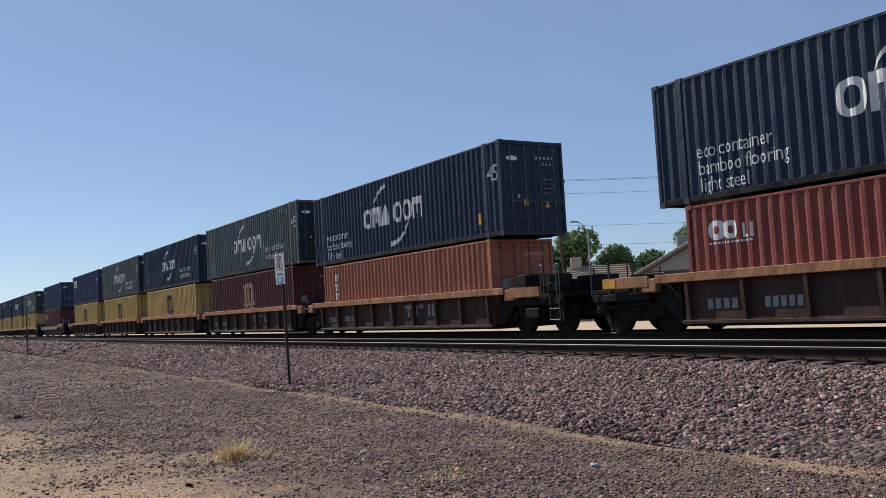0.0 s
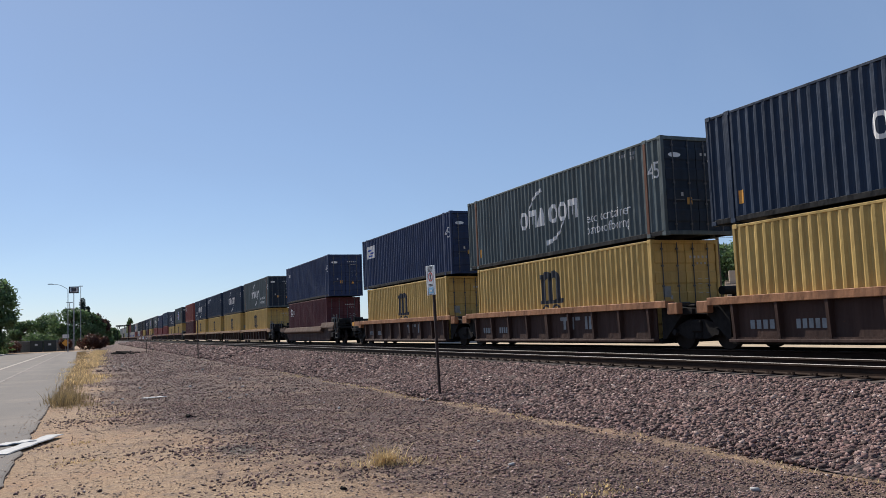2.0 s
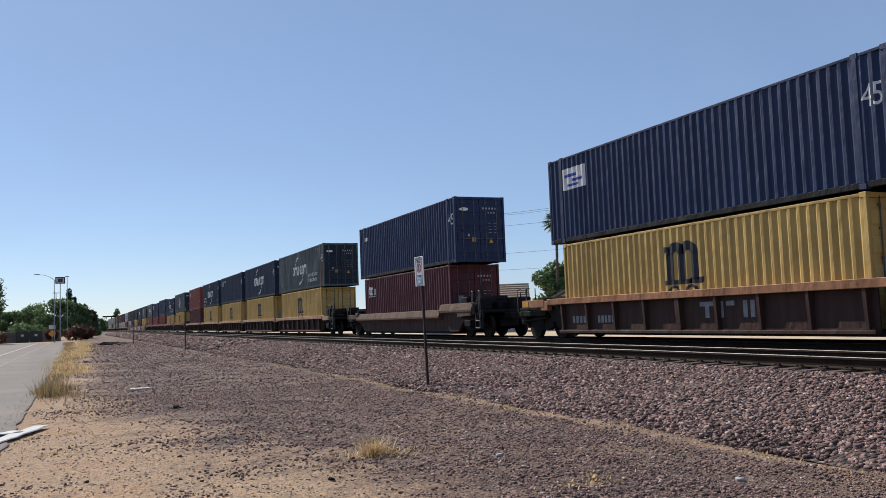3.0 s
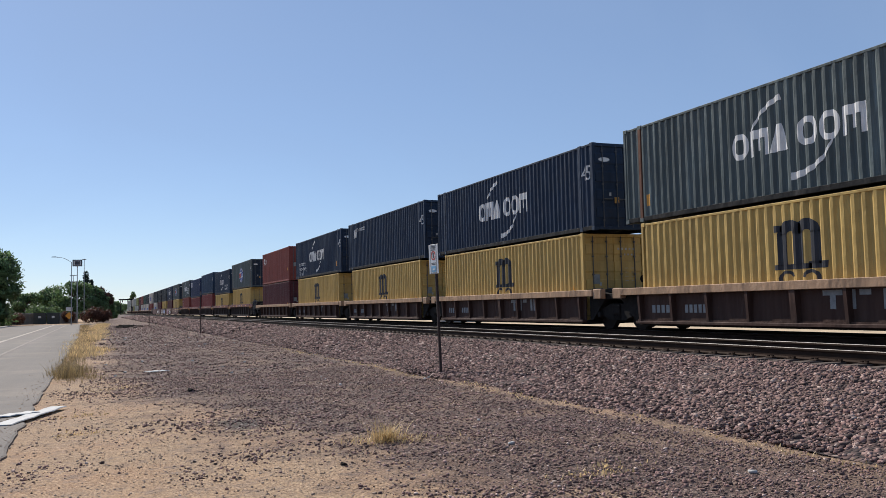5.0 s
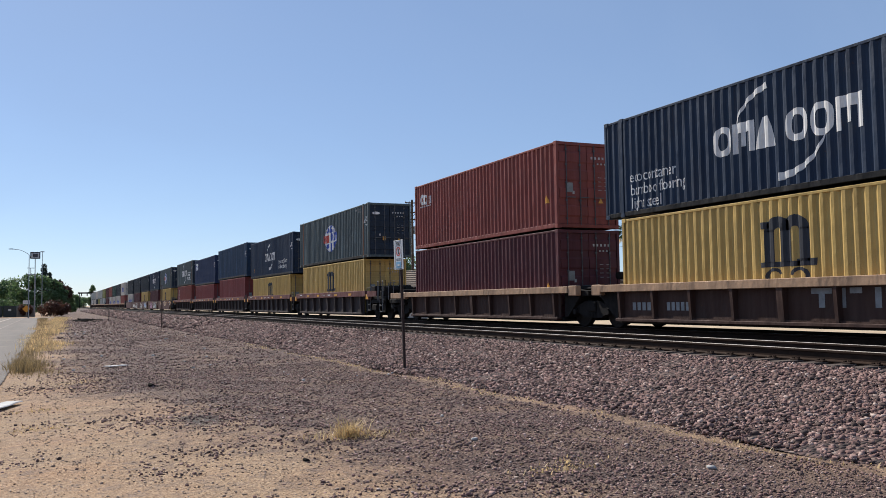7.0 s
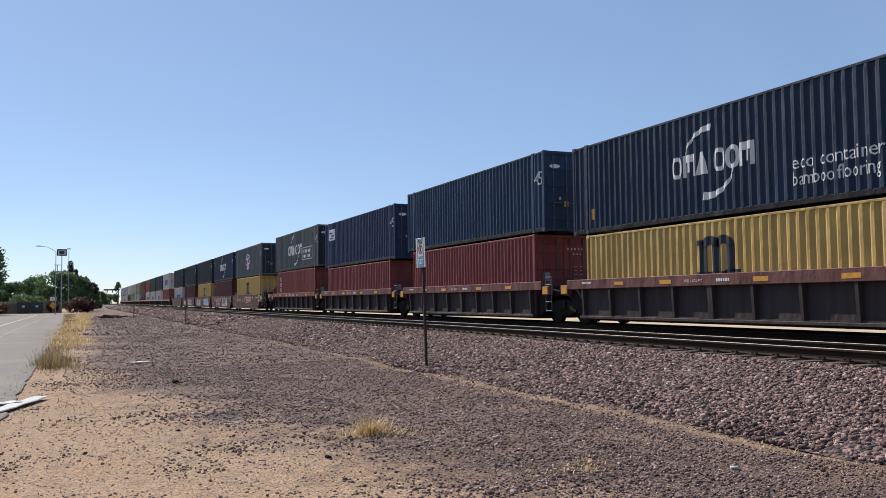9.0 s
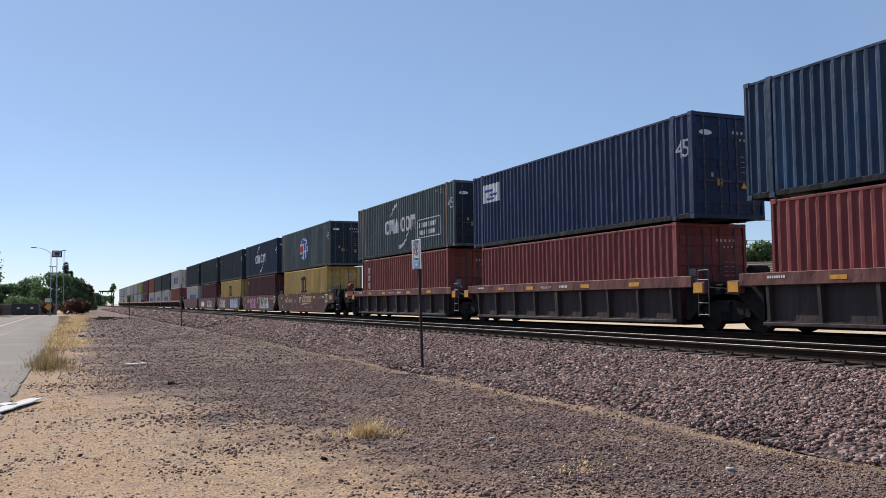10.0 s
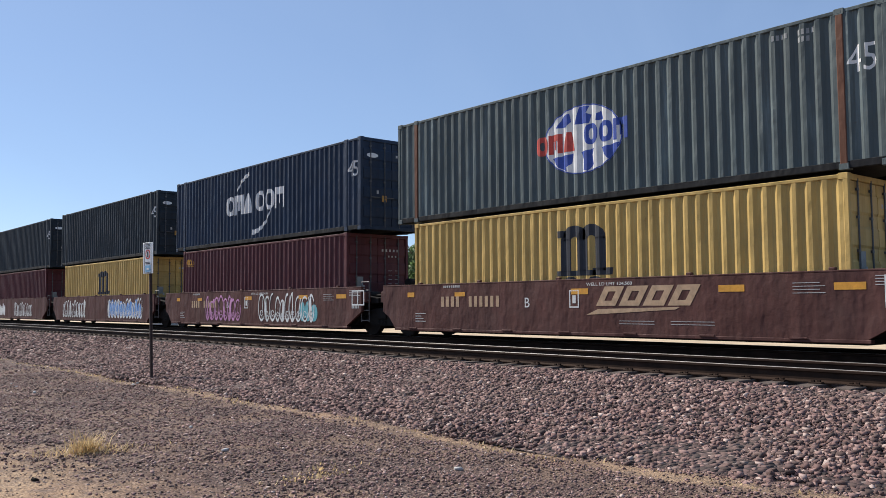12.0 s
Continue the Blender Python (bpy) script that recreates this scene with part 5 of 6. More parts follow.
def marks_scrawl_a(car):
    scrawl(1, 3.35, 2.8, 0.98, MARK_PINK, False)(car)
    scrawl(2, -0.9, 3.6, 1.0, MARK, False)(car)
    scrawl(3, -3.7, 0.7, 0.8, MARK_TEAL, True)(car)


def marks_scrawl_b(car):
    scrawl(4, 5.5, 3.4, 0.95, MARK, False)(car)
    scrawl(5, -1.5, 4.2, 0.95, MARK_SKY, True)(car)
    scrawl(6, -1.5, 4.2, 0.95, MARK, False)(car)


def marks_scrawl_c(car):
    scrawl(7, 4.6, 2.6, 0.9, MARK, True)(car)
    scrawl(8, -0.4, 3.6, 0.9, MARK, False)(car)


def logo_line(ob):
    decal(ob, ("ll", "small_mark"), lambda: on_side(poly_shape(bars(0, 0, 3, 0.17, 0.2, 0.05)), 5.9, 2.1, MARK, "small_mark", MAIN), "small white mark", True)


def eco_l(ob):
    sticker(ob, -5.5, 0.45)
    logo_swoosh(ob)
    logo_eco(ob, True)


def eco_r(ob):
    sticker(ob, 5.8, 0.45)
    logo_swoosh(ob, "wide" if ob["paint"] == GREYGREEN.name else "navy")
    logo_eco(ob, False)


def boxed(ob):
    logo_swoosh(ob)
    logo_box(ob)


def dark_m(ob):
    logo_m(ob, MARK_DARK)


def gold_m(ob):
    logo_m(ob, MARK_TAN)


def owner(ob):
    logo_tag(ob, MARK)


def owner_yellow(ob):
    logo_tag(ob, MARK_YELLOW, 5.8, 2.25, 0.55)


NAMES = {NAVY: "navy-blue", GREYGREEN: "weathered blue-green", BLUE: "bright blue", DARK: "dark slate", YELLOW: "mustard-yellow", RED: "brick-red", ORANGE: "faded orange-red",
         MAROON: "maroon", CRIMSON: "dull crimson", STEEL: "weathered steel-blue", WHITE: "white", OLIVE: "olive-yellow", SILVER: "pale grey", GREEN: "bottle-green"}
LOGOS = {logo_swoosh: "white word blocks and crescents", eco_l: "white word blocks and eco lettering", eco_r: "white word blocks and eco lettering", logo_patch: "a white logo patch", logo_small: "a small white emblem", logo_line: "a small white mark",
         logo_globe: "a painted globe emblem", boxed: "white word blocks and a framed mark", dark_m: "a dark barred emblem", gold_m: "a tan barred emblem", owner: "a small white owner mark",
         owner_yellow: "a small yellow owner mark", logo_column: "an upright column of white marks", logo_word40: "a dark blue word mark", None: "bare sides"}

# place of the upper box's near end along the train, car style, upper colour and mark, lower colour and mark, car end flags, car marks
UNITS = [
    (0.57, "rust", NAVY, eco_l, RED, owner, "L", (marks_panel,)),
    (20.49, "rust", NAVY, eco_l, ORANGE, logo_column, "F", (marks_panel,)),
    (36.10, "rust", GREYGREEN, eco_r, MAROON, gold_m, "", (marks_panel,)),
    (51.60, "rust", NAVY, eco_r, YELLOW, dark_m, "", (marks_panel,)),
    (67.25, "rust", GREYGREEN, eco_r, YELLOW, dark_m, "", (marks_panel,)),
    (82.95, "rust", BLUE, logo_patch, YELLOW, dark_m, "L", (marks_panel,)),
    (104.84, "sloped", BLUE, logo_line, MAROON, owner, "FL", ()),
    (126.70, "tan", GREYGREEN, eco_r, YELLOW, dark_m, "F", (marks_panel,)),
    (142.21, "tan", NAVY, logo_swoosh, YELLOW, dark_m, "", (marks_panel,)),
    (157.74, "tan", NAVY, logo_small, YELLOW, dark_m, "", (marks_panel,)),
    (173.32, "tan", NAVY, eco_l, YELLOW, dark_m, "", (marks_panel,)),
    (189.00, "tan", RED, owner, MAROON, None, "L", ()),
    (208.40, "mauve", GREYGREEN, logo_globe, YELLOW, dark_m, "F", (marks_sill,)),
    (224.05, "mauve", NAVY, eco_r, YELLOW, dark_m, "", (marks_sill,)),
    (239.68, "mauve", STEEL, None, CRIMSON, None, "", (marks_sill,)),
    (255.34, "mauve", BLUE, logo_patch, CRIMSON, None, "", (marks_sill,)),
    (271.00, "mauve", GREYGREEN, boxed, RED, logo_column, "L", (marks_sill,)),
    (290.85, "smooth", GREYGREEN, logo_globe, YELLOW, dark_m, "F", (marks_smooth, marks_slanted)),
    (306.45, "smooth", NAVY, logo_swoosh, MAROON, owner_yellow, "", (marks_smooth, marks_scrawl_a)),
    (322.25, "smooth", DARK, None, YELLOW, dark_m, "", (marks_scrawl_b,)),
    (338.10, "smooth", DARK, None, MAROON, None, "", (marks_scrawl_c,)),
    (354.10, "smooth", DARK, None, WHITE, logo_word40, "L", ()),
    (375.90, "tan", WHITE, logo_word40, RED, None, "F", ()),
    (391.60, "tan", DARK, None, WHITE, logo_word40, "", ()),
    (407.30, "tan", GREEN, None, WHITE, logo_word40, "", ()),
    (423.00, "tan", RED, None, WHITE, logo_word40, "", ()),
    (438.70, "tan", MAROON, None, MAROON, None, "L", ()),
    (458.60, "tan", OLIVE, None, SILVER, None, "F", ()),
    (474.30, "tan", SILVER, None, SILVER, None, "", ()),
    (490.00, "tan", SILVER, owner, OLIVE, None, "", ()),
    (505.70, "tan", WHITE, None, DARK, None, "", ()),
    (521.40, "tan", SILVER, None, WHITE, None, "L", ()),
    (541.20, "tan", SILVER, None, WHITE, None, "F", ()),
    (556.90, "tan", SILVER, None, SILVER, None, "L", ()),
]
LOW_BOXES = (0.57, 20.49, 224.05)      # wells whose lower box is a foot lower than the others
MOVING = []


def build_train():
    for y0, style, up, up_logo, low, low_logo, ends, marks in UNITS:
        y = y0 + 6.858
        car = well_unit(style, "F" in ends, "L" in ends, marks)
        MOVING.append((car, y, RAIL_Z))
        lower = container(12.192, low, "%s corrugated steel container with %s" % (NAMES[low], LOGOS[low_logo]), [low_logo] if low_logo else [])
        MOVING.append((lower, y, RAIL_Z + 0.29))
        L = 12.192 if up_logo in (owner, logo_word40) and up in (RED, WHITE) else 13.716
        short = 0.23 if low_logo is None and low is CRIMSON and up is BLUE else 0.305 if y0 in LOW_BOXES else 0.0
        if short:
            lower.scale = (1, 1, 1 - short / H)
        upper = container(L, up, "%s corrugated container with %s" % (NAMES[up], LOGOS[up_logo]), [up_logo] if up_logo else [])
        MOVING.append((upper, y, RAIL_Z + 0.29 + H + 0.045 - short))


build_train()
# ---- trees, bushes and grass ----
def leaf_cloud(name, centres, radii, count, size, mat, seed, flat=0.8):
    """Many small bent leaves about a set of lobes."""
    rng = np.random.default_rng(seed)
    k = rng.integers(0, len(centres), count)
    d = rng.normal(size=(count, 3))
    d /= np.linalg.norm(d, axis=1)[:, None]
    r = rng.uniform(0.55, 1.0, count) ** 0.6 * rng.choice([1.0, 1.0, 1.08, 1.18], count)
    p = np.array(centres)[k] + d * np.array(radii)[k] * r[:, None]
    p[:, 2] = np.maximum(p[:, 2], 0.05)
    u = rng.normal(size=(count, 3))
    u /= np.linalg.norm(u, axis=1)[:, None]
    w = np.cross(u, d + 0.3 * rng.normal(size=(count, 3)))
    w /= np.linalg.norm(w, axis=1)[:, None] + 1e-6
    s = (size * rng.uniform(0.6, 1.4, count))[:, None]
    fold = np.cross(u, w) * s * 0.25
    v = np.stack([p - u * s, p + w * s * 0.45 + fold, p + u * s, p - w * s * 0.45 + fold], 1)
    me = bpy.data.meshes.new(name)
    me.vertices.add(count * 4)
    me.vertices.foreach_set("co", v.reshape(-1).astype(np.float32))
    f = (np.array([[0, 1, 2], [0, 2, 3]])[None] + 4 * np.arange(count)[:, None, None]).reshape(-1)
    me.loops.add(len(f))
    me.loops.foreach_set("vertex_index", f.astype(np.int32))
    me.polygons.add(count * 2)
    me.polygons.foreach_set("loop_start", (np.arange(count * 2) * 3).astype(np.int32))
    me.update(calc_edges=True)
    me.materials.append(mat)
    return me


def trunk_build(h, r, limbs, spread, seed):
    rnd = random.Random(seed)
    b = Build()
    p, q = Vector((0, 0, -0.1)), Vector((rnd.uniform(-0.2, 0.2), rnd.uniform(-0.2, 0.2), h * 0.4))
    b.tube(p, q, r, r * 0.75, 10)
    top = Vector((rnd.uniform(-0.4, 0.4), rnd.uniform(-0.4, 0.4), h * 0.85))
    b.tube(q, top, r * 0.75, r * 0.2, 8)
    for k in range(limbs):
        a = 2 * math.pi * k / limbs + rnd.uniform(-0.4, 0.4)
        s = q.lerp(top, rnd.uniform(-0.1, 0.6))
        e = s + Vector((math.cos(a) * spread * rnd.uniform(0.5, 0.9), math.sin(a) * spread * rnd.uniform(0.5, 0.9), h * rnd.uniform(0.12, 0.35)))
        b.tube(s, e, r * 0.4, r * 0.1, 6)
    return b


def tree(x, y, h, spread, seed, mat, label, leaves=6000, size=0.28, low=0.3, lobes=14, name="tree"):
    rnd = random.Random(seed)
    t = thing(name, label, "tree", "", pose(x, y, 0))
    part("trunk", trunk_build(h, 0.035 * h + 0.05, 7, spread, seed), BARK, t)
    cs, rs = [], []
    for k in range(lobes):
        f = rnd.random()
        z = h * (low + (0.86 - low) * f)
        wide = spread * math.sqrt(max(0.12, 1 - (2 * (z / h - low) / (1 - low) - 0.8) ** 2 * 0.75))
        a = rnd.uniform(0, 6.28)
        rr = wide * rnd.uniform(0.25, 0.72)
        s = spread * rnd.uniform(0.28, 0.45)
        cs.append((math.cos(a) * rr, math.sin(a) * rr, z))
        rs.append((s, s, s * rnd.uniform(0.65, 0.95)))
    cs.append((0, 0, h * 0.88))
    rs.append((spread * 0.35, spread * 0.35, h * 0.12))
    part("crown", leaf_cloud("crown", cs, rs, leaves, size, mat, seed), None, t, "leafy crown with gaps")
    return t


def polar(az, d):
    return d * math.sin(radians(az)), d * math.cos(radians(az))


def column_tree(x, y, h, r, seed, mat, label, leaves=1500, size=0.2):
    t = thing("cypress", label, "tree", "", pose(x, y, 0))
    part("trunk", Build().tube((0, 0, -0.1), (0, 0, h * 0.9), 0.12, 0.03), BARK, t)
    n = 12
    cs = [(0, 0, h * (0.06 + 0.88 * k / (n - 1))) for k in range(n)]
    rs = [(r * math.sin(math.pi * (0.12 + 0.86 * (1 - k / n) ** 0.8)) + 0.05, r * math.sin(math.pi * (0.12 + 0.86 * (1 - k / n) ** 0.8)) + 0.05, h * 0.07) for k in range(n)]
    part("crown", leaf_cloud("crown", cs, rs, leaves, size, mat, seed), None, t)
    return t


def palm(x, y, h, seed, label):
    rnd = random.Random(seed)
    t = thing("palm_tree", label, "palm", "palms", pose(x, y, 0))
    b = Build()
    lean = rnd.uniform(-0.35, 0.35)
    pts = [(lean * (k / 6) ** 2, 0, (h - 1.0) * k / 6 - 0.1) for k in range(7)]
    for p, q in zip(pts, pts[1:]):
        b.tube(p, q, 0.15, 0.13, 9)
    part("trunk", b, BARK, t, "slender palm trunk")
    top = Vector((lean, 0, h - 1.0))
    b, skirt = Build(), Build()
    for k in range(46):
        a, e = rnd.uniform(0, 6.28), rnd.uniform(-0.9, 1.25)
        out = Vector((math.cos(a) * math.cos(e), math.sin(a) * math.cos(e), math.sin(e)))
        L = rnd.uniform(0.9, 1.35)
        tgt = skirt if e < -0.65 else b
        mid = top + out * L * 0.6
        side = out.cross(Vector((0, 0, 1))).normalized()
        up = side.cross(out)
        for j in range(9):
            g = (j - 4) / 4
            tip = mid + (out * (1 - 0.35 * abs(g)) + side * g * 0.9).normalized() * L * 0.75 + Vector((0, 0, -0.25 * L * (abs(g) + 0.3)))
            w = (up * 0.05 + side * 0.06) * L
            tgt.add([mid - w, mid + w, tip], [(0, 1, 2)])
        tgt.tube(top, mid, 0.025, 0.012, 4)
    part("fronds", b, LEAF_PALM, t, "crown of fan-shaped fronds")
    part("dead_fronds", skirt, GRASS_DRY, t, "skirt of dry hanging fronds")
    return t


def bush(x, y, r, h, seed, mat, label, leaves=1200, size=0.16, z=0.0):
    rnd = random.Random(seed)
    t = thing("bush", label, "bush", "", pose(x, y, z))
    cs = [(rnd.uniform(-0.6, 0.6) * r, rnd.uniform(-0.5, 0.5) * r, h * rnd.uniform(0.25, 0.7)) for _ in range(8)]
    rs = [(r * 0.42, r * 0.42, h * 0.32) for _ in cs]
    b = Build()
    for c in cs[:5]:
        b.tube((0, 0, -0.05), c, 0.03, 0.012, 5)
    part("stems", b, BARK, t)
    part("foliage", leaf_cloud("foliage", cs, rs, leaves, size, mat, seed), None, t)
    return t


def blades(name, spots, height, lean, mat, seed, width=0.006):
    """Thin tapering blades: spots holds x, y, z and a scale of each."""
    rng = np.random.default_rng(seed)
    n = len(spots)
    a = rng.uniform(0, 6.283, n)
    h = height * spots[:, 3] * rng.uniform(0.5, 1.1, n)
    out = lean * h * rng.uniform(0.1, 1.0, n)
    dx, dy = np.cos(a), np.sin(a)
    w = width * rng.uniform(0.7, 1.4, n)
    p = spots[:, :3]
    off = lambda k, z: p + np.stack([dx * k, dy * k, z], 1)
    sx = np.stack([-dy * w, dx * w, 0 * w], 1)
    v = np.stack([p - sx, p + sx, off(out * 0.4, h * 0.6) + sx * 0.8, off(out * 0.4, h * 0.6) - sx * 0.8, off(out, h)], 1)
    me = bpy.data.meshes.new(name)
    me.vertices.add(n * 5)
    me.vertices.foreach_set("co", v.reshape(-1).astype(np.float32))
    f = (np.array([[0, 1, 2], [0, 2, 3], [3, 2, 4]])[None] + 5 * np.arange(n)[:, None, None]).reshape(-1)
    me.loops.add(len(f))
    me.loops.foreach_set("vertex_index", f.astype(np.int32))
    me.polygons.add(n * 3)
    me.polygons.foreach_set("loop_start", (np.arange(n * 3) * 3).astype(np.int32))
    me.update(calc_edges=True)
    me.materials.append(mat)
    return me


def clump(cx, cy, rx, ry, n, seed, sc=1.0):
    rng = np.random.default_rng(seed)
    x, y = rng.normal(cx, rx, n), rng.normal(cy, ry, n)
    z = np.array([ground_height(a, c) for a, c in zip(x, y)]) - 0.01
    return np.stack([x, y, z, sc * rng.uniform(0.6, 1.2, n)], 1)


def build_grass():
    t = clump(3.16, 9.62, 0.09, 0.06, 260, 1)
    tagged(new("grass_tuft", blades("grass_tuft", t, 0.25, 1.6, GRASS_DRY, 5, 0.0038)), "tuft of dry straw grass on the gravel", "grass tuft")
    t = np.concatenate([clump(3.0, 9.75, 0.25, 0.18, 160, 2, 0.4), clump(3.35, 9.45, 0.2, 0.12, 140, 3, 0.35)])
    tagged(new("straw_litter", blades("straw_litter", t, 0.22, 2.5, GRASS_DRY, 6, 0.004)), "flattened straw round the tuft", "grass", "", "stuff")
    rng = np.random.default_rng(8)
    strip = [clump(-0.6, 24.3, 0.16, 0.6, 1300, 10, 1.1)]
    for k in range(46):
        y = 23 + 2.25 * k + rng.uniform(-1, 1)
        strip.append(clump(rng.uniform(-0.8, -0.2) - max(0, y - 60) * 0.010, y, 0.22, 0.6, 220, 20 + k, rng.uniform(0.2, 0.7)))
    tagged(new("roadside_weeds", blades("roadside_weeds", np.concatenate(strip), 0.34, 1.1, WEED, 7, 0.006)), "dusty olive weeds along the asphalt's edge", "weeds", "", "stuff")
    strip = []
    for k in range(60):
        y = 34 + 1.6 * k + rng.uniform(-1, 1)
        strip.append(clump(rng.uniform(-1.0, 0.3) + max(0, y - 55) * 0.02, y, 0.3, 0.9, 170, 90 + k, rng.uniform(0.2, 0.65)))
    for k in range(45):
        strip.append(clump(rng.uniform(6.75, 7.05), rng.uniform(4, 40), 0.08, 0.3, 26, 190 + k, 0.09))
    for cx, cy in ((4.6, 7.2), (4.2, 7.0), (-0.3, 14.6), (-0.2, 12.6), (0.5, 19.5)):
        strip.append(clump(cx, cy, 0.22, 0.12, 70, int(cx * 10 + 500), 0.10))
    tagged(new("dry_grass", blades("dry_grass", np.concatenate(strip), 0.5, 1.1, GRASS_DRY, 9, 0.009)), "dry straw-coloured grass beside the road and bank", "grass", "", "stuff")


build_grass()

# along the road's far end
x, y = polar(-6.5, 140)
tree(x, y, 11.8, 6.3, 21, LEAF, "broad dense green tree reaching almost to the ground", 22000, 0.32, 0.10, 34)
x, y = polar(-10.6, 105)
tree(x, y, 24.0, 5.6, 22, LEAF_DARK, "tall dark lumpy conifer by the road", 30000, 0.34, 0.06, 60)
for az, d, h, r, s, mat, lab in ((-1.2, 165, 7.2, 4.2, 23, LEAF, "rounded green tree behind the wall"), (-2.6, 172, 6.2, 3.6, 24, LEAF, "rounded green tree behind the wall"), (-0.1, 170, 6.6, 3.0, 25, LEAF, "rounded green tree behind the wall"),
                                 (0.35, 172, 6.3, 2.2, 26, LEAF_PLUM, "small tree with reddish leaves"), (-3.9, 170, 5.2, 3.2, 27, LEAF, "low green tree behind the wall"), (0.8, 185, 5.0, 2.0, 30, LEAF, "low green tree by the tracks"), (-8.6, 150, 6.5, 3.4, 31, LEAF, "dark green tree behind the verge")):
    x, y = polar(az, d)
    tree(x, y, h, r, s, mat, lab, 5200, 0.24, 0.15, 14)
for az, d, h, r, s in ((-0.47, 168, 9.0, 0.55, 41), (-0.18, 170, 7.6, 0.40, 42)):
    x, y = polar(az, d)
    column_tree(x, y, h, r, s, LEAF_DARK, "slim dark green cypress tree")
for az, d, r, h, s, mat, lab in ((-0.1, 146, 1.9, 2.5, 51, LEAF_PLUM, "reddish-brown bush by the road's end"), (0.5, 148, 1.4, 2.0, 52, LEAF_PLUM, "reddish-brown bush by the road's end"), (-1.4, 149, 1.2, 1.9, 53, LEAF_PLUM, "reddish-brown bush against the wall"),
                                 (-4.6, 146, 2.0, 2.2, 54, LEAF_PLUM, "reddish-brown bush against the wall"), (-3.2, 155, 2.6, 3.4, 55, LEAF, "yellow-green bush behind the wall"), (-2.2, 156, 2.2, 2.8, 56, LEAF, "yellow-green bush behind the wall"), (-6.6, 138, 2.0, 1.6, 57, LEAF_DARK, "dark clipped bush on the verge")):
    x, y = polar(az, d)
    bush(x, y, r, h, s, mat, lab, 1600, 0.15)
# far greenery along the line
for k, (az, d, h, r) in enumerate(((1.3, 420, 6.5, 3.5), (0.9, 380, 5.5, 3.0), (2.25, 560, 14.0, 3.2), (1.75, 520, 6.0, 5.0), (1.1, 560, 8.0, 5.0), (0.4, 460, 6.5, 4.0))):
    x, y = polar(az, d)
    tree(x, y, h, r, 60 + k, LEAF, "distant green tree beside the line", 1800, 0.5, 0.15, 10)

# beyond the train
for k, (az, d, h, r, n) in enumerate(((40.6, 82, 8.0, 3.6, 6500), (43.6, 86, 6.8, 2.8, 4500), (48.7, 88, 8.6, 4.0, 6000), (38.9, 84, 7.6, 2.8, 5000), (52.5, 95, 7.5, 3.5, 4500), (45.9, 92, 6.4, 2.4, 3500), (30.5, 92, 7.0, 3.2, 4500), (56.5, 90, 7.5, 3.5, 4500), (21.2, 118, 8.0, 3.6, 4500))):
    x, y = polar(az, d)
    tree(x, y, h, r, 80 + k, LEAF, "leafy green street tree beyond the houses", n, 0.26, 0.3, 14)
for k, (az, d, h) in enumerate(((30.6, 90, 12.2), (31.2, 91, 10.8), (32.35, 88, 10.6), (34.7, 86, 6.3), (36.6, 86, 9.0), (51.3, 78, 11.2), (52.5, 76, 9.6), (50.6, 79, 9.4))):
    x, y = polar(az, d)
    palm(x, y, h, 95 + k, "fan palm with a skirt of dead fronds")

# ---- poles, wires, signs ----
def street_lamp(x, y, h, reach, label):
    t = thing("street_lamp", label, "street lamp", "", pose(x, y, 0))
    part("pole", Build().tube((0, 0, -0.1), (0, 0, h - 0.7), 0.075, 0.045, 10), GALV, t)
    b = Build()
    pts = [Vector((reach * (k / 7), 0, h - 0.7 + 0.7 * math.sin(math.pi / 2 * min(1, k / 6)))) for k in range(8)]
    for p, q in zip(pts, pts[1:]):
        b.tube(p, q, 0.03, None, 7)
    part("arm", b, GALV, t)
    e = pts[-1]
    s = 1 if reach > 0 else -1
    head = Build().loft([[(e.x + s * k, w * c, e.z + zz) for c, zz in ((-1, 0), (1, 0), (0.7, 0.12 * g), (-0.7, 0.12 * g))] for k, w, g in ((-0.05, 0.06, 0.6), (0.2, 0.14, 1.0), (0.55, 0.13, 0.9), (0.7, 0.05, 0.5))])
    part("lamp_head", head, GALV, t, "grey cobra lamp head")
    return t


def utility_pole(x, y, h, label):
    t = thing("utility_pole", label, "utility pole", "utility poles", pose(x, y, 0))
    part("pole", Build().tube((0, 0, -0.1), (0, 0, h), 0.17, 0.11, 10), WOOD_POLE, t)
    for z, w in ((h - 0.35, 1.15), (h - 1.35, 1.0), (h - 2.1, 0.8)):
        a = part("crossarm", Build().box(-w * 0.7, w * 0.7, -0.14, -0.04, z - 0.06, z + 0.06, 0.01).tube((-w * 0.4, -0.09, z), (0, -0.05, z - 0.5), 0.02, None, 5).tube((w * 0.4, -0.09, z), (0, -0.05, z - 0.5), 0.02, None, 5), WOOD_POLE, t)
        for k in (-1, -0.45, 0.45, 1):
            part("insulator", Build().tube((k * w * 0.65, -0.09, z + 0.06), (k * w * 0.65, -0.09, z + 0.2), 0.04, 0.03, 7), GALV, a)
    part("transformer", Build().tube((0.3, 0, h - 3.6), (0.3, 0, h - 2.8), 0.2, None, 12), GALV, t, "grey transformer can")
    return t


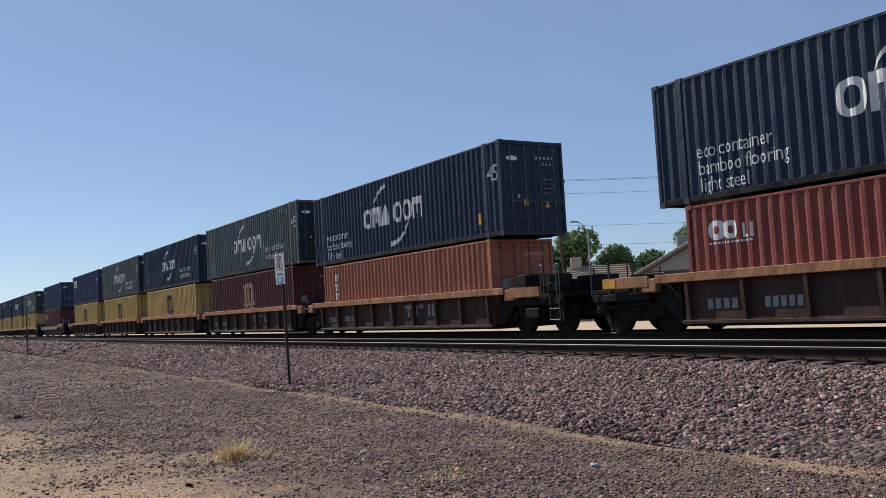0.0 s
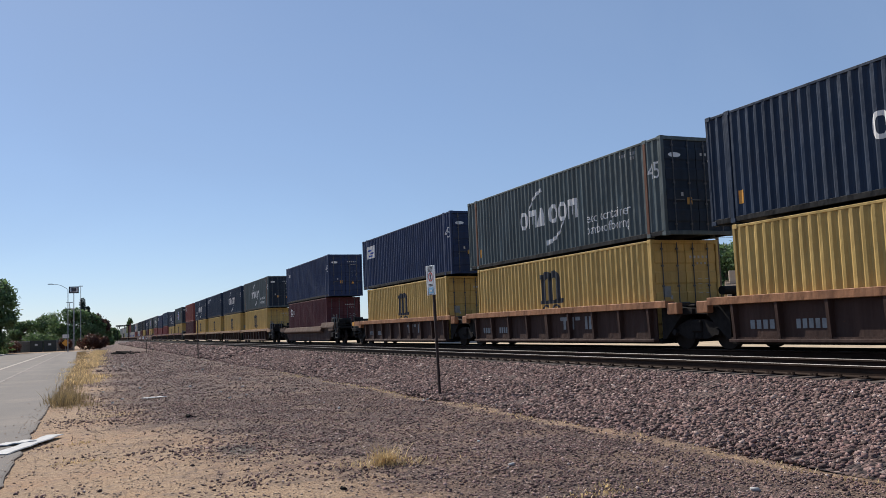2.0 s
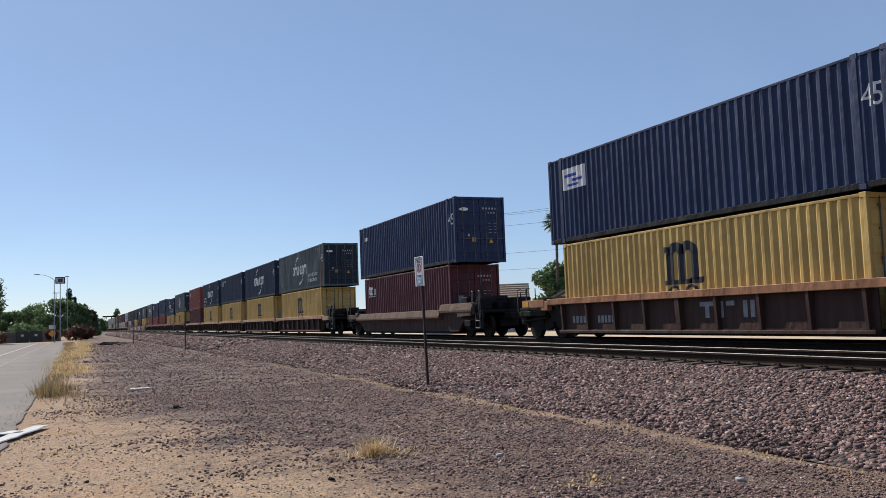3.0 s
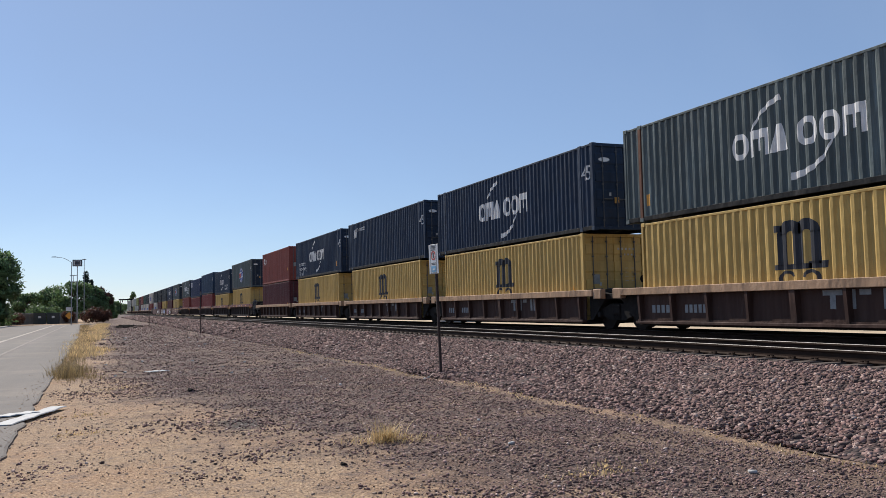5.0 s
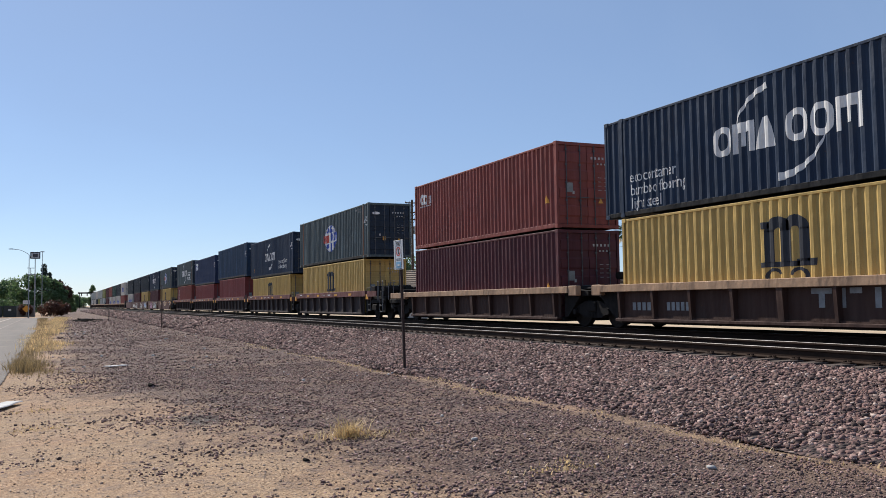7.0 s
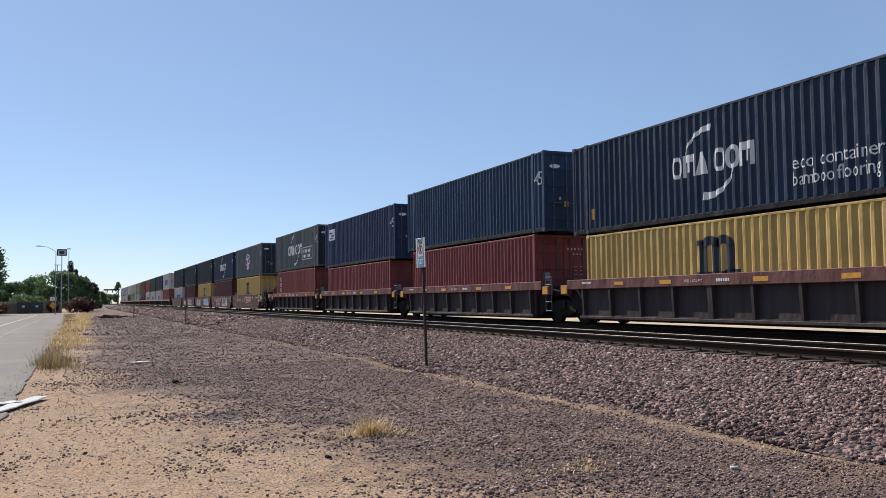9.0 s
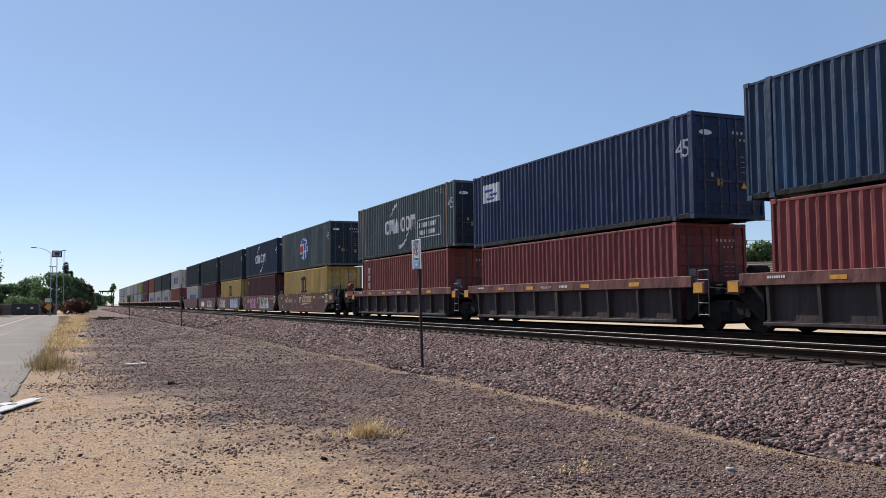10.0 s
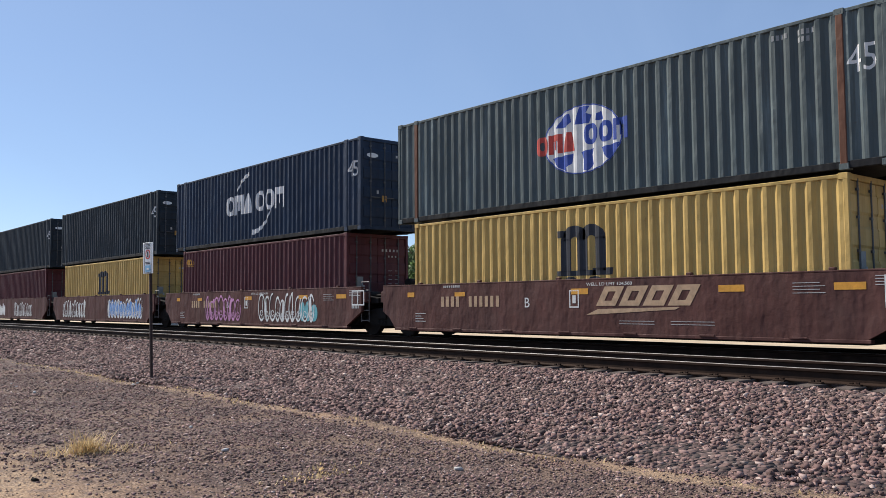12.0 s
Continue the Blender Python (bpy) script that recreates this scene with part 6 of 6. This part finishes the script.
def wire(a, b, sag, label="thin overhead wire between poles"):
    a, b = Vector(a), Vector(b)
    pts = [a.lerp(b, k / 12) - Vector((0, 0, sag * 4 * (k / 12) * (1 - k / 12))) for k in range(13)]
    u = (b - a).cross(Vector((0, 0, 1))).normalized() * 0.011
    v = Vector((0, 0, 0.011))
    w = Build().loft([[tuple(p + u), tuple(p + v), tuple(p - u), tuple(p - v)] for p in pts])
    tagged(new("overhead_wire", w.mesh("overhead_wire", GRIME)), label, "wire", "overhead wires")


street_lamp(*polar(-1.30, 130), 9.35, -1.85, "grey galvanised street lamp with one curved arm")
street_lamp(*polar(41.9, 62), 7.05, -0.9, "grey street lamp behind the houses")
p1, p2 = polar(40.1, 72), polar(22.4, 90)
utility_pole(*p1, 11.9, "dark timber utility pole with crossarms")
utility_pole(*p2, 12.2, "dark timber utility pole with crossarms")
p3 = (92.0, 14.0)
utility_pole(*p3, 12.0, "dark timber utility pole with crossarms")
for dz, o in ((0.2, -0.7), (0.2, 0.7), (-0.9, 0.3), (-3.6, 0.0), (-5.2, 0.0)):
    wire((p1[0] + o, p1[1], 11.4 + dz), (p3[0] + o, p3[1], 11.4 + dz), 0.8)
    wire((p2[0] + o, p2[1], 11.6 + dz), (p1[0] + o, p1[1], 11.4 + dz), 0.5)


def tall_sign():
    x, y = polar(-0.97, 148)
    t = thing("pole_sign", "tall pole carrying a dark framed box sign", "sign", "", pose(x, y, 0))
    part("pole", Build().tube((0, 0, -0.1), (0, 0, 6.7), 0.11, 0.09, 10).box(-0.06, 0.06, -0.06, 0.06, 6.7, 9.0, 0.01), GALV, t)
    part("sign_box", Build().box(-0.72, 0.72, -0.2, 0.2, 9.0, 10.05, 0.03), plain("dark_sign_frame", (0.05, 0.05, 0.055)), t, "dark box sign")
    part("sign_face", Build().box(-0.55, 0.55, -0.215, -0.205, 9.15, 9.9), MARK, t, "pale sign face")
    part("sign_mark", Build().box(-0.36, 0.36, -0.23, -0.22, 9.25, 9.8), plain("dark_sign_mark", (0.06, 0.06, 0.07)), t, "dark mark on the face")
    part("bracket", Build().box(-1.1, -0.1, -0.05, 0.05, 6.5, 6.6).box(-1.1, -0.1, -0.05, 0.05, 7.5, 7.6).tube((-0.6, 0, 6.5), (-0.6, 0, 7.6), 0.05), GALV, t)
    x, y = polar(-0.58, 150)
    t = thing("antenna_mast", "thin grey mast with a short crossbar", "mast", "", pose(x, y, 0))
    part("pole", Build().tube((0, 0, -0.1), (0, 0, 10.3), 0.07, 0.04), GALV, t)
    part("crossbar", Build().box(-0.3, 0.3, -0.04, 0.04, 10.15, 10.28), GALV, t)
    x, y = polar(-1.42, 141)
    t = thing("road_sign", "yellow diamond road sign with a plate above", "sign", "", pose(x, y, 0))
    part("post", Build().tube((0, 0, -0.1), (0, 0, 2.6), 0.035), GALV, t)
    part("diamond", Build().prism_x([(0, 0.7), (0.55, 1.25), (0, 1.8), (-0.55, 1.25)], -0.03, -0.005), MARK_YELLOW, t, "yellow diamond").matrix_basis = pose(0, -0.06, 0, 0, 0, 90)
    part("plate", Build().box(-0.45, 0.45, -0.05, -0.03, 1.95, 2.5), MARK, t, "white plate")


tall_sign()


def signal_bridge():
    t = thing("signal_bridge", "dark steel signal bridge over the tracks", "signal bridge", "", pose(12.3, 392, 0))
    for x in (-2.0, 2.4):
        part("post", Build().box(x - 0.12, x + 0.12, -0.15, 0.15, -0.1, 6.6, 0.02), GRIME, t)
    part("beam", Build().box(-2.6, 3.0, -0.3, 0.3, 6.62, 7.2, 0.03), GRIME, t)
    for x in (-1.2, 1.0):
        part("signal_head", Build().box(x - 0.2, x + 0.2, -0.45, -0.31, 5.7, 6.7, 0.03), GRIME, t)


signal_bridge()


def warning_sign():
    x, y = 7.38, 18.48
    t = thing("trackside_sign", "narrow white notice on a dark steel post", "sign", "", pose(x, y, bank_z(x) - 0.02, 0, -1.4, 0))
    part("post", Build().box(-0.03, 0.03, -0.006, 0.006, -0.1, 2.98).box(-0.03, -0.02, -0.03, 0.006, -0.1, 2.98).box(0.02, 0.03, -0.03, 0.006, -0.1, 2.98), POST_STEEL, t, "dark brown steel post")
    s = part("panel", Build().box(-0.23, 0.23, -0.045, -0.034, 2.32, 3.0, 0.004), plain("sign_white", (0.66, 0.68, 0.68), 0.5, 0, 0.1), t, "white notice panel")
    s.matrix_basis = pose(-0.01, 0, 0, 0, 0, -85)
    def on_panel(name, b, mat, label):
        part(name, b, mat, s, label)
    b = Build()
    for x0, x1, z0, z1 in ((-0.155, 0.155, 2.335, 2.343), (-0.155, 0.155, 2.977, 2.985), (-0.155, -0.147, 2.335, 2.985), (0.147, 0.155, 2.335, 2.985)):
        b.box(x0, x1, -0.0485, -0.0455, z0, z1)
    on_panel("border", b, MARK_DARK, "thin dark border")
    for k, (w, z) in enumerate(((0.11, 2.945), (0.12, 2.918), (0.09, 2.890), (0.11, 2.862))):
        on_panel("text_bar", Build().box(-w, w, -0.0485, -0.0455, z, z + 0.014), MARK_DARK, "")
    b = Build()
    ring = [(0.095 * math.cos(2 * math.pi * k / 20), 0.095 * math.sin(2 * math.pi * k / 20)) for k in range(20)]
    for k in range(20):
        (a, c), (d, e) = ring[k], ring[(k + 1) % 20]
        b.box(min(a, d) - 0.008, max(a, d) + 0.008, -0.0485, -0.0455, 2.74 + min(c, e) - 0.008, 2.74 + max(c, e) + 0.008)
    on_panel("red_ring", b, MARK_RED, "red ring")
    on_panel("ring_mark", Build().box(-0.025, 0.025, -0.0485, -0.0455, 2.68, 2.80), MARK_DARK, "dark mark in the ring")
    on_panel("blue_picture", Build().box(-0.12, 0.12, -0.0485, -0.0455, 2.36, 2.50), plain("pale_blue_print", (0.2, 0.42, 0.6), 0.6), "blue picture patch")
    on_panel("picture_mark", Build().box(-0.05, 0.06, -0.0515, -0.0487, 2.40, 2.44), MARK, "pale strokes on the patch")
    on_panel("text_bar", Build().box(-0.11, 0.11, -0.0485, -0.0455, 2.56, 2.575), MARK_DARK, "")
    on_panel("text_bar", Build().box(-0.10, 0.10, -0.0485, -0.0455, 2.53, 2.545), MARK_DARK, "")
    for px, py, h in ((6.75, 61.0, 2.9), (5.07, 90.8, 2.45)):
        m = thing("marker_post", "thin dark steel marker post in the gravel", "post", "marker posts", pose(px, py, 0))
        part("post", Build().box(-0.035, 0.035, -0.01, 0.01, -0.1, h).box(-0.035, -0.02, -0.04, 0.01, -0.1, h), POST_STEEL, m)
        part("cap_plate", Build().box(-0.05, 0.05, -0.02, -0.012, h - 0.25, h - 0.02), plain("dull_grey_plate", (0.2, 0.2, 0.2)), m)


warning_sign()

# ---- houses and walls ----
STUCCO = plain("pale_stucco", (0.46, 0.45, 0.43), 0.9, 0, 0.1, 2)
GREY_STUCCO = plain("grey_stucco", (0.27, 0.27, 0.265), 0.9, 0, 0.12, 2)
TAN_STUCCO = plain("tan_stucco", (0.42, 0.34, 0.26), 0.9, 0, 0.12, 2)
ROOF_TAN = plain("tan_roof_tile", (0.30, 0.23, 0.17), 0.9, 0, 0.3, 9)
ROOF_GREY = plain("grey_roof_shingle", (0.20, 0.18, 0.17), 0.9, 0, 0.3, 9)
TRIM_DARK = plain("dark_brown_trim", (0.07, 0.05, 0.04), 0.8)
GLASS = plain("dim_window_glass", (0.03, 0.04, 0.05), 0.08, 0, 0.1)


def house(x, y, turn, wide, deep, eave, ridge, wall, roof, windows, label):
    """A gabled house; its gable end looks along local -y."""
    t = thing("house", label, "house", "houses beyond the tracks", pose(x, y, 0, 0, 0, turn))
    w, d = wide / 2, deep / 2
    part("wall", Build().prism_y([(-w, -0.1), (w, -0.1), (w, eave), (0, ridge - 0.12), (-w, eave)], -d, d), wall, t)
    for s in (-1, 1):
        o = 0.55
        k = (ridge - eave) / w
        line = [(0, ridge), (s * (w + o), eave - o * k), (s * (w + o), eave - o * k - 0.16), (0, ridge - 0.16)]
        r = part("roof_slope", Build().prism_y(line, -d - 0.5, d + 0.5), roof, t)
        n = 10
        for i in range(n):
            f = (i + 0.5) / n
            cx, cz = s * (w + o) * f, ridge - (ridge - eave + o * k) * f
            part("course", Build().box(cx - 0.05, cx + 0.05, -d - 0.5, d + 0.5, cz - 0.02, cz + 0.05), roof, r)
        fascia = [(0, ridge - 0.165), (s * (w + o), eave - o * k - 0.165), (s * (w + o), eave - o * k - 0.36), (0, ridge - 0.36)]
        part("fascia", Build().prism_y(fascia, -d - 0.48, -d - 0.42), TRIM_DARK, t, "dark barge board")
    for cx, z0, ww, hh in windows:
        f = part("window", Build().box(cx - ww / 2 - 0.08, cx + ww / 2 + 0.08, -d - 0.05, -d - 0.003, z0 - 0.08, z0 + hh + 0.08, 0.01), MARK, t, "white window frame")
        for k in (-1, 1):
            part("pane", Build().box(cx + k * ww / 4 - ww / 4 + 0.03, cx + k * ww / 4 + ww / 4 - 0.03, -d - 0.062, -d - 0.052, z0, z0 + hh), GLASS, f)
    part("gable_band", Build().box(-w + 0.05, w - 0.05, -d - 0.03, -d - 0.003, eave - 0.1, eave + 0.05), TRIM_DARK, t, "dark timber band")
    part("chimney", Build().box(-0.4, 0.4, 1.2, 2.0, ridge - 0.7, ridge + 0.7, 0.03), wall, t)
    return t


x, y = polar(48.0, 62)
house(x, y, -42, 7.4, 9.0, 3.1, 5.05, GREY_STUCCO, ROOF_GREY, ((-2.6, 1.9, 1.2, 1.1), (0.4, 1.9, 1.2, 1.1), (2.9, 1.9, 1.2, 1.1)), "pale stucco house with a grey gabled roof")
x, y = polar(42.4, 66)
house(x, y, 52, 6.5, 3.6, 2.6, 4.1, TAN_STUCCO, ROOF_TAN, ((0, 1.0, 1.2, 1.0),), "low tan house with a tiled roof")
x, y = polar(25.2, 82)
house(x, y, 60, 7.5, 9.0, 2.7, 4.5, STUCCO, ROOF_TAN, ((0, 1.0, 1.2, 1.0),), "grey house with a tan roof")
x, y = polar(33.4, 84)
house(x, y, -35, 9.0, 9.0, 3.0, 5.2, STUCCO, ROOF_GREY, ((-2, 1.2, 1.2, 1.0), (2, 1.2, 1.2, 1.0)), "pale house with a grey roof")
x, y = polar(37.6, 92)
house(x, y, 55, 7.0, 11.0, 2.8, 4.3, TAN_STUCCO, ROOF_TAN, ((0, 1.0, 1.2, 1.0),), "low tan house with a tiled roof")
b = thing("flat_block", "grey flat-roofed block beside the house", "building", "", pose(*polar(50.0, 70), 0, 0, 0, -42))
part("wall", Build().box(-1.5, 1.5, -1.5, 1.5, -0.1, 5.7, 0.03), STUCCO, b)
part("parapet", Build().box(-1.6, 1.6, -1.6, 1.6, 5.701, 5.85, 0.02), ROOF_GREY, b)
x, y = polar(55.5, 66)
house(x, y, -40, 9.0, 10.0, 3.0, 5.0, STUCCO, ROOF_TAN, ((-2, 1.2, 1.2, 1.0), (2, 1.2, 1.2, 1.0)), "pale house with a tan roof")


def left_end():
    wall = Build()
    x0, y0 = polar(-9.5, 152)
    x1, y1 = polar(-1.0, 150)
    n = 40
    t = thing("block_wall", "long grey block wall at the end of the road", "wall")
    panel = Build().box(0, (x1 - x0) / n - 0.03, -0.1, 0.1, -0.1, 1.75, 0.01).mesh("wall_panel", plain("grey_block", (0.24, 0.22, 0.21), 0.9, 0, 0.15, 4))
    for k in range(n):
        if k in (31, 32, 33):
            continue
        p = part("wall_panel", panel, None, t)
        p.matrix_basis = pose(x0 + (x1 - x0) * k / n, y0 + (y1 - y0) * k / n, 0)
    part("coping", Build().box(x0, x0 + (x1 - x0) * 31 / n - 0.05, y0 - 0.6, y0 - 0.15, 1.6, 1.72), plain("pale_coping", (0.35, 0.33, 0.3)), t)
    gx = x0 + (x1 - x0) * 32.4 / n
    g = thing("utility_box", "dark green cabinets with pale notices by the wall", "cabinet", "", pose(gx, y1 - 2.0, 0))
    for k in (-1, 1):
        b = part("body", Build().box(k * 0.95 - 0.9, k * 0.95 + 0.9, -0.4, 0.4, -0.05, 1.75, 0.04), plain("dark_green_cabinet", (0.035, 0.045, 0.045)), g)
        part("notice", Build().box(k * 0.95 - 0.2, k * 0.95 + 0.2, -0.42, -0.403, 0.95, 1.25), MARK, b, "pale notice")
    x, y = polar(-8.8, 120)
    house(x, y, 0, 8.0, 8.0, 2.6, 4.0, STUCCO, ROOF_GREY, ((-1.5, 1.0, 1.2, 1.0), (1.8, 1.0, 1.2, 1.0)), "pale low house behind the verge")
    f = thing("verge_fence", "low dark slatted fence on the verge", "fence", "", pose(-13.8, 84, 0))
    for k in range(34):
        part("slat", cached("slat", lambda: Build().box(-0.02, 0.02, 0, 0.5, -0.05, 1.2, 0.005).mesh("slat", plain("dark_fence_board", (0.06, 0.055, 0.06)))), None, f).matrix_basis = pose(0, 0.55 * k, 0)


left_end()

# ---- litter ----
def litter():
    card = plain("dusty_white_sheet", (0.40, 0.395, 0.385), 0.7, 0, 0.15)
    def strip(name, label, a, b, w, lift):
        a, b = Vector(a), Vector(b)
        d = (b - a)
        n = Vector((-d.y, d.x, 0)).normalized() * w / 2
        m = Build()
        rings = []
        for k in range(9):
            c = a + d * (k / 8) + Vector((0, 0, lift * math.sin(k * 1.1) ** 2 + 0.004))
            rings.append([tuple(c - n), tuple(c + n), tuple(c + n * 0.9 + Vector((0, 0, 0.012))), tuple(c - n * 0.9 + Vector((0, 0, 0.014)))])
        m.loft(rings)
        tagged(new(name, m.mesh(name, card)), label, "litter", "litter")
    strip("flattened_strip", "long white flattened strip lying at the asphalt's edge", (-1.21, 13.85, 0.02), (-0.55, 16.0, 0.025), 0.26, 0.012)
    strip("flattened_strip", "short white flattened strip lying on the asphalt", (-1.50, 14.95, 0.02), (-0.85, 15.25, 0.038), 0.30, 0.012)
    strip("flattened_strip", "weathered white board lying on the gravel", (1.28, 24.0, 0.01), (1.80, 24.25, 0.01), 0.30, 0.01)
    rng = np.random.default_rng(31)
    n = 46
    x, y = rng.uniform(0.2, 7.0, n), rng.uniform(5.5, 60, n)
    s = rng.uniform(0.015, 0.035, n) * (1 + y / 40)
    x[0], y[0], s[0] = 5.72, 6.5, 0.045
    x[1], y[1], s[1] = 4.9, 10.9, 0.03
    z = np.array([ground_height(a, c) for a, c in zip(x, y)]) + s * 0.3
    stone_cloud("pale_pebbles", "scattered pale pebbles and scraps", np.stack([x, y, z, s], 1), card, 5)
    for px, py, r, lab in ((1.75, 17.5, 0.07, "lone black rock on the gravel"), (2.35, 8.6, 0.035, "small black rock on the sand")):
        st = stone_cloud("rock", lab, np.array([[px, py, ground_height(px, py) + r * 0.4, r]]), GRIME, 6)
        tagged(st, lab, "rock", "", "object")
    heap = thing("scrap_heap", "low dark heap of scrap wood on the gravel", "heap", "", pose(3.3, 92, 0))
    rnd = random.Random(5)
    for k in range(12):
        a = rnd.uniform(0, 3.1)
        c = Vector((rnd.uniform(-0.8, 0.8), rnd.uniform(-0.6, 0.6), 0.08 + 0.04 * k * 0.5))
        d = Vector((math.cos(a), math.sin(a) * 0.6, rnd.uniform(-0.08, 0.08))) * rnd.uniform(0.4, 0.9)
        part("board", Build().tube(c - d, c + d, 0.06, 0.05, 5), GRIME, heap)


litter()

# ---- the train rolls past ----
SPEED, GAIN = 23.564, 0.0286


def motions():
    for ob, y, z in MOVING:
        walk(ob, [(t, pose(TRAIN_TRACK, y - SPEED * t - 0.5 * GAIN * t * t, z)) for t in (0.0, 3.0, 6.0, 9.0, 12.0)])


motions()
